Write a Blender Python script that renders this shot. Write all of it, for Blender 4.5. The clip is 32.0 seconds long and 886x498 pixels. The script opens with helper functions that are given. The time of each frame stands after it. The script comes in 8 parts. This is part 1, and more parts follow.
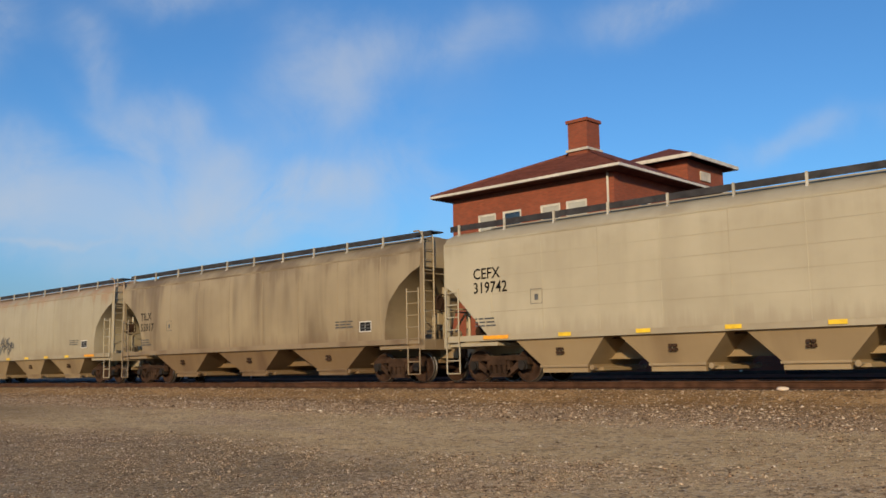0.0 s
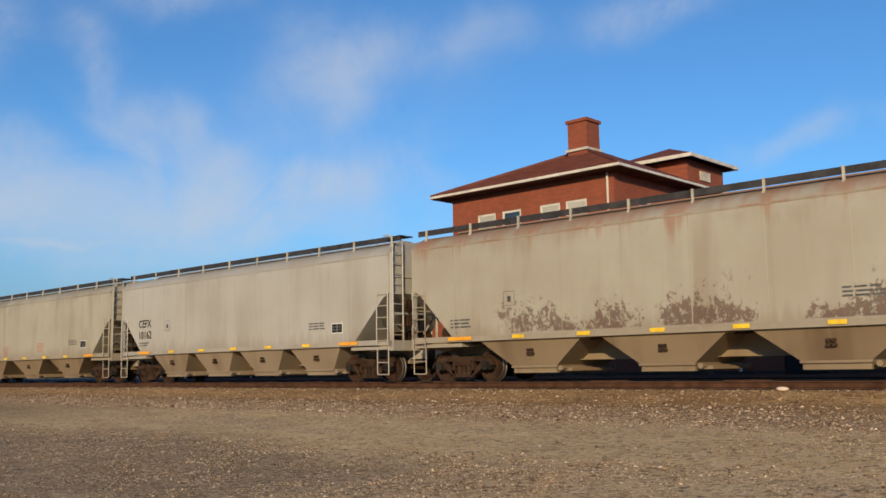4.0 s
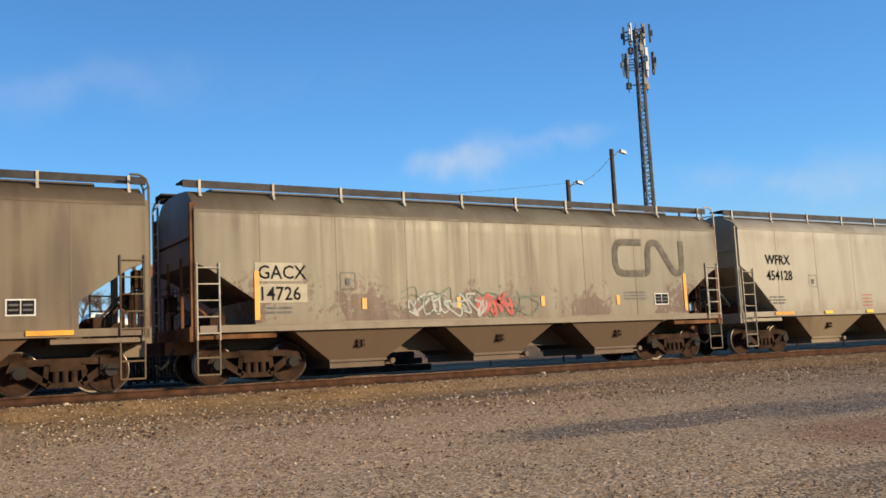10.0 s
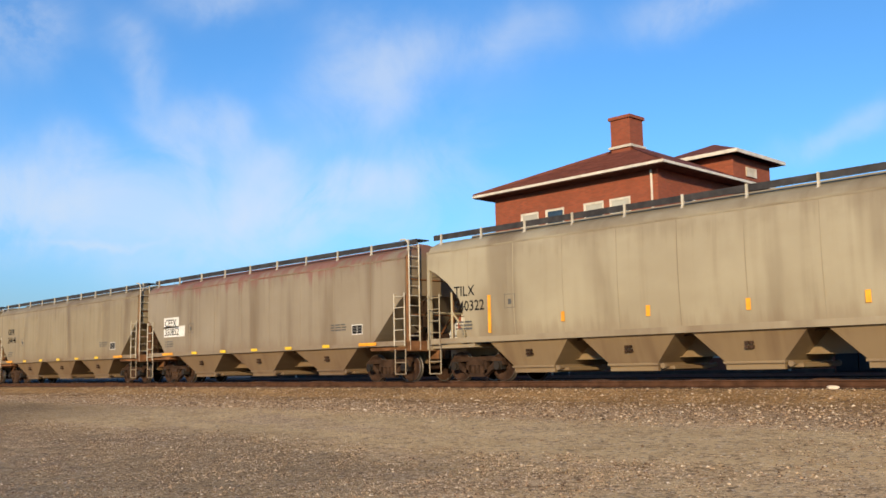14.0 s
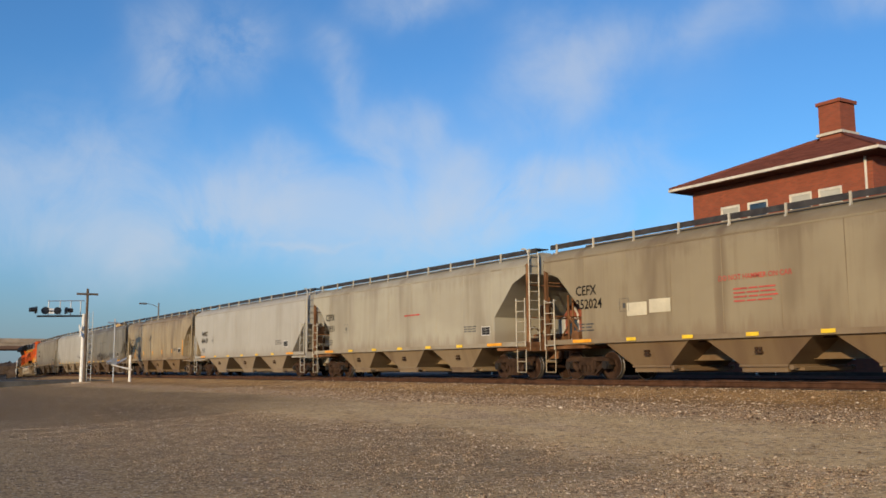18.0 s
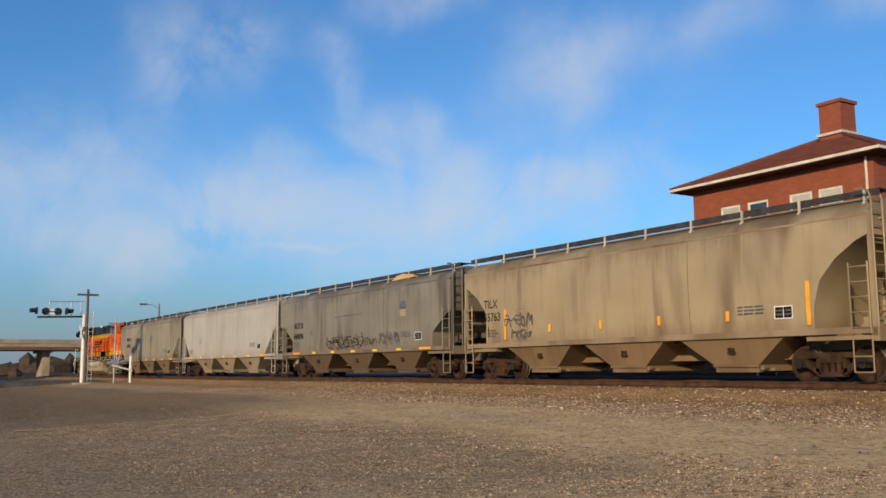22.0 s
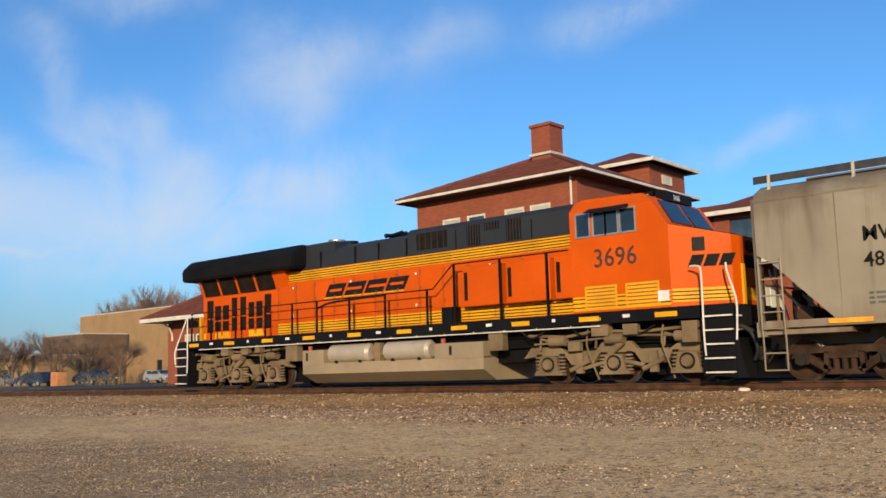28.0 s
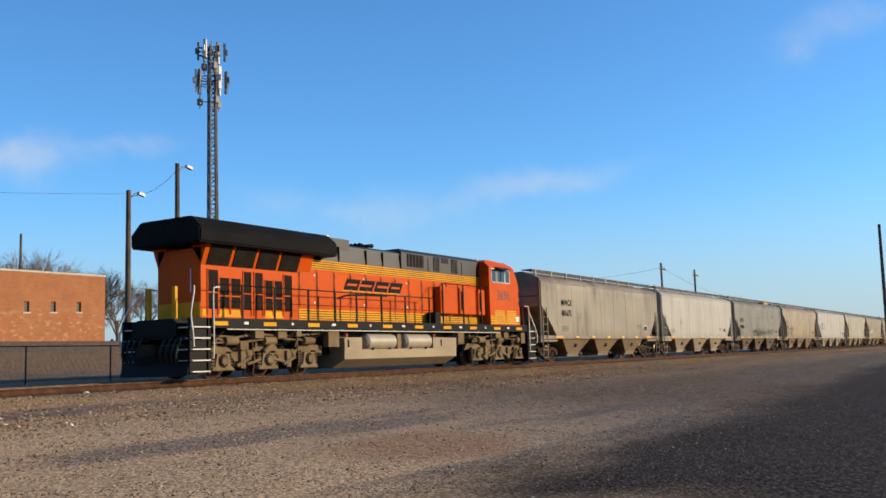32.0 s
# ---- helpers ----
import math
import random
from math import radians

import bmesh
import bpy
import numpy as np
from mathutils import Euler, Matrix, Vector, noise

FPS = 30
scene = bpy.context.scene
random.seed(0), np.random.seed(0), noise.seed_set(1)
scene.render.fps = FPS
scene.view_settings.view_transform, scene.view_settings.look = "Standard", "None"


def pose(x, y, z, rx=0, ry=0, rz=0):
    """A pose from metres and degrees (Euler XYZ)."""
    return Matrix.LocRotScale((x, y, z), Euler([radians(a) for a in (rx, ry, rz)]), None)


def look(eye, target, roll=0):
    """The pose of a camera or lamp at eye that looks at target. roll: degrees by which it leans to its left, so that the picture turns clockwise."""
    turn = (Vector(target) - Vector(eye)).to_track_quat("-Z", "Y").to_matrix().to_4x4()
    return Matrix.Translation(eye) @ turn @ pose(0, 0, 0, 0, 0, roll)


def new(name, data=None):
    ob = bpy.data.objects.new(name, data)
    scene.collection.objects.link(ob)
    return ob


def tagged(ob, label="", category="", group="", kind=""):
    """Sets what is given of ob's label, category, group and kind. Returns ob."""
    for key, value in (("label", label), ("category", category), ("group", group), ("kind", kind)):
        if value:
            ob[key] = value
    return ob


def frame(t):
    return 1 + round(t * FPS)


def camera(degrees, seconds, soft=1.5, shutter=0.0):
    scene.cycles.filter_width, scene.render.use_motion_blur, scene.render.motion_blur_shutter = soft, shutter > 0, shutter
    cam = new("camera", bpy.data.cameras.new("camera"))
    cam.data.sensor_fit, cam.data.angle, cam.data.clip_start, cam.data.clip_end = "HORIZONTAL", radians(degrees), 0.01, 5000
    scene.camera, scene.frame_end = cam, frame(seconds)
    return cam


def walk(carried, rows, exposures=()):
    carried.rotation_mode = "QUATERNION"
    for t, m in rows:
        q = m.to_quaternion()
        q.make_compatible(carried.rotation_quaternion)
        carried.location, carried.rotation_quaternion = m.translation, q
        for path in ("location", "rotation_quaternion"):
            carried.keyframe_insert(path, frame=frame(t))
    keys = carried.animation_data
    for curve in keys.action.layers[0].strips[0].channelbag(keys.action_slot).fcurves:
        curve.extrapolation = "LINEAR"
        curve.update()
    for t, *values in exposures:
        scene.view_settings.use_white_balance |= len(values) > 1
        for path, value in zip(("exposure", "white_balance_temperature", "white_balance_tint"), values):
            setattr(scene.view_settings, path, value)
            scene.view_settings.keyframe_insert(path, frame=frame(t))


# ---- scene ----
cam = camera(50.83, 32.0, soft=1.6, shutter=0.0)
PATH = [
    (0.0, pose(0, 0, 0.428, 97.26, 0.98, 42.96)),
    (3.5, pose(0, 0, 0.428, 97.25, 0.96, 42.95)),
    (5.5, pose(0, 0, 0.428, 97.32, 1.07, 42.93)),
    (6.0, pose(0, 0, 0.428, 97.29, 1.20, 42.89)),
    (6.5, pose(0, 0, 0.428, 97.59, 1.46, 42.59)),
    (7.0, pose(0, 0, 0.428, 97.60, 1.31, 40.70)),
    (7.5, pose(0, 0, 0.428, 97.62, 1.51, 36.46)),
    (8.0, pose(0, 0, 0.428, 97.54, 1.95, 26.84)),
    (8.5, pose(0, 0, 0.428, 97.69, 1.80, 13.33)),
    (9.0, pose(0, 0, 0.428, 97.32, 2.28, -0.96)),
    (9.5, pose(0, 0, 0.428, 97.08, 2.80, -16.48)),
    (10.0, pose(0, 0, 0.428, 96.51, 2.76, -31.20)),
    (10.5, pose(0, 0, 0.428, 96.43, 2.67, -40.77)),
    (11.0, pose(0, 0, 0.428, 96.24, 2.44, -46.94)),
    (11.5, pose(0, 0, 0.428, 96.26, 2.50, -49.65)),
    (12.0, pose(0, 0, 0.428, 96.39, 2.26, -49.65)),
    (12.4, pose(0, 0, 0.428, 96.40, 2.64, -44.37)),
    (12.8, pose(0, 0, 0.428, 96.83, 2.71, -20.14)),
    (13.0, pose(0, 0, 0.428, 97.14, 2.24, -5.50)),
    (13.2, pose(0, 0, 0.428, 97.39, 2.05, 5.78)),
    (13.6, pose(0, 0, 0.428, 97.33, 2.03, 23.44)),
    (14.0, pose(0, 0, 0.428, 97.26, 1.11, 45.62)),
    (14.5, pose(0, 0, 0.428, 97.53, 0.97, 54.11)),
    (15.0, pose(0, 0, 0.428, 97.36, 0.90, 62.03)),
    (15.5, pose(0, 0, 0.428, 97.34, 0.79, 62.16)),
    (17.5, pose(0, 0, 0.428, 97.25, 0.42, 57.47)),
    (22.0, pose(0, 0, 0.428, 97.28, 0.46, 57.50)),
    (22.5, pose(0, 0, 0.428, 97.26, 0.53, 57.19)),
    (23.0, pose(0, 0, 0.428, 97.33, 0.75, 51.34)),
    (23.5, pose(0, 0, 0.428, 97.28, 0.65, 44.02)),
    (24.0, pose(0, 0, 0.428, 97.37, 1.42, 33.91)),
    (24.5, pose(0, 0, 0.428, 97.51, 1.48, 23.47)),
    (25.0, pose(0, 0, 0.428, 97.45, 1.95, 12.80)),
    (25.5, pose(0, 0, 0.428, 97.30, 1.25, 7.21)),
    (27.5, pose(0, 0, 0.428, 97.45, 1.38, 45.18)),
    (28.0, pose(0, 0, 0.428, 97.48, 1.58, 40.84)),
    (28.5, pose(0, 0, 0.428, 97.36, 1.71, 31.36)),
    (29.0, pose(0, 0, 0.428, 97.36, 1.85, 22.43)),
    (29.5, pose(0, 0, 0.428, 97.43, 1.11, 10.44)),
    (30.0, pose(0, 0, 0.428, 96.79, 1.73, -1.49)),
    (30.5, pose(0, 0, 0.428, 96.71, 2.18, -19.68)),
    (31.0, pose(0, 0, 0.428, 96.89, 2.51, -31.24)),
    (31.5, pose(0, 0, 0.428, 96.62, 1.87, -47.50)),
    (32.0, pose(0, 0, 0.428, 96.61, 1.85, -58.01)),]
EXPOSURES = [(0, -0.29), (3, -0.23), (6, -0.2), (8, -0.2), (9, -0.02), (12, 0.04), (13, 0.12), (14, 0.2), (15, -0.1), (17.5, -0.12), (19, -0.13), (23, -0.12), (24, -0.16), (25, 0.02), (28, 0.05), (30, 0.16), (31, 0.12), (32, 0.04)]
walk(cam, PATH, EXPOSURES)

# ---- world, sun ----
SUN_EL, SUN_AZ = radians(15.5), radians(148)
world = bpy.data.worlds.new("sky")
scene.world = world
world.use_nodes = True


def build_sky():
    nt = world.node_tree
    nt.nodes.clear()
    N, L = nt.nodes.new, nt.links.new
    out, bg = N("ShaderNodeOutputWorld"), N("ShaderNodeBackground")
    sky = N("ShaderNodeTexSky")
    sky.sky_type, sky.sun_disc = "NISHITA", False
    sky.sun_elevation, sky.sun_rotation = SUN_EL, SUN_AZ
    sky.air_density, sky.dust_density, sky.ozone_density = 1.0, 0.3, 3.0
    tc = N("ShaderNodeTexCoord")
    warp = N("ShaderNodeTexNoise")
    warp.inputs["Scale"].default_value, warp.inputs["Detail"].default_value = 7.0, 5.0
    L(tc.outputs["Generated"], warp.inputs["Vector"])
    wisps = N("ShaderNodeTexNoise")
    wisps.inputs["Scale"].default_value, wisps.inputs["Detail"].default_value = 8.5, 9.0
    wisps.inputs["Roughness"].default_value, wisps.inputs["Distortion"].default_value = 0.6, 0.6
    L(tc.outputs["Generated"], wisps.inputs["Vector"])
    sub = N("ShaderNodeVectorMath")
    sub.operation = "SUBTRACT"
    L(warp.outputs["Color"], sub.inputs[0])
    sub.inputs[1].default_value = (0.5, 0.5, 0.5)
    mad = N("ShaderNodeVectorMath")
    mad.operation = "MULTIPLY_ADD"
    L(sub.outputs[0], mad.inputs[0])
    mad.inputs[1].default_value = (0.13, 0.13, 0.13)
    L(tc.outputs["Generated"], mad.inputs[2])
    total = None

    def math_node(op, a, b):
        m = N("ShaderNodeMath")
        m.operation = op
        for i, v in enumerate((a, b)):
            if isinstance(v, (int, float)):
                m.inputs[i].default_value = v
            else:
                L(v, m.inputs[i])
        return m.outputs[0]
    # wisps: heading, height, half width and half height in degrees, tilt, strength
    for az, el, wa, we, tilt, power in CLOUDS:
        a, e = radians(az), radians(el)
        d = Vector((math.sin(a) * math.cos(e), math.cos(a) * math.cos(e), math.sin(e)))
        right = Vector((math.cos(a), -math.sin(a), 0))
        up = right.cross(d)
        c, s = math.cos(radians(tilt)), math.sin(radians(tilt))
        u, v = (right * c + up * s) / math.tan(radians(wa)), (up * c - right * s) / math.tan(radians(we))
        parts = []
        for axis in (u, v):
            dot = N("ShaderNodeVectorMath")
            dot.operation = "DOT_PRODUCT"
            L(mad.outputs[0], dot.inputs[0])
            dot.inputs[1].default_value = axis
            shifted = math_node("SUBTRACT", dot.outputs["Value"], axis.dot(d))
            parts.append(math_node("MULTIPLY", shifted, shifted))
        dot = N("ShaderNodeVectorMath")
        dot.operation = "DOT_PRODUCT"
        L(tc.outputs["Generated"], dot.inputs[0])
        dot.inputs[1].default_value = d
        front = math_node("GREATER_THAN", dot.outputs["Value"], 0.5)
        q = math_node("ADD", parts[0], parts[1])
        q = math_node("MULTIPLY", q, -1.0)
        q = math_node("EXPONENT", q, 0.0)
        q = math_node("MULTIPLY", q, front)
        q = math_node("MULTIPLY", q, power)
        total = q if total is None else math_node("ADD", total, q)
    ramp = N("ShaderNodeMapRange")
    ramp.inputs[1].default_value, ramp.inputs[2].default_value = 0.36, 0.68
    ramp.inputs[3].default_value, ramp.inputs[4].default_value = 0.2, 1.75
    L(wisps.outputs["Fac"], ramp.inputs[0])
    mask = math_node("MULTIPLY", total, ramp.outputs[0])
    # thick parts whiten slowly
    mask = math_node("DIVIDE", math_node("MULTIPLY", mask, 1.1), math_node("ADD", mask, 1.0))
    # thin haze low over the horizon
    sep = N("ShaderNodeSeparateXYZ")
    L(tc.outputs["Generated"], sep.inputs[0])
    haze = N("ShaderNodeMapRange")
    haze.interpolation_type = "SMOOTHSTEP"
    haze.inputs[1].default_value, haze.inputs[2].default_value = -0.02, 0.20
    haze.inputs[3].default_value, haze.inputs[4].default_value = 0.85, 0.0
    L(sep.outputs["Z"], haze.inputs[0])
    tint = N("ShaderNodeMix")
    tint.data_type, tint.blend_type = "RGBA", "MULTIPLY"
    tint.inputs["Factor"].default_value = 1.0
    # the sky is brighter towards the sun's side
    side = N("ShaderNodeMapRange")
    side.interpolation_type = "SMOOTHSTEP"
    side.inputs[1].default_value, side.inputs[2].default_value = 0.0, 0.8
    side.inputs[3].default_value, side.inputs[4].default_value = 1.0, 1.42
    L(sep.outputs["X"], side.inputs[0])
    lift = N("ShaderNodeVectorMath")
    lift.operation = "SCALE"
    L(sky.outputs[0], lift.inputs[0])
    L(side.outputs[0], lift.inputs["Scale"])
    L(lift.outputs[0], tint.inputs["A"])
    tint.inputs["B"].default_value = SKY_TINT
    m1 = N("ShaderNodeMix")
    m1.data_type = "RGBA"
    L(haze.outputs[0], m1.inputs["Factor"])
    L(tint.outputs["Result"], m1.inputs["A"])
    sunward = N("ShaderNodeMapRange")
    sunward.inputs[1].default_value, sunward.inputs[2].default_value = 0.0, 0.85
    L(sep.outputs["X"], sunward.inputs[0])
    hz = N("ShaderNodeMix")
    hz.data_type = "RGBA"
    L(sunward.outputs[0], hz.inputs["Factor"])
    hz.inputs["A"].default_value, hz.inputs["B"].default_value = HAZE, HAZE_SUNWARD
    west = N("ShaderNodeMapRange")
    west.interpolation_type = "SMOOTHSTEP"
    west.inputs[1].default_value, west.inputs[2].default_value = -0.78, -0.985
    L(sep.outputs["X"], west.inputs[0])
    hw = N("ShaderNodeMix")
    hw.data_type = "RGBA"
    L(west.outputs[0], hw.inputs["Factor"])
    L(hz.outputs["Result"], hw.inputs["A"])
    hw.inputs["B"].default_value = HAZE_WEST
    L(hw.outputs["Result"], m1.inputs["B"])
    m2 = N("ShaderNodeMix")
    m2.data_type = "RGBA"
    L(mask, m2.inputs["Factor"])
    L(m1.outputs["Result"], m2.inputs["A"])
    m2.inputs["B"].default_value = CLOUD
    L(m2.outputs["Result"], bg.inputs["Color"])
    bg.inputs["Strength"].default_value = 0.12
    L(bg.outputs[0], out.inputs["Surface"])


SKY_TINT, HAZE, HAZE_SUNWARD, HAZE_WEST, CLOUD = (0.62, 1.04, 1.38, 1), (2.6, 3.7, 5.1, 1), (4.0, 4.5, 5.1, 1), (1.75, 2.15, 2.8, 1), (5.2, 5.7, 6.5, 1)
CLOUDS = [(-48, 18.8, 4.6, 2.1, 10, 0.5), (-50.5, 16, 2.6, 2.6, -40, 0.4), (-40.8, 20.2, 2.5, 1.6, 30, 0.5),
          (-64.2, 17.6, 0.9, 3.4, 25, 0.55), (-60.8, 14.2, 1.3, 2.2, 30, 0.5), (-58, 14.2, 1.8, 1.6, -20, 0.55),
          (-54.5, 11.8, 3.2, 1.6, -25, 0.5), (-56, 9.2, 8.5, 2.4, 3, 0.8), (-53, 10.6, 7.5, 1.2, 6, 0.6), (-62, 12.6, 3.4, 0.9, -42, 0.5), (-70, 9.2, 7, 1.9, 12, 0.45), (-47.5, 12, 5, 1.7, 25, 0.4),
          (-67.6, 11.6, 1.5, 1.8, 30, 0.45), (-72, 9.6, 5, 1.7, 14, 0.6), (-80, 11.2, 5.5, 2.6, 4, 0.75), (-77, 7.6, 6.5, 2.2, 0, 0.55),
          (-74, 18.6, 2.2, 3.0, -10, 0.65), (-69.6, 20.0, 1.4, 2.6, -10, 0.45), (-59.5, 21.8, 3.2, 1.2, 0, 0.5),
          (-66, 8.1, 2.6, 0.2, 11, 0.5), (-21.5, 12.8, 3.4, 0.8, 8, 0.4), (-29.5, 22, 4, 1.2, 8, 0.5),
          (32.9, 11.5, 2.4, 0.7, 4, 0.75), (39.5, 12.2, 3, 0.6, 4, 0.25), (53, 9.3, 6, 0.9, 2, 0.35), (64, 10.2, 5, 0.8, 2, 0.35),
          (81, 18.2, 2.6, 0.9, 6, 0.35), (-1.3, 18.4, 3.2, 0.8, -10, 0.2), (10, 16, 10, 1.2, 8, 0.14)]
build_sky()

sun_data = bpy.data.lights.new("sun", "SUN")
sun_data.energy, sun_data.angle, sun_data.color = 5.0, radians(0.6), (1.0, 0.765, 0.455)
sun = new("sun", sun_data)
to_sun = Vector((math.sin(SUN_AZ) * math.cos(SUN_EL), math.cos(SUN_AZ) * math.cos(SUN_EL), math.sin(SUN_EL)))
sun.matrix_world = look(to_sun * 50, (0, 0, 0))

# ---- mesh helpers ----


def box(bm, x0, x1, y0, y1, z0, z1):
    v = [bm.verts.new((x, y, z)) for z in (z0, z1) for y in (y0, y1) for x in (x0, x1)]
    for f in ((0, 2, 3, 1), (4, 5, 7, 6), (0, 1, 5, 4), (2, 6, 7, 3), (0, 4, 6, 2), (1, 3, 7, 5)):
        bm.faces.new([v[i] for i in f])
    return v


def prism(bm, pts, axis, a, b):
    """A polygon drawn in the plane across an axis, drawn out from a to b."""
    def at(p, q):
        return {"x": (q, p[0], p[1]), "y": (p[0], q, p[1]), "z": (p[0], p[1], q)}[axis]
    lo, hi = [bm.verts.new(at(p, a)) for p in pts], [bm.verts.new(at(p, b)) for p in pts]
    n = len(pts)
    bm.faces.new(lo), bm.faces.new(hi[::-1])
    for i in range(n):
        bm.faces.new((lo[i], hi[i], hi[(i + 1) % n], lo[(i + 1) % n]))


def tube(bm, p, q, r, n=8, r2=None):
    p, q = Vector(p), Vector(q)
    d = (q - p).normalized()
    side = d.orthogonal().normalized()
    other = d.cross(side)
    ring = []
    for c, rad in ((p, r), (q, r if r2 is None else r2)):
        ring.append([bm.verts.new(c + (side * math.cos(t) + other * math.sin(t)) * rad) for t in [2 * math.pi * i / n for i in range(n)]])
    for i in range(n):
        bm.faces.new((ring[0][i], ring[0][(i + 1) % n], ring[1][(i + 1) % n], ring[1][i]))
    bm.faces.new(ring[0][::-1]), bm.faces.new(ring[1])


def pipe(bm, pts, r, n=6):
    for a, b in zip(pts, pts[1:]):
        tube(bm, a, b, r, n)


def disc_wheel(bm, x, y0, y1, z, profile, n=28):
    """Turned about the y axis: profile of (radius, share of the width)."""
    rings = []
    for r, s in profile:
        y = y0 + (y1 - y0) * s
        rings.append([bm.verts.new((x + r * math.cos(2 * math.pi * i / n), y, z + r * math.sin(2 * math.pi * i / n))) for i in range(n)])
    for a, b in zip(rings, rings[1:]):
        for i in range(n):
            bm.faces.new((a[i], b[i], b[(i + 1) % n], a[(i + 1) % n]))
    bm.faces.new(rings[0][::-1]), bm.faces.new(rings[-1])


def finish(bm):
    bmesh.ops.recalc_face_normals(bm, faces=bm.faces[:])
    return bm


def mesh_of(name, bm, material, smooth=False):
    finish(bm)
    me = bpy.data.meshes.new(name)
    bm.to_mesh(me)
    bm.free()
    for m in (material if isinstance(material, (list, tuple)) else [material]):
        me.materials.append(m)
    if smooth:
        for p in me.polygons:
            p.use_smooth = True
        me.set_sharp_from_angle(angle=radians(35))
    return me


def part(name, bm, material, parent=None, label="", smooth=False, at=None):
    me = bm if isinstance(bm, bpy.types.Mesh) else mesh_of(name, bm, material, smooth)
    ob = new(name, me)
    if parent is not None:
        ob.parent = parent
    if at is not None:
        ob.matrix_basis = at
    if label:
        ob["label"] = label
    return ob


def thing(name, label, category, group="", kind="", at=None):
    ob = new(name)
    ob.empty_display_size = 0.2
    if at is not None:
        ob.matrix_basis = at
    return tagged(ob, label, category, group, kind)


def B():
    return bmesh.new()


# ---- materials ----


class Mat:
    """A node material with a Principled surface."""

    def __init__(self, name, rough=0.6, metal=0.0):
        self.m = bpy.data.materials.new(name)
        self.m.use_nodes = True
        self.nt = self.m.node_tree
        self.p = self.nt.nodes["Principled BSDF"]
        self.p.inputs["Roughness"].default_value, self.p.inputs["Metallic"].default_value = rough, metal
        self.tc = self.node("ShaderNodeTexCoord")

    def node(self, kind):
        return self.nt.nodes.new(kind)

    def link(self, a, b):
        self.nt.links.new(a, b)

    def coords(self, scale=(1, 1, 1), random_shift=False, source="Object"):
        mp = self.node("ShaderNodeMapping")
        mp.inputs["Scale"].default_value = scale
        self.link(self.tc.outputs[source], mp.inputs["Vector"])
        if random_shift:
            oi = self.node("ShaderNodeObjectInfo")
            mul = self.node("ShaderNodeMath")
            mul.operation = "MULTIPLY"
            mul.inputs[1].default_value = 57.0
            self.link(oi.outputs["Random"], mul.inputs[0])
            self.link(mul.outputs[0], mp.inputs["Location"])
        return mp.outputs[0]

    def noise(self, scale, detail=4.0, stretch=(1, 1, 1), rough=0.55, shift=False, distort=0.0, source="Object"):
        n = self.node("ShaderNodeTexNoise")
        n.inputs["Scale"].default_value, n.inputs["Detail"].default_value = scale, detail
        n.inputs["Roughness"].default_value, n.inputs["Distortion"].default_value = rough, distort
        self.link(self.coords(stretch, shift, source), n.inputs["Vector"])
        return n.outputs["Fac"]

    def ramp(self, fac, lo, hi, a=0.0, b=1.0):
        r = self.node("ShaderNodeMapRange")
        r.interpolation_type = "SMOOTHSTEP"
        for i, v in enumerate((lo, hi, a, b)):
            r.inputs[i + 1].default_value = v
        self.link(fac, r.inputs[0])
        return r.outputs[0]

    def mul(self, a, b, op="MULTIPLY"):
        m = self.node("ShaderNodeMath")
        m.operation = op
        for i, v in enumerate((a, b)):
            if isinstance(v, (int, float)):
                m.inputs[i].default_value = v
            else:
                self.link(v, m.inputs[i])
        return m.outputs[0]

    def mix(self, fac, a, b, blend="MIX"):
        m = self.node("ShaderNodeMix")
        m.data_type, m.blend_type = "RGBA", blend
        for key, v in (("Factor", fac), ("A", a), ("B", b)):
            if isinstance(v, (int, float)):
                m.inputs[key].default_value = v
            elif isinstance(v, tuple):
                m.inputs[key].default_value = (*v, 1)
            else:
                self.link(v, m.inputs[key])
        return m.outputs["Result"]

    def color(self, c):
        if isinstance(c, tuple):
            self.p.inputs["Base Color"].default_value = (*c, 1)
        else:
            self.link(c, self.p.inputs["Base Color"])
        return self

    def rough(self, r):
        self.link(r, self.p.inputs["Roughness"])
        return self

    def bump(self, height, strength=0.3, distance=0.01):
        b = self.node("ShaderNodeBump")
        b.inputs["Strength"].default_value, b.inputs["Distance"].default_value = strength, distance
        self.link(height, b.inputs["Height"])
        self.link(b.outputs[0], self.p.inputs["Normal"])
        return self


def simple(name, c, rough=0.6, metal=0.0, vary=0.18, scale=3.0, bump=0.0):
    """Paint, metal or board with grime at two scales."""
    m = Mat(name, rough, metal)
    big, fine = m.noise(scale * 0.6, 6, shift=True, rough=0.6), m.noise(scale * 14, 4, shift=True)
    dark = tuple(v * (1 - 1.9 * vary) for v in c)
    light = tuple(min(1, v * (1 + vary)) for v in c)
    col = m.mix(m.ramp(big, 0.22, 0.78), dark, light)
    col = m.mix(m.ramp(fine, 0.4, 0.8, 0, 0.3), col, dark)
    m.color(col)
    m.rough(m.ramp(fine, 0.2, 0.8, max(0.05, rough - 0.04), min(1, rough + 0.06)))
    if rough >= 0.8:
        m.p.inputs["Specular IOR Level"].default_value = 0.12
    if bump:
        m.bump(fine, bump, 0.01)
    return m.m


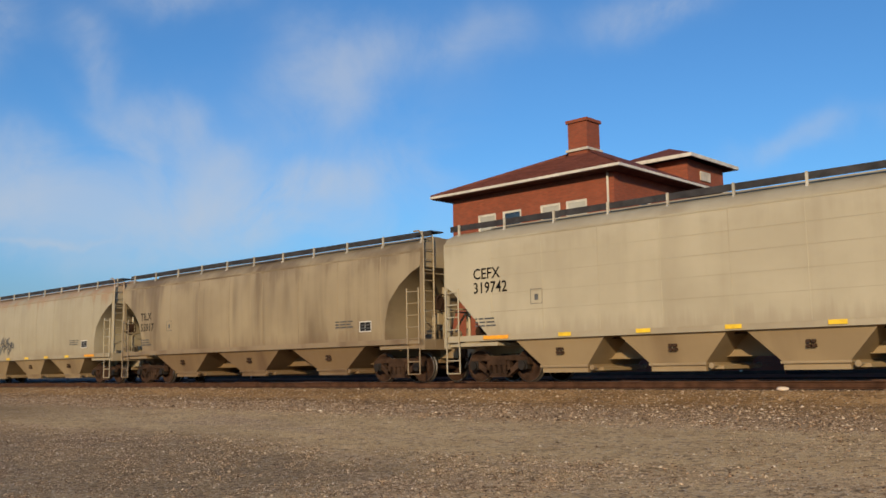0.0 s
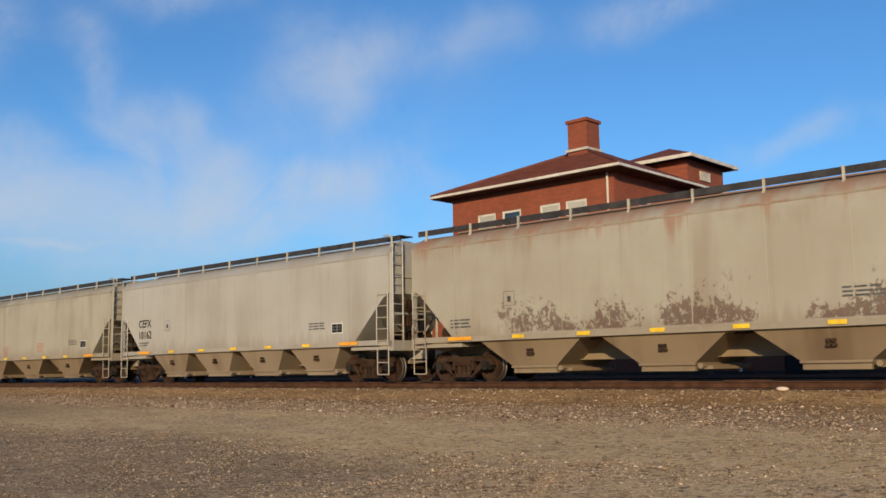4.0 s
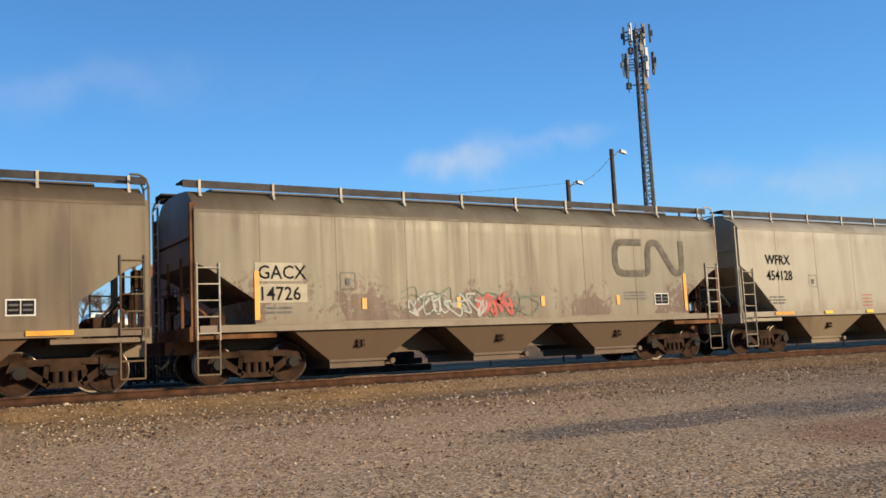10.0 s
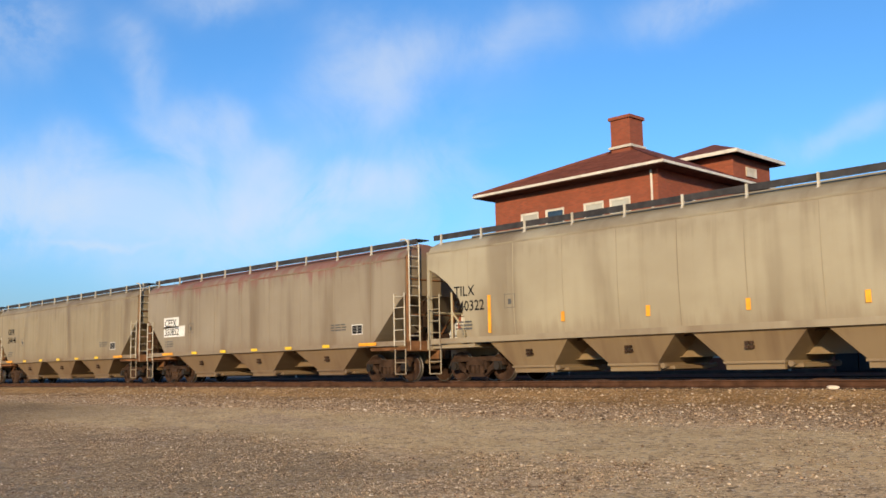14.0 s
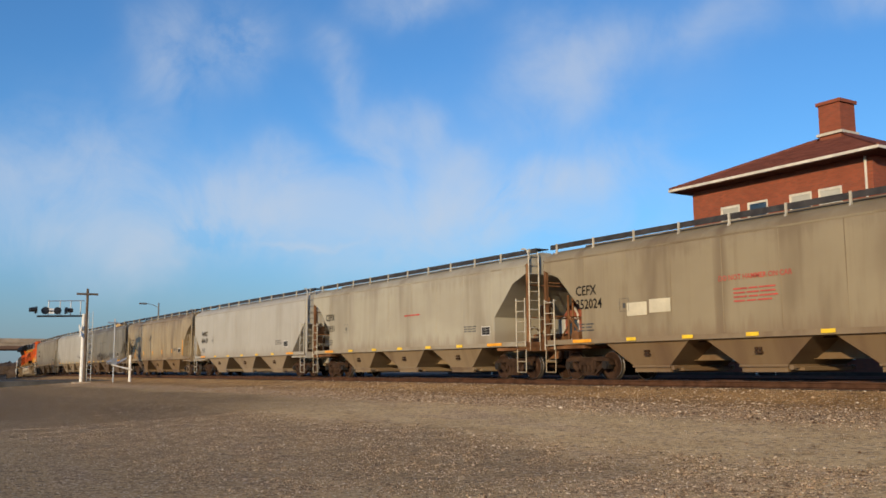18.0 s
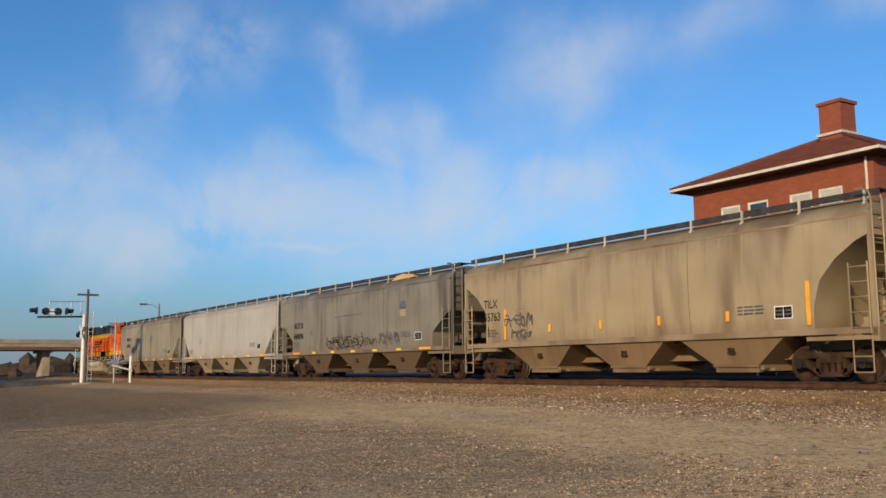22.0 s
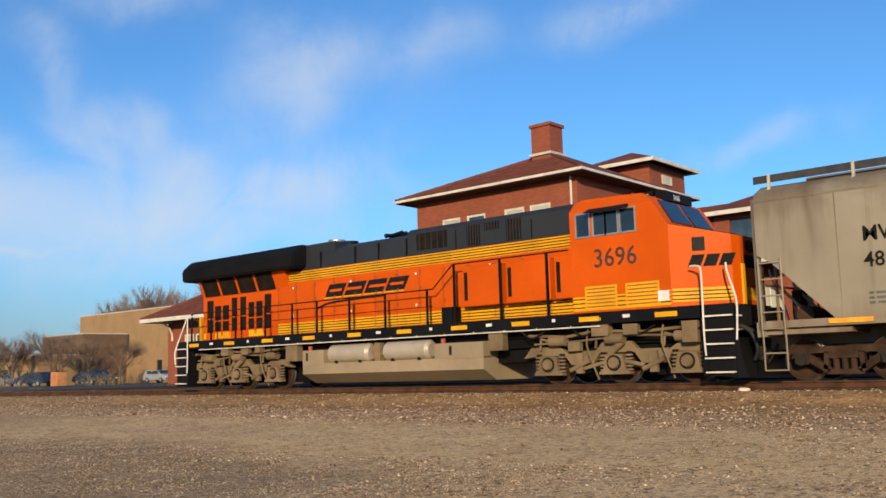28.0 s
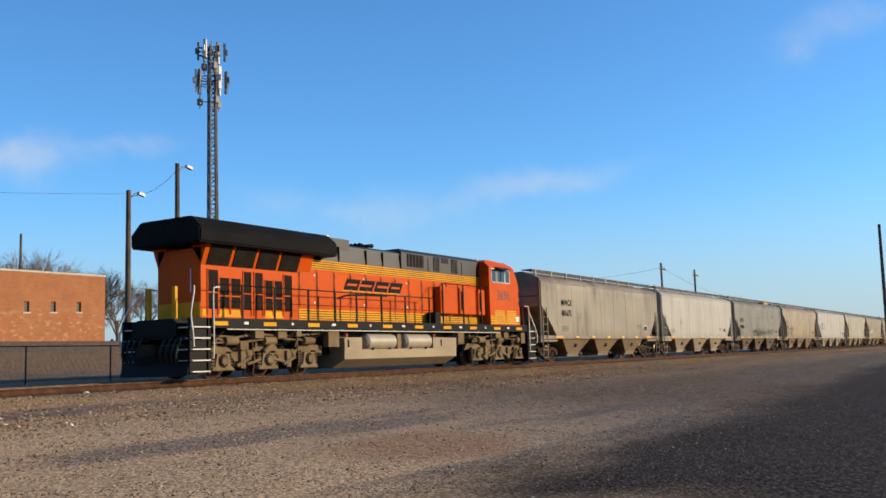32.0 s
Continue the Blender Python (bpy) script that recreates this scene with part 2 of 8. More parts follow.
def car_paint(name, base, grime, streak=0.5, rust=0.0, top=0.0, top_color=(0.16, 0.06, 0.035), gloss=0.45, seed=0.0):
    """Weathered freight car paint: broad soft run-off stains, fine streaks, rust scabs and spots."""
    m = Mat(name, gloss)
    broad = m.noise(1.0, 3, (0.62 + seed * 0.02, 0.3, 0.13), 0.5, True, 0.35)
    s = m.noise(1.0, 4, (1.5 + seed * 0.05, 0.3, 0.10), 0.6, True)
    s2 = m.noise(1.0, 3, (4.6, 0.4, 0.22), 0.6, True)
    blot = m.noise(0.4, 5, (1, 1, 1.4), 0.55, True)
    fine = m.noise(24, 5, (1, 1, 1), 0.65, True)
    half_way = tuple(0.55 * a + 0.45 * b for a, b in zip(base, grime))
    col = m.mix(m.ramp(blot, 0.3, 0.72, 0, 0.55), base, half_way)
    col = m.mix(m.mul(m.ramp(broad, 0.50, 0.70), min(0.9, streak * 0.95)), col, grime)
    col = m.mix(m.mul(m.ramp(s, 0.52, 0.74, 0, streak * 0.6), m.ramp(blot, 0.3, 0.6, 0.3, 1.0)), col, grime)
    col = m.mix(m.ramp(s2, 0.55, 0.8, 0, streak * 0.2), col, grime)
    col = m.mix(m.ramp(fine, 0.55, 0.8, 0, 0.22), col, half_way)
    sep = m.node("ShaderNodeSeparateXYZ")
    m.link(m.tc.outputs["Object"], sep.inputs[0])
    # dust thrown up from the track, and run-off under the roof edge
    ragged = m.mul(sep.outputs["Z"], m.mul(m.mul(s2, 0.5, "SUBTRACT"), 1.3), "ADD")
    col = m.mix(m.ramp(ragged, 1.25, 1.75, 0.45 * min(1.0, streak + 0.25), 0.0), col, (0.17, 0.105, 0.06))
    col = m.mix(m.mul(m.ramp(ragged, 3.45, 3.95, 0.0, 0.55 * streak), m.ramp(blot, 0.4, 0.6)), col, grime)
    if rust:
        lump = m.noise(0.5, 3, (1, 1, 0.8), 0.5, True)
        chips = m.noise(7.0, 6, (1, 1, 0.8), 0.8, True)
        low = m.ramp(sep.outputs["Z"], 1.55, 2.35, 1, 0)
        above = m.ramp(sep.outputs["Z"], 1.33, 1.36)
        level = m.mul(m.mul(m.ramp(lump, 0.36, 0.56), 0.8), m.mul(low, 0.40), "ADD")
        patch = m.ramp(m.mul(level, m.mul(chips, 2.6), "ADD"), 2.34 - 0.205 * rust, 2.42 - 0.205 * rust)
        loose = m.mul(m.ramp(m.noise(13, 3, (1, 1, 2.2), shift=True), 0.66, 0.70), m.ramp(lump, 0.40, 0.56, 0.05 * rust, 1.0 * rust))
        loose = m.mul(loose, m.ramp(sep.outputs["Z"], 2.0, 2.7, 1, 0))
        patch = m.mul(patch, m.ramp(sep.outputs["Z"], 2.1, 2.7, 1, 0))
        patch = m.mul(m.mul(patch, m.mul(loose, 0.85), "MAXIMUM"), above)
        rusty = m.mix(m.ramp(chips, 0.35, 0.7), (0.05, 0.021, 0.013), (0.12, 0.05, 0.027))
        col = m.mix(m.mul(patch, min(1.0, 0.7 + rust * 0.3)), col, rusty)
    if top:
        edge = m.mul(sep.outputs["Z"], m.mul(m.mul(s, 0.5, "SUBTRACT"), 2.6), "ADD")
        col = m.mix(m.ramp(edge, 3.75, 4.35, 0, top), col, top_color)
    m.color(col)
    m.rough(m.ramp(s2, 0.3, 0.7, gloss - 0.02, gloss + 0.1))
    m.bump(m.mul(m.noise(1.3, 2, shift=True), m.mul(fine, 0.05), "ADD"), 0.25, 0.03)
    return m.m


def gravel_material():
    """Brown ballast slope, a tan worn track, pale gravel, and a much darker zone by the lot's edge."""
    m = Mat("gravel_dirt", 0.95)
    m.p.inputs["Specular IOR Level"].default_value = 0.08
    sep = m.node("ShaderNodeSeparateXYZ")
    m.link(m.tc.outputs["Object"], sep.inputs[0])
    warp = m.noise(0.35, 5, (0.5, 1, 1), 0.6)
    wide = m.noise(0.12, 4, (0.6, 1, 1), 0.6)
    x = m.mul(sep.outputs["X"], m.mul(m.mul(wide, 0.5, "SUBTRACT"), 14.0), "ADD")
    y = m.mul(sep.outputs["Y"], m.mul(m.mul(warp, 0.5, "SUBTRACT"), 3.6), "ADD")
    mid = m.noise(1.3, 5, (0.6, 1, 1), 0.65)
    fine = m.noise(10, 6, rough=0.72)
    cells = []
    for scale in (34.0, 13.0):
        vo = m.node("ShaderNodeTexVoronoi")
        vo.inputs["Scale"].default_value = scale
        m.link(m.coords(), vo.inputs["Vector"])
        sepc = m.node("ShaderNodeSeparateColor")
        m.link(vo.outputs["Color"], sepc.inputs[0])
        cells.append((sepc, vo))
    (small, vs), (large, vl) = cells
    grain = m.ramp(small.outputs[1], 0.1, 0.95)
    brown = m.mix(m.ramp(mid, 0.3, 0.7), (0.25, 0.14, 0.055), (0.45, 0.27, 0.115))
    tan = m.mix(m.ramp(mid, 0.3, 0.7), (0.53, 0.35, 0.165), (0.66, 0.455, 0.23))
    pale = m.mix(grain, (0.30, 0.185, 0.095), (0.80, 0.56, 0.33))
    pale = m.mix(m.ramp(mid, 0.35, 0.7, 0, 0.4), pale, (0.55, 0.365, 0.19))
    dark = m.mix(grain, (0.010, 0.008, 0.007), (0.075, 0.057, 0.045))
    slate = m.mix(grain, (0.12, 0.085, 0.062), (0.42, 0.32, 0.235))
    slate = m.mix(m.ramp(x, 14, 28), slate, m.mix(grain, (0.035, 0.026, 0.021), (0.15, 0.112, 0.085)))
    col = m.mix(m.ramp(x, -9, -1), tan, pale)
    worn = m.mul(m.mul(m.ramp(x, -1, 4, 1, 0), m.ramp(y, 9.6, 11.0)), m.ramp(y, 14.8, 13.4))
    col = m.mix(m.mul(worn, 0.8), col, tan)
    # stony ribs across the worn track
    ribs = m.noise(0.9, 4, (0.22, 1, 1), 0.6)
    col = m.mix(m.ramp(ribs, 0.52, 0.66, 0, 0.75), col, pale)
    col = m.mix(m.ramp(y, 13.2, 14.6), col, m.mix(0.6, brown, pale))
    col = m.mix(m.ramp(y, 15.2, 17.0), col, brown)
    left = m.mul(m.ramp(y, 8.8, 10.6, 1, 0), m.ramp(x, -6, -11))
    col = m.mix(m.mul(left, 0.6), col, m.mix(0.28, dark, pale))
    # much darker grains at the near right of the lot
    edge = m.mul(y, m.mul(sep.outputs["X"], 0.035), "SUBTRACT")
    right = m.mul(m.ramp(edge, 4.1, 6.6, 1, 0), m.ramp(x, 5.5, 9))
    grey = m.mul(m.ramp(y, 11, 16, 0.9, 0.55), m.ramp(x, 7, 20))
    col = m.mix(grey, col, slate)
    streaks = m.noise(0.5, 4, (0.16, 1, 1), 0.6)
    col = m.mix(m.mul(m.ramp(streaks, 0.5, 0.64, 0, 0.7), m.ramp(x, 3, 9)), col, m.mix(grain, (0.05, 0.046, 0.045), (0.20, 0.18, 0.165)))
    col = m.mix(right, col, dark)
    far_l = m.mul(m.ramp(x, -22, -34), m.ramp(y, 15, 12.5))
    col = m.mix(m.mul(far_l, 0.8), col, m.mix(grain, (0.09, 0.052, 0.024), (0.27, 0.17, 0.078)))
    # reddish dry patch
    rx, ry = m.mul(m.mul(sep.outputs["X"], 12.3, "SUBTRACT"), 0.42), m.mul(m.mul(sep.outputs["Y"], 8.0, "SUBTRACT"), 0.62)
    rr = m.mul(m.mul(rx, rx), m.mul(ry, ry), "ADD")
    col = m.mix(m.ramp(m.mul(rr, warp, "ADD"), 0.6, 1.5, 0.75, 0), col, (0.34, 0.185, 0.10))
    # mixed grains, dark gaps and pale chips
    col = m.mix(m.mul(m.ramp(large.outputs[0], 0.55, 0.95), m.mul(m.ramp(fine, 0.35, 0.65, 0.2, 0.75), m.ramp(x, -6, 1, 1, 0.45))), col, (0.085, 0.052, 0.03))
    col = m.mix(m.mul(m.mul(m.ramp(fine, 0.47, 0.72, 0, 0.6), m.ramp(x, -6, 1, 1, 0.42)), m.mul(1.0, m.mul(worn, 0.75), "SUBTRACT")), col, (0.075, 0.047, 0.028))
    col = m.mix(m.mul(m.ramp(small.outputs[0], 0.9, 0.96), m.mul(0.7, m.mul(right, 0.5), "SUBTRACT")), col, (0.68, 0.55, 0.38))
    # ballast between and behind the rails coloured dark for the train's shade
    bed_shade = m.mul(m.ramp(sep.outputs["Y"], 20.1, 20.9), m.ramp(sep.outputs["Y"], 26.5, 25.0))
    col = m.mix(m.mul(bed_shade, 0.85), col, m.mix(grain, (0.03, 0.021, 0.015), (0.10, 0.07, 0.05)))
    # asphalt-dark ground by the station, dry turf on the bank behind
    apron = m.mul(m.ramp(sep.outputs["Y"], 24.0, 24.4), m.ramp(sep.outputs["X"], 4, 9, 1, 0))
    col = m.mix(apron, col, m.mix(mid, (0.03, 0.027, 0.024), (0.06, 0.053, 0.046)))
    turf = m.mul(m.ramp(sep.outputs["Y"], 52, 58), m.ramp(sep.outputs["X"], 4, 9))
    col = m.mix(m.mul(turf, 0.7), col, m.mix(mid, (0.16, 0.115, 0.04), (0.32, 0.24, 0.10)))
    m.color(col)
    m.bump(m.mul(m.mul(m.mul(vs.outputs["Distance"], -0.35), m.mul(vl.outputs["Distance"], -0.7), "ADD"), fine, "ADD"), 0.75, 0.025)
    return m.m


def brick_material(name, a, b, mortar, scale=1.0, axis="XZ", spalled=0.0):
    m = Mat(name, 0.9)
    sep, comb = m.node("ShaderNodeSeparateXYZ"), m.node("ShaderNodeCombineXYZ")
    m.link(m.tc.outputs["Object"], sep.inputs[0])
    m.link(m.mul(sep.outputs["X"], sep.outputs["Y"], "ADD"), comb.inputs["X"])
    m.link(sep.outputs["Z"], comb.inputs["Y"])
    br = m.node("ShaderNodeTexBrick")
    br.inputs["Scale"].default_value = 1.0
    br.inputs["Brick Width"].default_value, br.inputs["Row Height"].default_value = 0.22 * scale, 0.075 * scale
    br.inputs["Mortar Size"].default_value, br.inputs["Bias"].default_value = 0.009, 0.0
    br.inputs["Color1"].default_value, br.inputs["Color2"].default_value = (*a, 1), (*b, 1)
    br.inputs["Mortar"].default_value = (*mortar, 1)
    m.link(comb.outputs[0], br.inputs["Vector"])
    big = m.noise(0.7, 5, (1, 1, 0.7), 0.6)
    fine = m.noise(9, 4)
    col = m.mix(m.ramp(big, 0.35, 0.7, 0, 0.4), br.outputs["Color"], tuple(v * 0.55 for v in a))
    col = m.mix(m.ramp(fine, 0.5, 0.8, 0, 0.3), col, b)
    if spalled:
        # pale mended patches low on the wall
        worn = m.mul(m.ramp(m.noise(1.5, 5, (1, 1, 2.0), 0.7), 0.54, 0.6), m.ramp(sep.outputs["Z"], spalled - 0.5, spalled + 0.6, 1, 0))
        col = m.mix(m.mul(worn, 0.75), col, (0.42, 0.27, 0.15))
    m.color(col)
    m.bump(br.outputs["Fac"], -0.4, 0.008)
    return m.m


def glass_material(name="window_glass", c=(0.02, 0.03, 0.04)):
    m = Mat(name, 0.08)
    m.color(m.mix(m.ramp(m.noise(1.2, 3, shift=True), 0.3, 0.7), c, tuple(v * 2.2 for v in c)))
    m.p.inputs["Specular IOR Level"].default_value = 0.8
    m.bump(m.noise(2.0, 2, shift=True), 0.05, 0.02)
    return m.m


M = {
    "ground": gravel_material(),
    "rail_side": simple("rail_rust", (0.10, 0.048, 0.028), 0.8, 0.2, 0.3, 5),
    "rail_head": simple("rail_head", (0.3, 0.24, 0.2), 0.3, 0.9, 0.1, 5),
    "tie": simple("tie_wood", (0.09, 0.065, 0.05), 0.9, 0, 0.35, 4, 0.3),
    "steel_dark": simple("truck_steel", (0.022, 0.016, 0.012), 0.75, 0.25, 0.35, 4, 0.2),
    "steel_rust": simple("truck_rust", (0.058, 0.033, 0.021), 0.85, 0.1, 0.35, 4, 0.2),
    "wheel_rim": simple("wheel_tread", (0.26, 0.23, 0.20), 0.42, 0.9, 0.15, 6),
    "wheel": simple("wheel_rust", (0.055, 0.03, 0.02), 0.8, 0.2, 0.3, 5),
    "black": simple("black_paint", (0.018, 0.018, 0.02), 0.5, 0, 0.2, 3),
    "decal_black": simple("decal_black", (0.014, 0.013, 0.014), 0.82, 0, 0.2, 6),
    "decal_faded": simple("decal_faded", (0.125, 0.105, 0.075), 0.7, 0, 0.3, 6),
    "decal_grey": simple("decal_grey", (0.10, 0.10, 0.10), 0.6, 0, 0.3, 6),
    "decal_white": simple("decal_white", (0.72, 0.70, 0.66), 0.55, 0, 0.12, 6),
    "decal_red": simple("decal_red", (0.5, 0.08, 0.06), 0.6, 0, 0.2, 6),
    "orange_tape": simple("orange_reflector", (0.85, 0.36, 0.02), 0.4, 0, 0.15, 5),
    "yellow_tape": simple("yellow_reflector", (0.85, 0.55, 0.03), 0.4, 0, 0.15, 5),
    "grating": simple("walkway_grating", (0.05, 0.045, 0.045), 0.7, 0.3, 0.3, 6),
    "hose": simple("rubber_hose", (0.02, 0.02, 0.02), 0.7),
    "brick": brick_material("station_brick", (0.305, 0.069, 0.029), (0.215, 0.05, 0.023), (0.20, 0.085, 0.048)),
    "brick_orange": brick_material("warehouse_brick", (0.40, 0.145, 0.05), (0.31, 0.10, 0.037), (0.30, 0.17, 0.09), spalled=4.6),
    "brick_red": brick_material("warehouse_red_brick", (0.36, 0.075, 0.03), (0.27, 0.055, 0.024), (0.26, 0.10, 0.06)),
    "brick_tan": brick_material("tan_brick", (0.34, 0.205, 0.09), (0.28, 0.165, 0.07), (0.28, 0.2, 0.12)),
    "roof": simple("roof_tile", (0.16, 0.055, 0.04), 0.85, 0, 0.22, 2.5, 0.3),
    "trim": simple("white_trim", (0.64, 0.59, 0.50), 0.6, 0, 0.14, 3),
    "soffit": simple("soffit_boards", (0.10, 0.06, 0.045), 0.8, 0, 0.2, 3),
    "stone": simple("sill_stone", (0.55, 0.50, 0.42), 0.85, 0, 0.15, 4, 0.2),
    "glass": glass_material(),
    "blind": simple("window_blind", (0.42, 0.41, 0.36), 0.8, 0, 0.1, 2),
    "door_dark": simple("door_dark", (0.013, 0.012, 0.011), 0.5, 0, 0.2, 2),
    "galv": simple("galvanised_steel", (0.42, 0.43, 0.44), 0.45, 0.7, 0.15, 3),
    "pole_wood": simple("pole_wood", (0.13, 0.095, 0.07), 0.9, 0, 0.3, 2, 0.3),
    "tower_steel": simple("weathered_tower_steel", (0.16, 0.15, 0.14), 0.6, 0.5, 0.25, 3),
    "antenna": simple("antenna_white", (0.7, 0.7, 0.68), 0.5, 0, 0.1, 2),
    "wire": simple("cable_black", (0.03, 0.03, 0.03), 0.6),
    "concrete": simple("concrete", (0.33, 0.26, 0.19), 0.9, 0, 0.18, 0.6, 0.3),
    "asphalt": simple("asphalt", (0.09, 0.085, 0.08), 0.95, 0, 0.25, 1.5, 0.3),
    "metal_wall": simple("grey_sheet_wall", (0.42, 0.46, 0.50), 0.5, 0.1, 0.1, 0.8),
    "bark": simple("bark", (0.14, 0.10, 0.075), 0.95, 0, 0.3, 3, 0.3),
    "twig": simple("twigs", (0.20, 0.14, 0.105), 0.95, 0, 0.3, 2),
    "brush": simple("dry_brush", (0.07, 0.048, 0.034), 0.95, 0, 0.3, 1),
    "grass": simple("dry_grass", (0.30, 0.22, 0.11), 0.95, 0, 0.25, 1.5, 0.3),
}

# ---- ground ----
TRACK_Y = 21.7


def smooth(a, b, t):
    t = max(0.0, min(1.0, (t - a) / (b - a)))
    return t * t * (3 - 2 * t)


def bend(x):
    """How far the line swings away beyond the road crossing."""
    u = max(0.0, -82.0 - x)
    return 0.032 * u * u / (u + 6.0)


def dip(x):
    """How far the line falls towards the overpass."""
    u = min(max(0.0, -110.0 - x), 110.0)
    return 0.00034 * u * u


def ground_z(x, y):
    """Gentle rise from the lot to the ballast, level platform, bank behind the line."""
    y -= bend(x)
    z = rise_z(x, y)
    return z - dip(x) * (1 - smooth(5, 24, abs(y - TRACK_Y)))


def rise_z(x, y):
    z = -1.05 + 0.62 * smooth(4, 18.2, y) + 0.235 * smooth(18.2, 19.6, y)
    z += 0.155 * smooth(23.5, 25.0, y)
    z -= 0.05 * smooth(-30, -70, x) * (1 - smooth(14, 20, y))
    if y > 30:
        z += 2.45 * smooth(34, 57, y) * smooth(4, 12, x)
        back = 0.03 * (min(max(y, 60), 84) - 60) + 0.1 * (min(max(y, 84), 116) - 84)
        z += back * smooth(4, 12, x) * (1 - smooth(29, 37, x))
    flat = smooth(19.4, 20.2, y) * (1 - smooth(23.2, 24.0, y))
    near = 1 - smooth(60, 160, math.hypot(x, y))
    bumpy = 0.05 * noise.noise(Vector((x * 0.22, y * 0.3, 0))) + 0.02 * noise.noise(Vector((x * 1.1, y * 1.3, 3)))
    return z + bumpy * near * (1 - flat) * (1 - smooth(24.5, 26, y))


def axis_steps(fine_lo, fine_hi, step, far):
    out, v, d = [], fine_lo, step
    while v < fine_hi:
        out.append(v)
        v += step
    lo, hi, d = fine_lo, fine_hi, step
    while hi < far:
        out.append(hi)
        d *= 1.25
        hi += d
    d = step
    while lo > -far:
        d *= 1.25
        lo -= d
        out.insert(0, lo)
    return out


def build_ground():
    xs, ys = axis_steps(-60, 60, 0.9, 3200), axis_steps(2, 34, 0.35, 3200)
    verts = [(x, y, ground_z(x, y)) for y in ys for x in xs]
    n = len(xs)
    faces = [(j * n + i, j * n + i + 1, (j + 1) * n + i + 1, (j + 1) * n + i) for j in range(len(ys) - 1) for i in range(n - 1)]
    me = bpy.data.meshes.new("ground")
    me.from_pydata(verts, [], faces)
    me.materials.append(M["ground"])
    for p in me.polygons:
        p.use_smooth = True
    return tagged(new("ground", me), "brown gravel and packed dirt lot beside the railway", "ground", kind="structure")


build_ground()


def build_stones():
    """Loose stones on the lot and on the ballast shoulder, one joined object each."""
    rng = np.random.default_rng(5)
    mat = Mat("stones", 0.9)
    mat.p.inputs["Specular IOR Level"].default_value = 0.15
    geo = mat.node("ShaderNodeNewGeometry")
    cr = mat.node("ShaderNodeValToRGB")
    cr.color_ramp.elements[0].color, cr.color_ramp.elements[1].color = (0.07, 0.044, 0.026, 1), (0.76, 0.63, 0.47, 1)
    for at, c in ((0.35, (0.13, 0.078, 0.045, 1)), (0.62, (0.40, 0.265, 0.155, 1)), (0.88, (0.56, 0.42, 0.28, 1))):
        e = cr.color_ramp.elements.new(at)
        e.color = c
    mat.link(geo.outputs["Random Per Island"], cr.inputs[0])
    mat.color(mat.mix(mat.ramp(mat.noise(30, 3), 0.4, 0.7, 0, 0.4), cr.outputs["Color"], (0.13, 0.08, 0.055)))
    base = np.array([(1, 0, 0), (0, 1, 0), (-1, 0, 0), (0, -1, 0), (0, 0, 1), (0, 0, -1)], float)
    tris = np.array([(0, 1, 4), (1, 2, 4), (2, 3, 4), (3, 0, 4), (1, 0, 5), (2, 1, 5), (3, 2, 5), (0, 3, 5)])
    for name, label, n in (("lot_stones", "scattered pale gravel stones lying on the dirt", 90000), ("ballast_stones", "brown ballast stones along the track", 26000)):
        if name == "lot_stones":
            y = 4.2 + 12.5 * rng.random(n) ** 0.85
            u = rng.uniform(-1, 1, n)
            x = u * (1.5 + 2.6 * u ** 4) * (y + 3)
            left, sunny = 40000, 9000
            x = np.concatenate([x, rng.uniform(-27, -6, left), 5 + 26 * rng.random(sunny) ** 1.5])
            y = np.concatenate([y, 3.6 + 6.6 * rng.random(left) ** 1.1 + rng.normal(0, 0.35, left), rng.uniform(3.2, 6.3, sunny)])
            n = len(x)
            keep = (x > -6) | (y < 10.3) | (y > 13.3) | (rng.random(n) < 0.12)
            keep &= (x < 7) | (y > 5.2 + 0.035 * x) | (rng.random(n) < 0.35)
            keep &= (y < 17) & ((x < 34) | (y > 5))
            x, y = x[keep], y[keep]
            r = rng.uniform(0.005, 0.013, len(x)) * np.where(rng.random(len(x)) < 0.06, 2.0, 1) * (0.6 + y / 20)
        else:
            y = np.where(rng.random(n) < 0.3, rng.uniform(13.9, 15.3, n), rng.uniform(15.4, 20.8, n))
            x = rng.uniform(-46, 48, n)
            r = rng.uniform(0.011, 0.03, n) * np.where(rng.random(n) < 0.08, 1.7, 1)
        n2 = len(x)
        z = np.array([ground_z(a, b) for a, b in zip(x, y)]) + r * 0.05
        pts = base[None] * rng.uniform(0.65, 1.25, (n2, 6, 1)) * r[:, None, None] * np.array([1.15, 1.15, 0.8])
        t = rng.uniform(0, 6.28, n2)
        c, s = np.cos(t)[:, None], np.sin(t)[:, None]
        co = np.stack([pts[..., 0] * c - pts[..., 1] * s + x[:, None], pts[..., 0] * s + pts[..., 1] * c + y[:, None], pts[..., 2] + z[:, None]], -1)
        idx = (tris[None] + 6 * np.arange(n2)[:, None, None]).reshape(-1)
        me = bpy.data.meshes.new(name)
        me.vertices.add(n2 * 6)
        me.vertices.foreach_set("co", co.reshape(-1))
        me.loops.add(len(idx))
        me.loops.foreach_set("vertex_index", idx)
        me.polygons.add(n2 * 8)
        me.polygons.foreach_set("loop_start", np.arange(0, len(idx), 3))
        me.update(calc_edges=True)
        me.materials.append(mat.m)
        tagged(new(name, me), label, "stones", kind="stuff")
    rng = random.Random(5)
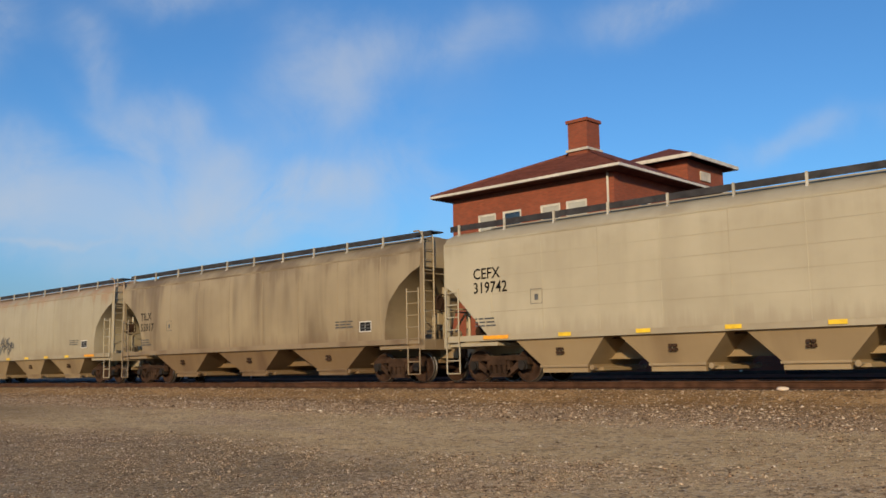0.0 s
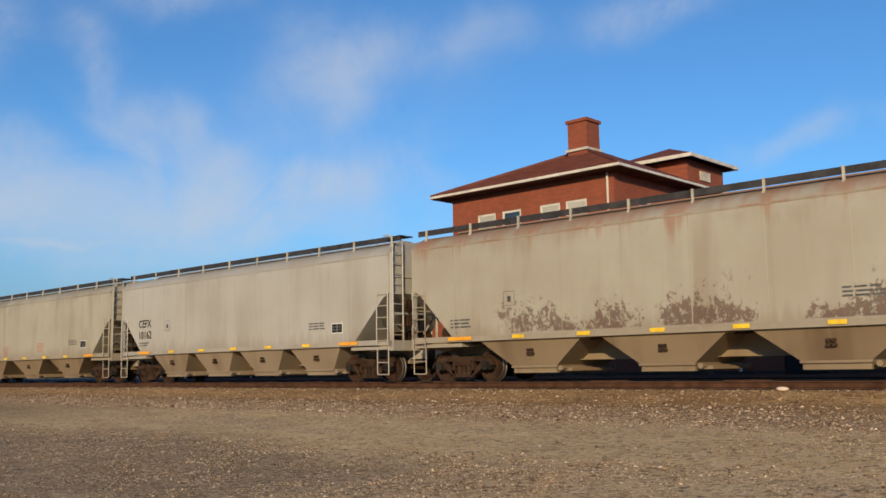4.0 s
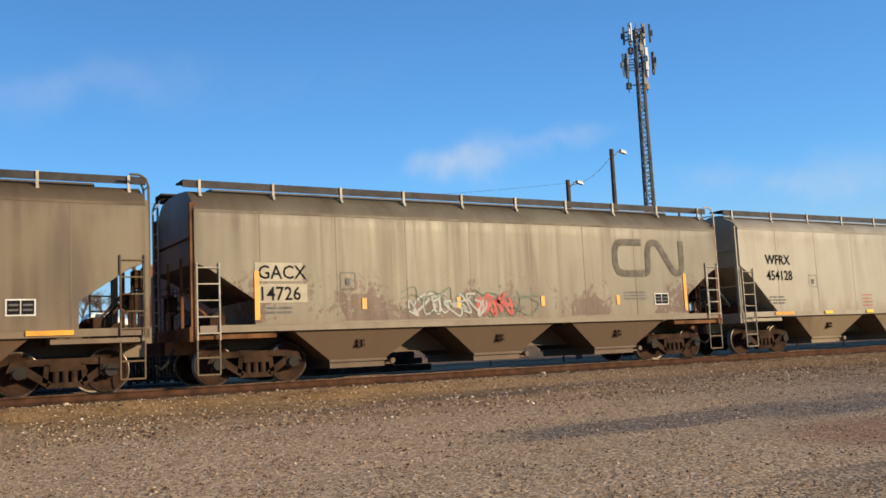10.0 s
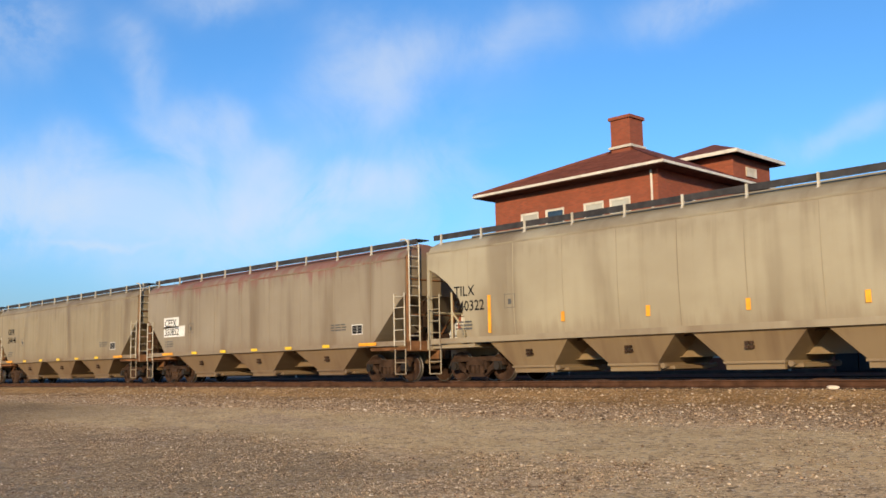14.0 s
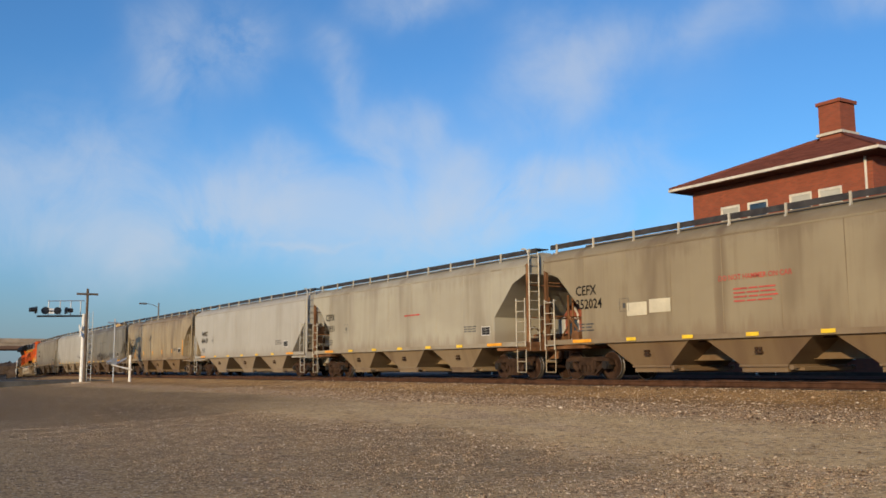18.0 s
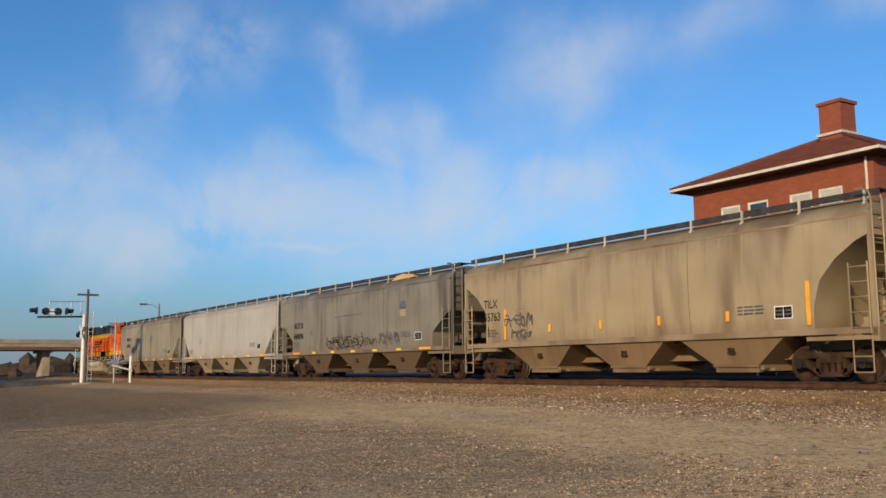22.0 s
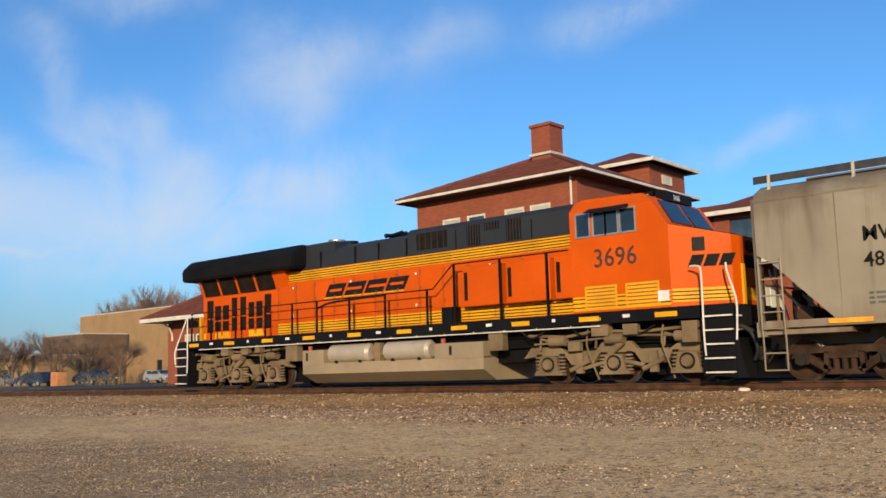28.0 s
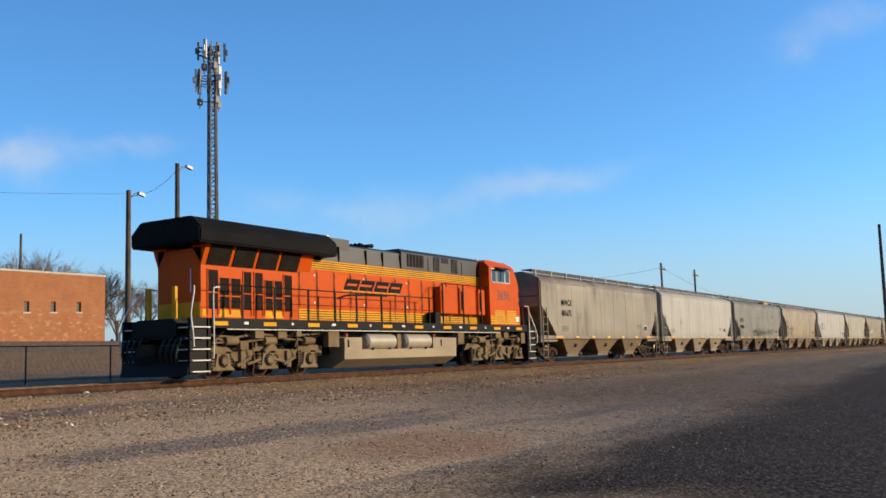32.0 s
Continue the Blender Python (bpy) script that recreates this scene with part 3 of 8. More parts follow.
    for x, y, r in ((-8.65, 20.2, 0.11), (0.0, 20.62, 0.075), (3.3, 20.1, 0.06), (15.5, 20.4, 0.07)):
        bm = B()
        bmesh.ops.create_icosphere(bm, subdivisions=2, radius=r)
        for v in bm.verts:
            v.co *= rng.uniform(0.8, 1.1)
            v.co.z *= 0.5
            v.co.x *= 1.3
        ob = part("stone_block", bm, simple("pale_stone", (0.68, 0.55, 0.42), 0.9, 0, 0.15, 8))
        ob.matrix_basis = pose(x, y, ground_z(x, y) + r * 0.3, 0, 0, 20)
        tagged(ob, "pale broken stone lying on the ballast", "stone", "pale stones by the track")


build_stones()


LINE_X = [-700, -480, -340, -260] + list(range(-232, -70, 6)) + [-60, 0, 60, 700]


def build_track():
    track = thing("railway_track", "rusty steel rails on dark wooden ties in brown ballast", "track", kind="structure")
    for side in (-1, 1):
        y = TRACK_Y + side * 0.755
        bm = B()
        prof = [(-0.075, -0.18), (0.075, -0.18), (0.075, -0.165), (0.012, -0.14), (0.012, -0.05), (0.036, -0.035), (0.036, -0.004), (-0.036, -0.004), (-0.036, -0.035), (-0.012, -0.05), (-0.012, -0.14), (-0.075, -0.165)]
        ring = None
        for x in LINE_X:
            now = [bm.verts.new((x, y + a + bend(x), b - dip(x))) for a, b in prof]
            if ring:
                for i in range(len(now)):
                    j = (i + 1) % len(now)
                    bm.faces.new((ring[i], ring[j], now[j], now[i]))
            ring = now
        rail = part("rail", bm, M["rail_side"], track, "rust-brown steel rail")
        bm = B()
        ring = None
        for x in LINE_X:
            now = [bm.verts.new((x, y + a + bend(x), b - dip(x))) for a, b in ((-0.03, -0.004), (0.03, -0.004), (0.03, 0.0), (-0.03, 0.0))]
            if ring:
                for i in range(4):
                    j = (i + 1) % 4
                    bm.faces.new((ring[i], ring[j], now[j], now[i]))
            ring = now
        part("rail_head", bm, M["rail_head"], rail, "polished running surface")
    bm = B()
    box(bm, -0.115, 0.115, -1.3, 1.3, -0.36, -0.185)
    me = mesh_of("tie", bm, M["tie"])
    for i in range(-120, 121):
        part("tie", me, None, track, at=pose(i * 0.54 + 0.02 * math.sin(i * 7.1), TRACK_Y + 0.03 * math.sin(i * 3.3), 0, 0, 0, math.sin(i * 5.7)))
    bm = B()
    for side in (-1, 1):
        for i in range(121, 360):
            x = side * i * 0.54
            b, d = bend(x), dip(x)
            box(bm, x - 0.115, x + 0.115, TRACK_Y - 1.3 + b, TRACK_Y + 1.3 + b, -0.36 - d, -0.185 - d)
    tagged(part("far_ties", bm, M["tie"], track), kind="stuff")


build_track()

# ---- station ----
YW = 33.0


def wall_panel(bm, x0, x1, z0, z1, y0, y1, holes):
    """A wall along x with real openings (x0, x1, z0, z1)."""
    xs = sorted({x0, x1, *[h[0] for h in holes], *[h[1] for h in holes]})
    for a, b in zip(xs, xs[1:]):
        cuts = sorted([(h[2], h[3]) for h in holes if h[0] < b - 1e-6 and h[1] > a + 1e-6])
        z = z0
        for c, d in cuts:
            if c > z + 1e-6:
                box(bm, a, b, y0, y1, z, c)
            z = max(z, d)
        if z < z1 - 1e-6:
            box(bm, a, b, y0, y1, z, z1)
    bmesh.ops.remove_doubles(bm, verts=bm.verts[:], dist=1e-4)


def sash_window(parent, x0, x1, z0, z1, y, blind=0.0, mullion=False):
    """White sash window set 8 cm back in the wall, on a stone sill."""
    w = new("window")
    w.parent = parent
    w.empty_display_size = 0.1
    bm = B()
    f = 0.1
    for a in ((x0, x0 + f, z0, z1), (x1 - f, x1, z0, z1), (x0 + f, x1 - f, z1 - f, z1), (x0 + f, x1 - f, z0, z0 + f), (x0 + f, x1 - f, (z0 + z1) / 2 - 0.04, (z0 + z1) / 2 + 0.04)):
        box(bm, a[0], a[1], y + 0.03, y + 0.13, a[2], a[3])
    if mullion:
        box(bm, (x0 + x1) / 2 - 0.03, (x0 + x1) / 2 + 0.03, y + 0.05, y + 0.12, z0 + f, z1 - f)
    part("window_frame", bm, M["trim"], w)
    zm = (z0 + z1) / 2
    for a, b, yy in ((z0 + f, zm - 0.04, 0.09), (zm + 0.04, z1 - f, 0.07)):
        bm = B()
        box(bm, x0 + f, x1 - f, y + yy, y + yy + 0.012, a, b)
        part("pane", bm, M["glass"], w)
    if blind > 0:
        bm = B()
        box(bm, x0 + f + 0.01, x1 - f - 0.01, y + 0.052, y + 0.064, z1 - f - (z1 - z0 - 2 * f) * blind, z1 - f)
        part("window_blind", bm, M["blind"], w, "pale drawn blind")
    bm = B()
    box(bm, x0 - 0.12, x1 + 0.12, y - 0.09, y + 0.05, z0 - 0.13, z0)
    part("window_sill", bm, M["stone"], w, "pale stone sill")
    return w


def hip_roof(bm, x0, x1, y0, y1, z, rx0, rx1, ry, rz, t=0.12):
    """A hipped roof slab over the eave rectangle with its ridge from rx0 to rx1."""
    for dz in (0, -t):
        c = [bm.verts.new(p) for p in ((x0, y0, z + dz), (x1, y0, z + dz), (x1, y1, z + dz), (x0, y1, z + dz))]
        r = [bm.verts.new((rx0, ry, rz + dz)), bm.verts.new((rx1, ry, rz + dz))] if rx1 > rx0 else [bm.verts.new((rx0, ry, rz + dz))]
        a, b = r[0], r[-1]
        if a is b:
            for i in range(4):
                bm.faces.new((c[i], c[(i + 1) % 4], a))
        else:
            bm.faces.new((c[0], c[1], b, a)), bm.faces.new((c[1], c[2], b)), bm.faces.new((c[2], c[3], a, b)), bm.faces.new((c[3], c[0], a))
        if dz == 0:
            top = c
        else:
            for i in range(4):
                bm.faces.new((top[i], top[(i + 1) % 4], c[(i + 1) % 4], c[i]))


def fascia(bm, x0, x1, y0, y1, z0, z1, t=0.06):
    box(bm, x0, x1, y0, y0 + t, z0, z1), box(bm, x0, x1, y1 - t, y1, z0, z1)
    box(bm, x0, x0 + t, y0 + t, y1 - t, z0, z1), box(bm, x1 - t, x1, y0 + t, y1 - t, z0, z1)


def roof_courses(parent, x0, x1, y0, z0, ridge_y, ridge_z, rx0, rx1, rows):
    """Raised tile courses on the slope that faces the line."""
    bm = B()
    for i in range(rows):
        s = (i + 0.02) / rows
        a, b = x0 + (rx0 - x0) * s, x1 + (rx1 - x1) * s
        y, z = y0 + (ridge_y - y0) * s, z0 + (ridge_z - z0) * s
        k = (ridge_z - z0) / (ridge_y - y0)
        box(bm, a + 0.05, b - 0.05, y, y + 0.05, z + 0.005, z + 0.02 + 0.05 * k)
    part("tile_course", bm, M["roof"], parent)


def build_station():
    st = thing("railway_station", "red brick railway station with brown tiled hip roofs", "station")
    low0, low1 = -51.1, 2.6
    up0, up1 = -29.9, -20.8
    # openings of the platform front
    wins, arches, doors = [], [], []
    for x in (-49.35, -48.2, -44.0, -42.85, -40.3, -39.15, -36.6, -33.6, -32.4):
        wins.append((x, x + 1.0, 0.72, 3.1))
    doors.append((-46.4, -45.3, 0.0, 3.1))
    for x in (-28.3, -24.66, -23.25, -19.0, -17.4):
        wins.append((x, x + 1.08, 0.74, 3.28))
    doors.append((-26.83, -25.73, 0.0, 3.2))
    arches += [(-14.0, -12.4, 0.0, 3.2), (-2.7, -1.1, 0.0, 3.2)]
    for x in (-10.85, -8.6, -6.9, -5.2):
        wins.append((x, x + 0.9, 0.7, 3.13))
    for x in (-0.13, 1.2):
        wins.append((x, x + 0.88, 1.8, 3.13))
    upper = [(-28.32, -27.22, 5.15, 7.52), (-26.83, -25.73, 5.15, 7.52), (-24.66, -23.56, 5.15, 7.52), (-23.27, -22.17, 5.15, 7.52)]
    bm = B()
    holes = wins + doors + arches
    wall_panel(bm, low0, low1, 0, 3.95, YW, YW + 0.35, holes)
    part("front_wall", bm, M["brick"], st)
    bm = B()
    wall_panel(bm, up0, up1, 3.95, 8.5, YW, YW + 0.35, upper)
    part("upper_front_wall", bm, M["brick"], st)
    bm = B()
    box(bm, low0, low0 + 0.35, YW + 0.35, 42, 0, 3.95), box(bm, low1 - 0.35, low1, YW + 0.35, 42, 0, 3.95), box(bm, low0, low1, 42, 42.35, 0, 3.95)
    part("end_wall", bm, M["brick"], st)
    bm = B()
    box(bm, up0, up0 + 0.35, YW + 0.35, 42, 3.95, 8.5), box(bm, up0, up1, 42.35, 42.7, 3.95, 8.5)
    for a, b, c, d in ((YW + 0.35, 35.0, 3.95, 8.5), (35.0, 36.0, 3.95, 5.15), (35.0, 36.0, 7.52, 8.5), (36.0, 42, 3.95, 8.5)):
        box(bm, up1 - 0.35, up1, a, b, c, d)
    part("upper_side_wall", bm, M["brick"], st)
    bm = B()
    for a in ((35.0, 35.1, 5.15, 7.52), (35.9, 36.0, 5.15, 7.52), (35.1, 35.9, 7.42, 7.52), (35.1, 35.9, 5.15, 5.25), (35.1, 35.9, 6.3, 6.38)):
        box(bm, up1 - 0.13, up1 - 0.03, a[0], a[1], a[2], a[3])
    w = part("window", bm, M["trim"], st, "white sash window in the side wall")
    bm = B()
    box(bm, up1 - 0.1, up1 - 0.085, 35.1, 35.9, 5.25, 7.42)
    part("pane", bm, M["glass"], w)
    bm = B()
    box(bm, up1 - 0.05, up1 + 0.09, 34.88, 36.12, 5.02, 5.15)
    part("window_sill", bm, M["stone"], w)
    for i, h in enumerate(wins):
        sash_window(st, *h, YW, blind=(0.5, 0.0, 0.95, 0.45)[i % 4])
    for i, h in enumerate(upper):
        sash_window(st, *h, YW, blind=(0.3, 0.0, 0.2, 0.4)[i % 4])
    for h in doors:
        d = new("door")
        d.parent = st
        bm = B()
        for a in ((h[0], h[0] + 0.1, 0, h[3]), (h[1] - 0.1, h[1], 0, h[3]), (h[0] + 0.1, h[1] - 0.1, 2.15, 2.3), (h[0] + 0.1, h[1] - 0.1, h[3] - 0.1, h[3])):
            box(bm, a[0], a[1], YW + 0.05, YW + 0.16, a[2], a[3])
        part("door_frame", bm, M["trim"], d)
        bm = B()
        box(bm, h[0] + 0.1, h[1] - 0.1, YW + 0.08, YW + 0.13, 0.02, 2.15)
        leaf = part("door_leaf", bm, M["door_dark"], d)
        for a, b in ((h[0] + 0.22, (h[0] + h[1]) / 2 - 0.04), ((h[0] + h[1]) / 2 + 0.04, h[1] - 0.22)):
            bm = B()
            box(bm, a, b, YW + 0.066, YW + 0.078, 1.15, 1.95)
            part("pane", bm, M["blind"], leaf)
        bm = B()
        box(bm, h[0] + 0.1, h[1] - 0.1, YW + 0.1, YW + 0.112, 2.3, h[3] - 0.1)
        part("transom_pane", bm, M["blind"], d)
    for h in arches:
        d = new("arched_door")
        d.parent = st
        cx, r = (h[0] + h[1]) / 2, (h[1] - h[0]) / 2
        bm = B()
        n = 14
        arc = [(cx - r * math.cos(math.pi * i / n), h[3] - r + r * math.sin(math.pi * i / n)) for i in range(n + 1)]
        for i in range(n):
            a, b = arc[i], arc[i + 1]
            prism(bm, [a, b, (b[0], h[3] + 0.001), (a[0], h[3] + 0.001)], "y", YW + 0.002, YW + 0.34)
        part("arch_spandrel", bm, M["brick"], d)
        bm = B()
        for a, b in zip(arc, arc[1:]):
            tube(bm, (a[0], YW + 0.1, a[1]), (b[0], YW + 0.1, b[1]), 0.05, 6)
        for i in range(1, 6):
            x = h[0] + (h[1] - h[0]) * i / 6
            top = h[3] - r + math.sqrt(max(0, r * r - (x - cx) ** 2))
            tube(bm, (x, YW + 0.1, 2.35), (x, YW + 0.1, top), 0.025, 6)
        box(bm, h[0], h[1], YW + 0.05, YW + 0.15, 2.27, 2.37)
        part("fanlight_bar", bm, M["trim"], d)
        bm = B()
        prism(bm, [(x, z) for x, z in arc] + [(h[1], 2.3), (h[0], 2.3)], "y", YW + 0.13, YW + 0.145)
        part("fanlight_pane", bm, M["blind"], d, "pale fanlight glass")
        for a, b in ((h[0], cx - 0.02), (cx + 0.02, h[1])):
            bm = B()
            box(bm, a, b, YW + 0.1, YW + 0.16, 0.02, 2.27)
            part("door_leaf", bm, M["door_dark"], d)
    # stone bands
    bm = B()
    wall_panel(bm, low0 - 0.03, low1 + 0.03, 0, 0.13, YW - 0.04, YW + 0.02, [(h[0], h[1], 0, 0.4) for h in doors + arches])
    # dark colour stands for the train's shade along the wall's foot
    part("stone_base", bm, simple("base_course_shaded", (0.09, 0.06, 0.045), 0.95, 0, 0.2, 3), st, "base course coloured dark for the train's shade")
    # low roof with its wide eaves
    ex0, ex1, ey0, ey1 = -52.2, 5.6, 31.7, 43.4
    bm = B()
    hip_roof(bm, ex0, ex1, ey0, ey1, 4.12, -47.6, -1.85, 37.5, 7.02)
    low = part("low_roof", bm, M["roof"], st)
    roof_courses(low, ex0, ex1, ey0, 4.12, 37.5, 7.02, -47.6, -1.85, 18)
    bm = B()
    fascia(bm, ex0 - 0.03, ex1 + 0.03, ey0 - 0.03, ey1 + 0.03, 3.9, 4.13, 0.08)
    part("white_fascia", bm, M["trim"], low)
    bm = B()
    box(bm, ex0 + 0.06, ex1 - 0.06, ey0 + 0.06, YW - 0.01, 3.92, 3.97)
    box(bm, low1 + 0.01, ex1 - 0.06, YW, 42, 3.92, 3.97)
    box(bm, ex0 + 0.06, low0 - 0.01, YW, 42, 3.92, 3.97)
    part("soffit", bm, M["soffit"], low, "dark boarded eave soffit")
    bm = B()
    pipe(bm, [(-51, 37.5, 6.9), (-47.6, 37.5, 7.06), (-1.85, 37.5, 7.06)], 0.09, 6)
    pipe(bm, [(ex1, ey0, 4.14), (-1.85, 37.5, 7.05)], 0.08, 6)
    pipe(bm, [(ex0, ey0, 4.14), (-47.6, 37.5, 7.05)], 0.08, 6)
    part("ridge_tiles", bm, M["roof"], low)
    # curved white eave brackets
    bm = B()
    for a, b in (((0, -0.02, 2.75), (0, -0.06, 3.2)), ((0, -0.06, 3.2), (0, -0.25, 3.55)), ((0, -0.25, 3.55), (0, -0.75, 3.88)), ((0, -0.02, 3.88), (0, -1.15, 3.88))):
        tube(bm, a, b, 0.055, 6)
    me = mesh_of("eave_bracket", bm, M["trim"])
    for x in (-50.6, -47.0, -44.6, -41.5, -38.2, -34.8, -31.2, -28.7, -25.2, -21.4, -18.2, -15.2, -11.6, -9.3, -7.6, -6.0, -3.6, -0.5, 2.4):
        part("eave_bracket", me, None, st, at=pose(x, YW, 0))
    for y in (34.5, 38.5):
        part("eave_bracket", me, None, st, at=pose(low1, y, 0, 0, 0, 90))
    # main roof
    bm = B()
    hip_roof(bm, up0 - 0.75, up1 + 0.75, YW - 0.75, 43.1, 8.62, -25.7, -25.0, 37.9, 10.95)
    main = part("main_roof", bm, M["roof"], st)
    roof_courses(main, up0 - 0.75, up1 + 0.75, YW - 0.75, 8.62, 37.9, 10.95, -25.7, -25.0, 14)
    bm = B()
    fascia(bm, up0 - 0.78, up1 + 0.78, YW - 0.78, 43.13, 8.52, 8.63, 0.08)
    part("white_fascia", bm, M["trim"], main)
    bm = B()
    box(bm, up0 - 0.7, up1 + 0.7, YW - 0.7, 43.05, 8.48, 8.51)
    part("soffit", bm, M["soffit"], main)
    bm = B()
    for p in ((up0 - 0.75, YW - 0.75, 8.64), (up1 + 0.75, YW - 0.75, 8.64)):
        pipe(bm, [p, (-25.35, 37.9, 10.98)], 0.08, 6)
    part("ridge_tiles", bm, M["roof"], main)
    # chimney on the ridge
    bm = B()
    box(bm, -25.75, -24.65, 36.9, 38.0, 10.2, 12.15)
    ch = part("chimney", bm, M["brick"], st)
    bm = B()
    box(bm, -25.83, -24.57, 36.82, 38.08, 12.15, 12.3)
    part("chimney_cap", bm, M["brick"], ch)
    bm = B()
    box(bm, -25.85, -24.55, 36.8, 38.1, 10.72, 10.84)
    part("flashing", bm, M["stone"], ch, "pale mortar flashing")
    # stair tower at the back corner
    bm = B()
    box(bm, -24.9, -21.2, 40.2, 43.9, 8.0, 10.2)
    tw = part("stair_tower", bm, M["brick"], st)
    bm = B()
    hip_roof(bm, -25.5, -20.65, 39.6, 44.5, 10.32, -23.1, -23.1, 42.0, 11.3)
    part("tower_roof", bm, M["roof"], tw)
    bm = B()
    fascia(bm, -25.52, -20.63, 39.58, 44.52, 10.16, 10.33, 0.08)
    part("tower_fascia", bm, M["trim"], tw)
    bm = B()
    box(bm, -21.19, -21.13, 41.4, 42.4, 9.3, 9.75)
    part("tower_lintel", bm, M["stone"], tw)
    # brick dormers with hip roofs
    for cx in (-33.6, -12.75):
        bm = B()
        wall_panel(bm, cx - 2.1, cx + 2.1, 4.3, 5.9, YW, YW + 0.25, [(cx - 1.5, cx - 0.1, 4.95, 5.72), (cx + 0.1, cx + 1.5, 4.95, 5.72)])
        box(bm, cx - 2.1, cx - 1.85, YW + 0.25, 36, 4.3, 5.9), box(bm, cx + 1.85, cx + 2.1, YW + 0.25, 36, 4.3, 5.9)
        dm = part("dormer", bm, M["brick"], st)
        bm = B()
        hip_roof(bm, cx - 2.6, cx + 2.6, YW - 0.5, 37, 6.03, cx, cx, 35.0, 7.1)
        part("dormer_roof", bm, M["roof"], dm)
        bm = B()
        fascia(bm, cx - 2.62, cx + 2.62, YW - 0.52, 37, 5.88, 6.04, 0.08)
        part("dormer_fascia", bm, M["trim"], dm)
        bm = B()
        box(bm, cx - 1.75, cx + 1.75, YW - 0.07, YW, 4.78, 4.95)
        part("dormer_sill", bm, M["stone"], dm)
        for a in (-1.5, 0.1):
            bm = B()
            box(bm, cx + a, cx + a + 1.4, YW + 0.1, YW + 0.115, 4.95, 5.72)
            part("dormer_pane", bm, M["glass"], dm)
    # downpipes
    bm = B()
    pipe(bm, [(up1 - 0.25, YW - 0.08, 8.45), (up1 - 0.25, YW - 0.08, 5.0)], 0.05, 8)
    part("downpipe", bm, M["trim"], st, "white painted downpipe")
    bm = B()
    pipe(bm, [(-15.6, YW - 0.1, 3.9), (-15.6, YW - 0.1, 0.1)], 0.05, 8)
    part("downpipe", bm, M["trim"], st, "white painted downpipe")
    return st


build_station()
bm = B()
box(bm, -56, 8, 25.6, 33.0, -0.3, 0.0)
# platform colour lowered to deepen the train's shade on it
tagged(part("platform", bm, simple("platform_brick", (0.045, 0.033, 0.026), 0.95, 0, 0.2, 1.2, 0.3)), "worn brick platform in front of the station", "platform", kind="structure")

# ---- right-hand background ----


def build_slat_fence():
    f = thing("slat_fence", "dark privacy slat fence on galvanised posts", "fence")
    bm = B()
    box(bm, -0.047, 0.047, -0.008, 0.008, 0.06, 1.4)
    slat = mesh_of("slat", bm, simple("fence_slat", (0.026, 0.021, 0.018), 0.8, 0, 0.35, 3))
    bm = B()
    tube(bm, (0, 0, -0.1), (0, 0, 1.5), 0.035, 8)
    post = mesh_of("fence_post", bm, M["galv"], True)
    for i in range(55):
        part("slat", slat, None, f, at=pose(2.55 + i * 0.1, 28, 0.03 * math.sin(i * 2.3) - (0.05 if i % 7 == 3 else 0)))
    for i in range(4):
        part("fence_post", post, None, f, at=pose(2.65 + i * 1.78, 27.94, 0))
    bm = B()
    pipe(bm, [(2.5, 27.94, 1.36), (8.05, 27.94, 1.36)], 0.02, 6)
    part("top_rail", bm, M["galv"], f)


build_slat_fence()


def build_wire_fence(x0, x1, y, step, h, label):
    f = thing("wire_fence", label, "fence", "low wire fences")
    bm = B()
    tube(bm, (0, 0, -0.2), (0, 0, h), 0.03, 8)
    post = mesh_of("fence_post", bm, M["wire"], True)
    n = int((x1 - x0) / step)
    for i in range(n + 1):
        x = x0 + i * step
        part("fence_post", post, None, f, at=pose(x, y, ground_z(x, y)))
    for k, z in (("top_rail", h - 0.03), ("bottom_rail", 0.12)):
        bm = B()
        pts = [(x0 + i * step, y, ground_z(x0 + i * step, y) + z) for i in range(n + 1)]
        pipe(bm, pts, 0.02 if k == "top_rail" else 0.01, 6)
        part(k, bm, M["wire"], f)
    bm = B()
    for i in range(int((x1 - x0) / 0.22)):
        x = x0 + i * 0.22
        z = ground_z(x, y)
        for s in (-1, 1):
            tube(bm, (x, y + 0.01, z + 0.1), (x + s * (h - 0.14) * 0.6, y + 0.01, z + h - 0.04), 0.0025, 3)
    tagged(part("wire_mesh", bm, M["galv"], f), kind="stuff")


build_wire_fence(9.0, 46.0, 28.4, 3.4, 1.3, "low dark wire mesh fence along the grass bank")
build_wire_fence(-96.0, -53.0, 26.2, 2.9, 1.2, "low wire mesh fence beside the parking lot")


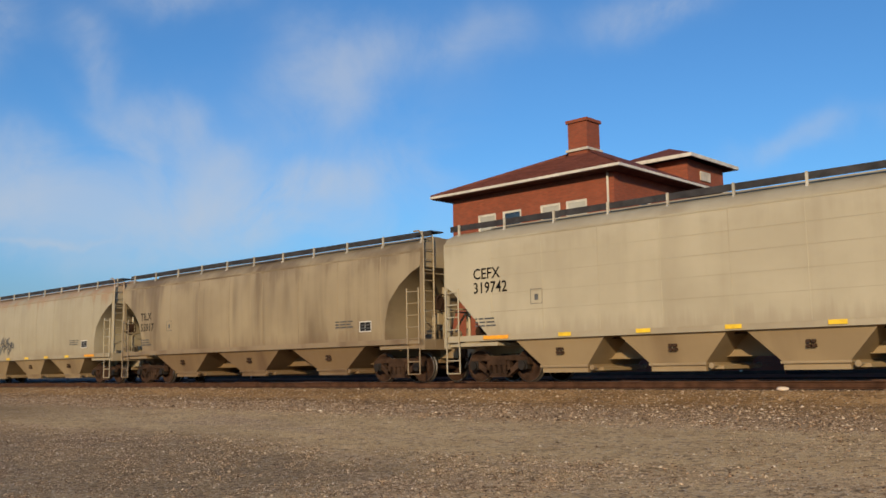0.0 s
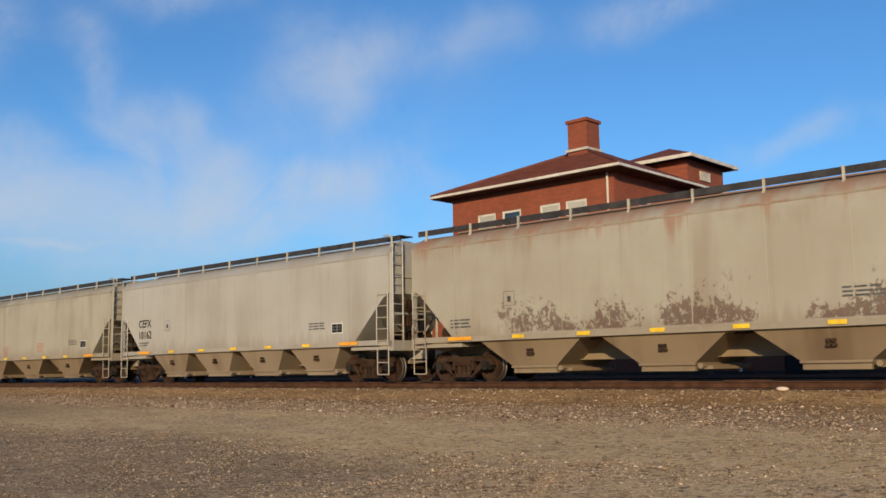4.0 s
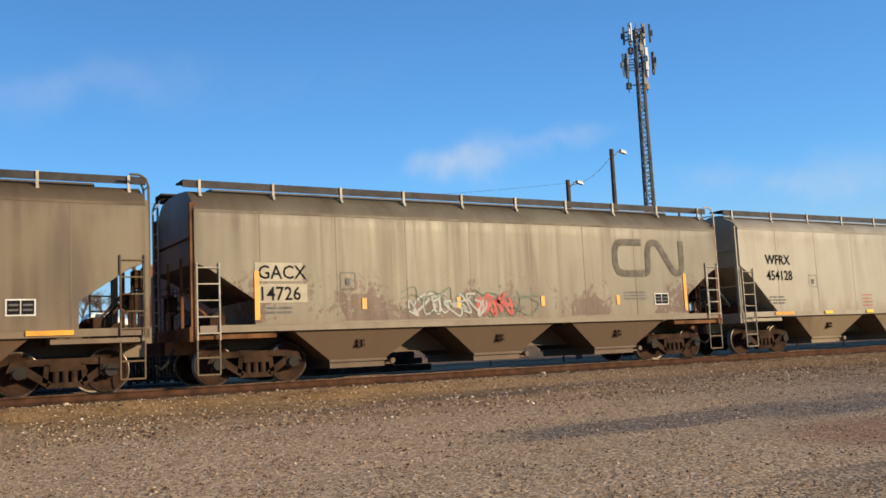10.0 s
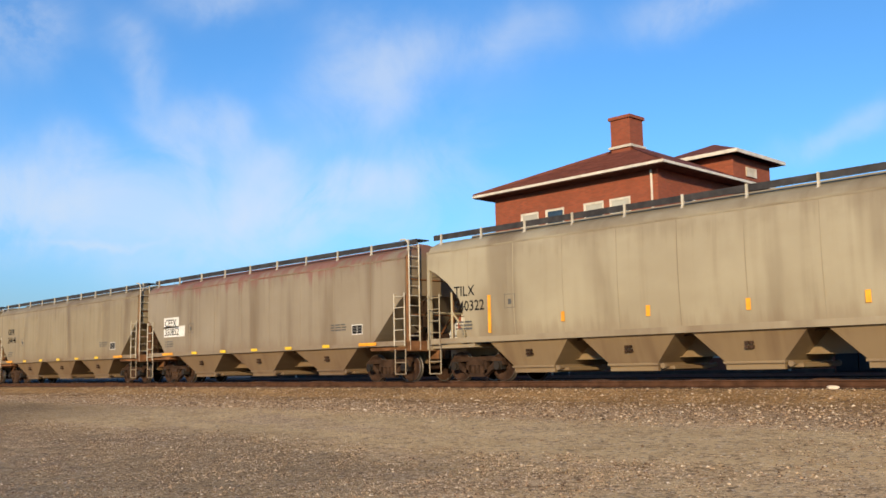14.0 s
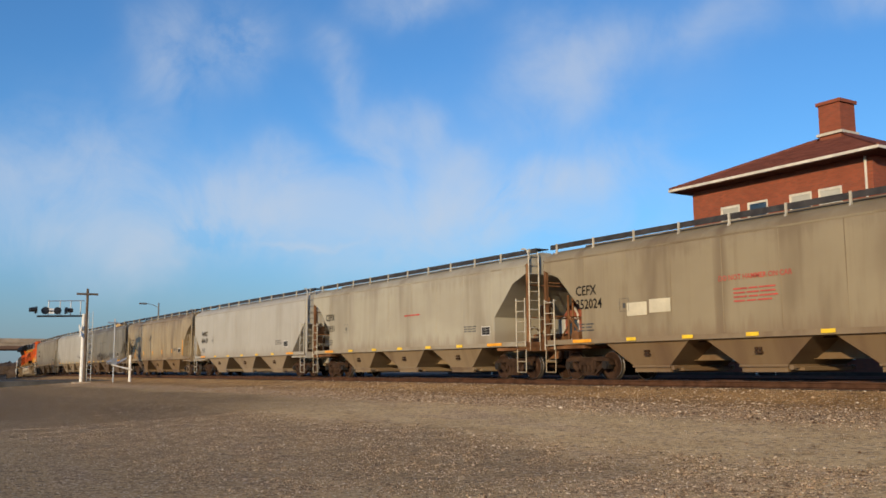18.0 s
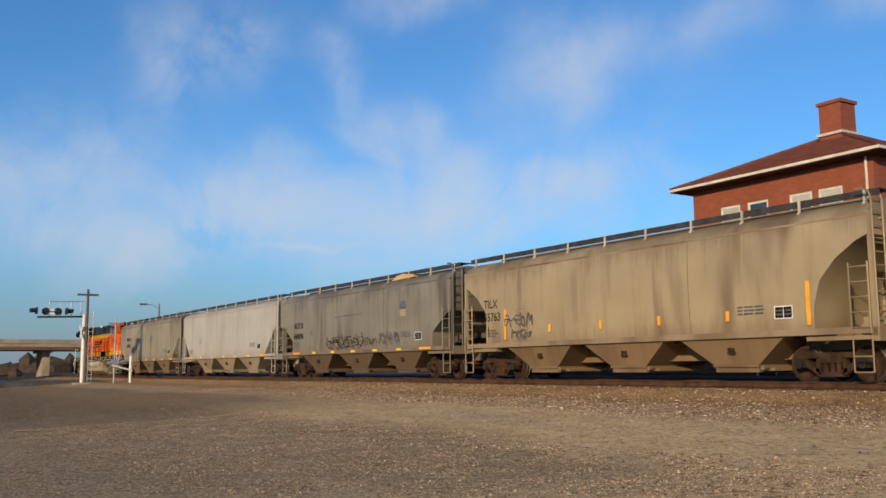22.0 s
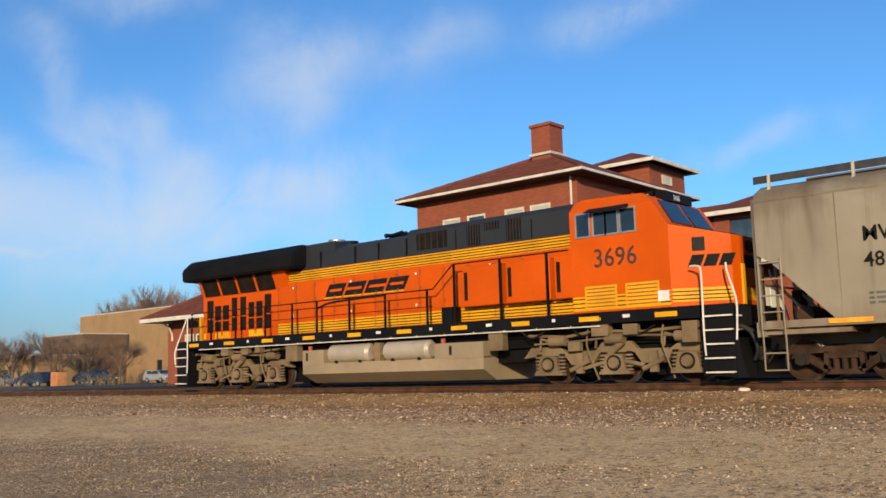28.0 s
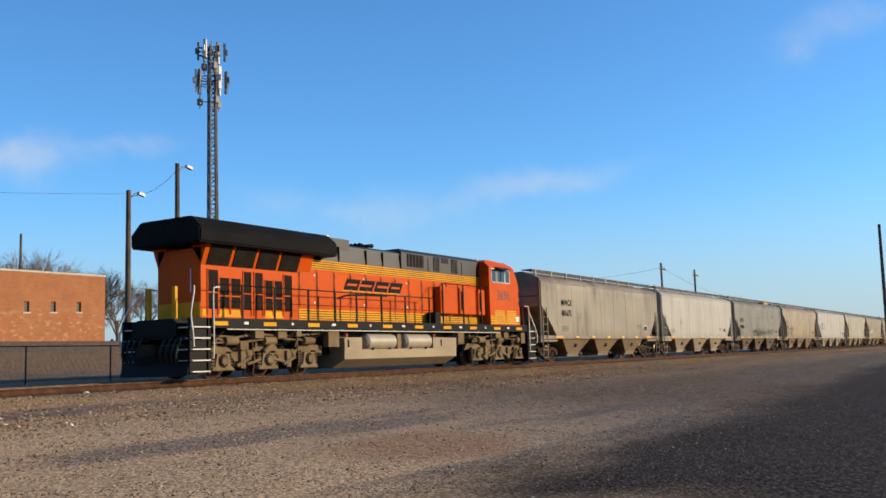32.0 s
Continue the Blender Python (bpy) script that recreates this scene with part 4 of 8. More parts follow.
def block_building(name, label, x0, x1, y0, y1, z0, z1, mat, holes, sides=(), cap=True, roof_mat=None):
    """A flat-roofed block: walls with thickness and openings, coping, roof."""
    b = thing(name, label, "building")
    bm = B()
    wall_panel(bm, x0, x1, z0 - 0.6, z1, y0, y0 + 0.35, [h[:4] for h in holes])
    part("front_wall", bm, mat, b)
    bm = B()
    box(bm, x1 - 0.35, x1, y0 + 0.35, y1, z0 - 0.6, z1), box(bm, x0, x1, y1, y1 + 0.35, z0 - 0.6, z1)
    part("back_wall", bm, mat, b)
    bm = B()
    cuts = sorted(sides)
    y = y0 + 0.35
    for c in cuts:
        box(bm, x0, x0 + 0.35, y, c[0], z0 - 0.6, z1)
        box(bm, x0, x0 + 0.35, c[0], c[1], z0 - 0.6, c[2]), box(bm, x0, x0 + 0.35, c[0], c[1], c[3], z1)
        y = c[1]
    box(bm, x0, x0 + 0.35, y, y1, z0 - 0.6, z1)
    part("side_wall", bm, mat, b)
    for c in cuts:
        bm = B()
        box(bm, x0 + 0.15, x0 + 0.2, c[0], c[1], c[2], c[3])
        part("window", bm, M["blind"] if c[2] > z0 + 0.5 else M["door_dark"], b)
    bm = B()
    box(bm, x0 + 0.3, x1 - 0.3, y0 + 0.3, y1, z1 - 0.35, z1 - 0.2)
    part("roof", bm, roof_mat or M["asphalt"], b)
    if cap:
        bm = B()
        fascia(bm, x0 - 0.06, x1 + 0.06, y0 - 0.06, y1 + 0.41, z1, z1 + 0.14, 0.5)
        part("coping", bm, M["stone"], b, "pale coping along the parapet")
    for h in holes:
        bm = B()
        box(bm, h[0], h[1], y0 + 0.14, y0 + 0.2, h[2], h[3])
        part("window" if h[2] > z0 + 0.3 else "door", bm, h[4], b)
        bm = B()
        box(bm, h[0] - 0.1, h[1] + 0.1, y0 - 0.05, y0 + 0.12, h[2] - 0.1, h[2])
        part("window_sill", bm, M["stone"], b)
    return b


block_building("brick_warehouse", "dark red brick warehouse with a pale parapet coping", 19.8, 27.7, 60, 84, 2.55, 8.0, M["brick_red"],
               [(22.9, 24.8, 3.0, 4.8, M["blind"])], sides=[(64, 65, 5.2, 6.6), (68, 69.6, 2.6, 4.6), (72, 73, 5.2, 6.6), (77, 78, 4.0, 5.0), (80, 81, 5.2, 6.6)])
block_building("grey_shed", "grey sheet metal shed with a roll-up door", 33.0, 46.0, 80, 92, 2.8, 8.9, M["metal_wall"],
               [(43.4, 47.0 - 1.4, 2.8, 6.4, simple("shutter_grey", (0.30, 0.33, 0.38), 0.5, 0.2, 0.1, 1))], roof_mat=M["metal_wall"])
block_building("brick_garage", "weathered orange brick garage with three small windows", 34.6, 47.2, 60, 74, 2.5, 7.4, M["brick_orange"],
               [(40.35, 40.75, 4.55, 5.3, M["door_dark"]), (42.5, 42.9, 4.6, 5.35, M["door_dark"]), (44.65, 45.05, 4.65, 5.4, M["door_dark"]), (36.4, 38.4, 2.6, 5.6, M["blind"])])
bm = B()
prism(bm, [(33.5, 9.0), (46, 9.0), (39, 10.6)], "y", 86, 92)
tagged(part("shed_gable", bm, M["roof"]), "rusty gabled roof behind the grey shed", "roof")


def build_tower():
    t = thing("cell_tower", "tall galvanised lattice cell tower with two antenna arrays", "tower")
    cx, cy, z0, top = 54.5, 56.0, 2.3, 27.0
    R = lambda z: 0.56 - 0.2 * (z - z0) / (top - z0)
    ang = [radians(90 + 120 * i) for i in range(3)]
    for a in ang:
        bm = B()
        tube(bm, (cx + R(z0) * math.cos(a), cy + R(z0) * math.sin(a), z0 - 0.3), (cx + R(top) * math.cos(a), cy + R(top) * math.sin(a), top), 0.1, 8, 0.07)
        part("tower_leg", bm, M["tower_steel"], t)
    bm = B()
    z, k = z0, 0
    while z < top - 0.6:
        z2 = z + 0.75
        for i in range(3):
            a, b = ang[i], ang[(i + 1) % 3]
            p, q = (cx + R(z) * math.cos(a), cy + R(z) * math.sin(a), z), (cx + R(z2) * math.cos(b), cy + R(z2) * math.sin(b), z2)
            if k % 2:
                p, q = (cx + R(z2) * math.cos(a), cy + R(z2) * math.sin(a), z2), (cx + R(z) * math.cos(b), cy + R(z) * math.sin(b), z)
            tube(bm, p, q, 0.045, 5)
            tube(bm, (cx + R(z) * math.cos(a), cy + R(z) * math.sin(a), z), (cx + R(z) * math.cos(b), cy + R(z) * math.sin(b), z), 0.035, 5)
        z, k = z2, k + 1
    part("lattice_brace", bm, M["tower_steel"], t)
    bm = B()
    pipe(bm, [(cx + 0.1, cy - 0.35, z0), (cx + 0.1, cy - 0.3, top - 0.5)], 0.09, 6)
    part("cable_run", bm, M["wire"], t)
    for z, r, n, h in ((23.9, 1.25, 9, 1.9), (26.4, 1.05, 6, 1.5)):
        bm = B()
        for i in range(3):
            a, b = radians(30 + 120 * i), radians(150 + 120 * i)
            for dz in (-0.35, 0.35):
                tube(bm, (cx + r * math.cos(a), cy + r * math.sin(a), z + dz), (cx + r * math.cos(b), cy + r * math.sin(b), z + dz), 0.04, 6)
            tube(bm, (cx, cy, z), (cx + r * math.cos(a), cy + r * math.sin(a), z), 0.05, 6)
        ring = part("antenna_mount", bm, M["tower_steel"], t)
        for i in range(n):
            a = 2 * math.pi * i / n + 0.3
            x, y = cx + r * 1.02 * math.cos(a), cy + r * 1.02 * math.sin(a)
            hh = h * (0.75 if i % 3 == 1 else 1)
            bm = B()
            box(bm, -0.13, 0.13, -0.09, 0.09, -hh / 2, hh / 2)
            box(bm, -0.05, 0.05, -0.25, -0.09, -0.25, 0.25)
            bm.transform(pose(x, y, z + 0.1, 0, 0, math.degrees(a) + 90))
            part("antenna_panel", bm, M["antenna"] if i % 3 == 0 else M["tower_steel"], ring)
    for z, r in ((22.2, 0.95), (25.2, 0.6)):
        bm = B()
        for k in range(3):
            a = radians(10 + 120 * k)
            x, y = cx + r * math.cos(a), cy + r * math.sin(a)
            tube(bm, (cx, cy, z), (x, y, z), 0.045, 5), tube(bm, (x, y, z - 0.6), (x, y, z + 0.6), 0.04, 6)
            box(bm, x - 0.18, x + 0.18, y - 0.14, y + 0.14, z - 0.3, z + 0.25)
        part("radio_unit", bm, M["tower_steel"], t)
    bm = B()
    tube(bm, (cx, cy, top - 0.4), (cx, cy, top + 0.5), 0.05, 6)
    part("mast_tip", bm, M["tower_steel"], t)


build_tower()


def utility_pole(x, y, top, label, arm=True, lamp=False, lean=0.0, r=0.15):
    z0 = ground_z(x, y)
    p = thing("utility_pole", label, "utility pole", "wooden utility poles")
    bm = B()
    tube(bm, (x, y, z0 - 0.4), (x + lean, y, top), r, 10, r * 0.7)
    part("pole", bm, M["pole_wood"], p, smooth=True)
    if arm:
        bm = B()
        box(bm, x + lean - 0.9, x + lean + 0.9, y - 0.2, y - 0.1, top - 0.75, top - 0.6)
        part("crossarm", bm, M["pole_wood"], p)
        for dx in (-0.8, 0, 0.8):
            bm = B()
            tube(bm, (x + lean + dx, y - 0.15, top - 0.6), (x + lean + dx, y - 0.15, top - 0.42), 0.045, 6)
            part("insulator", bm, M["galv"], p)
    if lamp:
        bm = B()
        pipe(bm, [(x + lean, y, top - 0.45), (x + lean + 0.25, y - 0.15, top - 0.12), (x + lean + 0.4, y - 0.2, top - 0.1)], 0.03, 6)
        part("lamp_arm", bm, M["galv"], p)
        bm = B()
        prism(bm, [(x + lean + 0.35, top - 0.16), (x + lean + 0.7, top - 0.24), (x + lean + 0.68, top - 0.1), (x + lean + 0.38, top - 0.03)], "y", y - 0.3, y - 0.12)
        part("lamp_head", bm, M["antenna"], p)
    return p


utility_pole(30.2, 33.3, 9.9, "wooden utility pole with a street lamp arm", False, True, 0.0)
utility_pole(27.8, 33.8, 8.35, "wooden utility pole with a street lamp arm", False, True, 0.0)
utility_pole(52, 78, 13.0, "slim bare wooden pole behind the garage", False)
utility_pole(62, 60, 12.6, "slim wooden pole behind the tracks", False)
utility_pole(98.0, 33.0, 9.8, "wooden utility pole with crossarm", True)
utility_pole(110.0, 33.0, 9.8, "wooden utility pole with crossarm", True, False)
utility_pole(118.0, 60.0, 11.8, "wooden utility pole with crossarm", True, False)
utility_pole(100.0, 11.5, 12.1, "tall wooden utility pole beside the lot", False, False, 0.8, 0.2)


def wires(pts_list, label):
    w = thing("overhead_wire", label, "wire", "overhead wires")
    for pts in pts_list:
        a, b = Vector(pts[0]), Vector(pts[1])
        sag = pts[2]
        bm = B()
        run = []
        for i in range(13):
            s = i / 12
            q = a.lerp(b, s)
            q.z -= sag * 4 * s * (1 - s)
            run.append(q)
        pipe(bm, run, pts[3] if len(pts) > 3 else 0.014, 4)
        part("wire", bm, M["wire"], w)


wires([((30.2, 33.3, 9.6), (27.8, 33.8, 8.1), 0.35), ((27.8, 33.8, 8.2), (2, 42, 7.6), 0.5, 0.007), ((98, 33, 9.3), (118, 60, 11.3), 0.8), ((98, 33, 9.3), (180, 45, 10), 1.0),
       ((118, 60, 11.2), (260, 70, 13), 1.6), ((118, 60, 10.8), (260, 70, 12.4), 1.6)], "thin black overhead wires between wooden poles")


def build_pile():
    p = thing("tie_pile", "low pile of dark old ties and scrap behind the rails", "scrap pile")
    rng = random.Random(3)
    for i in range(26):
        bm = B()
        box(bm, -1.2, 1.2, -0.12, 0.12, 0, 0.2)
        x = rng.uniform(9.5, 14.5)
        part("old_tie", bm, M["tie"], p, at=pose(x, rng.uniform(25.8, 27.2), 0.0 + 0.2 * (i % 3), 0, 0, rng.uniform(-14, 14)))


build_pile()

# ---- left-hand background ----
block_building("tan_brick_building", "tan brick two-storey building at the parking lot", -141, -100, 75, 95, 0.2, 10.6, M["brick_tan"], [(-128, -126.4, 4.6, 7.2, M["door_dark"]), (-119, -117.6, 0.6, 3.2, M["door_dark"]), (-112, -110.4, 5.4, 7.2, M["glass"])])
block_building("low_tan_house", "low tan building among bare trees", -150, -128, 62, 74, 0, 4.2, M["brick_tan"], [(-146, -144, 1, 2.4, M["glass"]), (-139, -137, 1, 2.4, M["glass"])])
block_building("dark_brick_house", "dark brown brick house behind bare trees", -139, -127, 68, 80, 0.2, 7.2, brick_material("brown_brick", (0.15, 0.085, 0.05), (0.11, 0.06, 0.035), (0.14, 0.1, 0.07)), [(-136, -134.6, 3.4, 4.8, M["glass"]), (-131, -129.6, 3.4, 4.8, M["glass"])])
far = block_building("far_house", "small cream house with a pale gabled roof on the bank", 13.2, 18.3, 112, 120, 5.5, 7.6, simple("cream_siding", (0.42, 0.31, 0.19), 0.7, 0, 0.1, 1), [(14.2, 15.2, 6.1, 7.0, M["glass"]), (16.3, 17.3, 5.6, 7.2, M["door_dark"])], cap=False)
bm = B()
prism(bm, [(12.6, 7.55), (18.9, 7.55), (15.75, 9.2)], "y", 111.5, 120.6)
part("gable_roof", bm, simple("pale_roof", (0.5, 0.44, 0.38), 0.8, 0, 0.12, 1), far, "pale gabled roof")
bm = B()
box(bm, 20.0, 20.7, 81.5, 82.3, 8.0, 9.3)
ch = part("chimney", bm, M["brick_red"], bpy.data.objects["brick_warehouse"])
bm = B()
box(bm, 19.93, 20.77, 81.43, 82.37, 9.3, 9.45)
part("chimney_cap", bm, M["stone"], ch)
bm = B()
prism(bm, [(-140, 25.9), (-53, 25.9), (-53, 49), (-140, 62)], "z", -0.06, 0.02)
tagged(part("parking_lot", bm, M["asphalt"]), "grey asphalt parking lot beside the station", "parking lot", kind="structure")
bm = B()
prism(bm, [(-89, -120), (-79.5, -120), (-79.5, 25.8), (-89, 25.8)], "z", -1.2, -0.36)
tagged(part("road", bm, M["asphalt"]), "asphalt road that crosses the railway", "road", kind="structure")


def build_car(x, y, turn, paint, label):
    c = thing("parked_car", label, "car", "parked cars", at=pose(x, y, 0.02, 0, 0, turn))
    bm = B()
    side = [(-2.2, 0.35), (2.2, 0.35), (2.25, 0.7), (2.1, 0.95), (1.2, 1.05), (0.55, 1.55), (-1.5, 1.6), (-2.15, 1.05), (-2.25, 0.7)]
    prism(bm, side, "y", -0.88, 0.88)
    bmesh.ops.bevel(bm, geom=bm.edges[:], offset=0.07, segments=2, affect="EDGES")
    part("body", bm, paint, c, smooth=True)
    for s in (-0.885, 0.885):
        for a, b in (((-1.4, 1.08), (-0.5, 1.5)), ((-0.4, 1.08), (0.75, 1.5))):
            bm = B()
            prism(bm, [(a[0], a[1]), (b[0] + 0.2, a[1]), (b[0] - 0.1, b[1]), (a[0] + 0.1, b[1])], "y", s - 0.008, s + 0.008)
            part("side_window", bm, M["glass"], c)
    bm = B()
    prism(bm, [(1.22, 1.06), (0.6, 1.52), (0.57, 1.5), (1.19, 1.04)], "y", -0.72, 0.72)
    part("windscreen", bm, M["glass"], c)
    for wx in (-1.35, 1.35):
        for s in (-0.8, 0.8):
            bm = B()
            disc_wheel(bm, wx, s - 0.11, s + 0.11, 0.33, [(0.2, 0), (0.31, 0.04), (0.34, 0.2), (0.34, 0.8), (0.31, 0.96), (0.2, 1)], 18)
            w = part("wheel", bm, M["hose"], c, smooth=True)
            bm = B()
            disc_wheel(bm, wx, s - 0.12, s + 0.12, 0.33, [(0.08, 0), (0.2, 0.02), (0.2, 0.98), (0.08, 1)], 14)
            part("rim", bm, M["galv"], w)
    for s in (-0.6, 0.6):
        bm = B()
        box(bm, 2.2, 2.27, s - 0.2, s + 0.2, 0.68, 0.84)
        part("headlight", bm, M["decal_white"], c)


navy = simple("car_navy", (0.03, 0.045, 0.08), 0.25, 0.3, 0.1, 1)
build_car(-105, 50.5, 200, navy, "dark blue hatchback parked on the lot")
build_car(-96, 52.5, 185, navy, "dark blue car parked on the lot")
build_car(-113, 63, 15, simple("car_black", (0.02, 0.02, 0.024), 0.25, 0.2, 0.1, 1), "black car parked by the tan building")
build_car(-104, 66, 5, simple("car_silver", (0.5, 0.5, 0.48), 0.3, 0.5, 0.1, 1), "silver car parked by the tan building")
build_car(-121, 66, 80, simple("car_maroon", (0.06, 0.03, 0.03), 0.3, 0.2, 0.1, 1), "dark maroon van parked on the lot")
build_car(-126, 56, 10, simple("car_grey", (0.3, 0.3, 0.3), 0.3, 0.4, 0.1, 1), "grey car parked on the far lot")
build_car(20.4, 101, 10, simple("car_white", (0.7, 0.7, 0.7), 0.3, 0, 0.1, 1), "white pickup parked on the far bank")
build_car(10.7, 96, 0, simple("car_red", (0.5, 0.03, 0.02), 0.3, 0, 0.1, 1), "red car parked on the far bank")
for o in bpy.data.objects:
    if o.get("category") == "car" and o.location.x > 0:
        o.location.z = ground_z(o.location.x, o.location.y) + 0.02
cab = thing("utility_cabinet", "rust-orange metal cabinet on the parking lot", "cabinet", at=pose(-97, 49.3, 0.02))
bm = B()
box(bm, -0.75, 0.75, -0.5, 0.5, 0, 1.5)
part("body", bm, simple("cabinet_orange", (0.55, 0.22, 0.08), 0.6, 0, 0.2, 2), cab)
bm = B()
box(bm, -0.8, 0.8, -0.55, 0.55, 1.5, 1.58)
part("lid", bm, M["steel_rust"], cab)


def branchy(rng, height, spread, levels, trunk_r):
    """Trunk and limbs, then twigs: two meshes."""
    wood, twigs = B(), B()

    def grow(p, d, length, r, level):
        q = p + d * length
        target = wood if level < 2 else twigs
        tube(target, p, q, r, 6 if level < 2 else 3, r * 0.6)
        if level >= levels:
            return
        for i in range(rng.choice((4, 5)) if level else 5):
            side = d.orthogonal().normalized()
            side.rotate(Matrix.Rotation(rng.uniform(0, 6.28), 3, d))
            nd = (d + side * rng.uniform(0.35, 0.95) * spread + Vector((0, 0, 0.15))).normalized()
            grow(p.lerp(q, rng.uniform(0.5, 1.0)), nd, length * rng.uniform(0.55, 0.85), r * 0.5, level + 1)
    grow(Vector((0, 0, -0.2)), Vector((rng.uniform(-0.05, 0.05), 0, 1)).normalized(), height * 0.34, trunk_r, 0)
    return wood, twigs


def tree_kinds():
    rng = random.Random(11)
    kinds = []
    for i in range(3):
        w, t = branchy(rng, 9.0, 0.9, 5, 0.2)
        kinds.append((mesh_of("trunk", w, M["bark"], True), mesh_of("crown", t, M["twig"])))
    w, t = branchy(rng, 9.5, 0.62, 5, 0.36)
    kinds.append((mesh_of("trunk", w, M["bark"], True), mesh_of("crown", t, M["twig"])))
    return kinds


TREES = tree_kinds()
rng = random.Random(21)


def bare_tree(x, y, size, k):
    z = ground_z(x, y)
    t = thing("bare_tree", "leafless winter tree with fine brown twigs", "tree", "bare trees", at=pose(x, y, z, 0, 0, rng.uniform(0, 360)))
    t.scale = (size, size, size)
    part("trunk", TREES[k][0], None, t)
    part("crown", TREES[k][1], None, t)


for i, (x, y, s) in enumerate([(-132, 60, 1.0), (-127, 58, 0.95), (-122, 61, 1.0), (-118, 60, 0.95), (-114, 62, 0.9), (-137, 58, 1.0), (-142, 62, 1.1), (-110, 64, 0.85),
                               (-152, 86, 1.65), (-144, 88, 1.8), (-136, 86, 1.7), (-147, 94, 1.75), (-130, 84, 1.6), (-122, 86, 1.6), (-176, 112, 1.9), (-165, 118, 2.1), (-150, 114, 2.2), (-140, 116, 2.4), (-118, 108, 1.9),
                               (44, 96, 0.8), (47.5, 90, 0.95), (52, 95, 1.2), (57, 95, 1.35), (61, 95, 1.5), (65, 95, 1.75), (68.5, 97, 1.55), (73, 95, 1.4), (79, 98, 1.35), (85, 100, 1.3),
                               (20.5, 132, 0.75), (23.5, 130, 0.8), (27, 134, 0.75), (31, 136, 0.7), (18, 138, 0.7), (35, 140, 0.8), (92, 120, 0.9),
                               (-128, 6, 0.75), (-135, 4, 0.8), (-124, 3, 0.7)]):
    bare_tree(x, y, s, 3 if s > 1.3 and x < 0 else i % 3)


def brush(name, label, spots, mat, count, size, seed):
    """Tangled dry stems in clumps."""
    r = random.Random(seed)
    bm = B()
    for x, y, w, h in spots:
        for i in range(count):
            a, b = x + r.gauss(0, w), y + r.gauss(0, w * 0.7)
            z = ground_z(a, b)
            hh = h * r.uniform(0.3, 1.0) * max(0.2, 1 - ((a - x) / (2.6 * w)) ** 2)
            lean = (r.uniform(-0.5, 0.5), r.uniform(-0.5, 0.5))
            tube(bm, (a, b, z - 0.1), (a + lean[0] * hh, b + lean[1] * hh, z + hh), size, 3, size * 0.3)
            for k in range(3):
                s = r.uniform(0.3, 0.9)
                p = (a + lean[0] * hh * s, b + lean[1] * hh * s, z + hh * s)
                tube(bm, p, (p[0] + r.uniform(-0.8, 0.8), p[1] + r.uniform(-0.8, 0.8), p[2] + r.uniform(0.1, 0.9)), size * 0.5, 3, size * 0.2)
    tagged(part(name, bm, mat), label, "brush", kind="stuff")


brush("dry_brush", "dense brown leafless brush beside the road", [(-112, 6, 3.0, 8.0), (-118, 3.5, 3.5, 9.5), (-126, 2, 4, 9), (-116, 8.0, 2, 6), (-150, 9, 4, 4)], M["brush"], 1000, 0.032, 4)
brush("roadside_weeds", "low dry weeds along the far fence", [(-97 + 6 * i, 30 + (i % 3) * 9, 2.0, 1.4) for i in range(4)], M["grass"], 60, 0.02, 6)


def build_overpass():
    o = thing("concrete_overpass", "concrete road overpass that spans the railway", "bridge")
    bm = B()
    box(bm, -184, -172, -140, 260, 4.6, 5.15)
    part("deck", bm, M["concrete"], o)
    for x in (-172.2, -184.0):
        bm = B()
        box(bm, x, x + 0.3, -140, 260, 5.15, 5.85)
        part("parapet", bm, M["concrete"], o)
    bm = B()
    for x in (-171.95, -175.5, -179, -183.5):
        box(bm, x - 0.2, x + 0.2, -140, 260, 4.02, 4.6)
    part("girder", bm, simple("girder_brown", (0.14, 0.085, 0.06), 0.8, 0, 0.2, 0.5), o)
    for y in (-20.6, -8.1, 4.4, 16.9, 29.4, 41.9):
        bm = B()
        box(bm, -180, -174, y - 0.6, y + 0.6, -3.2, 3.6)
        box(bm, -182.5, -173, y - 0.85, y + 0.85, 3.6, 4.02)
        part("pier", bm, M["concrete"], o)


build_overpass()


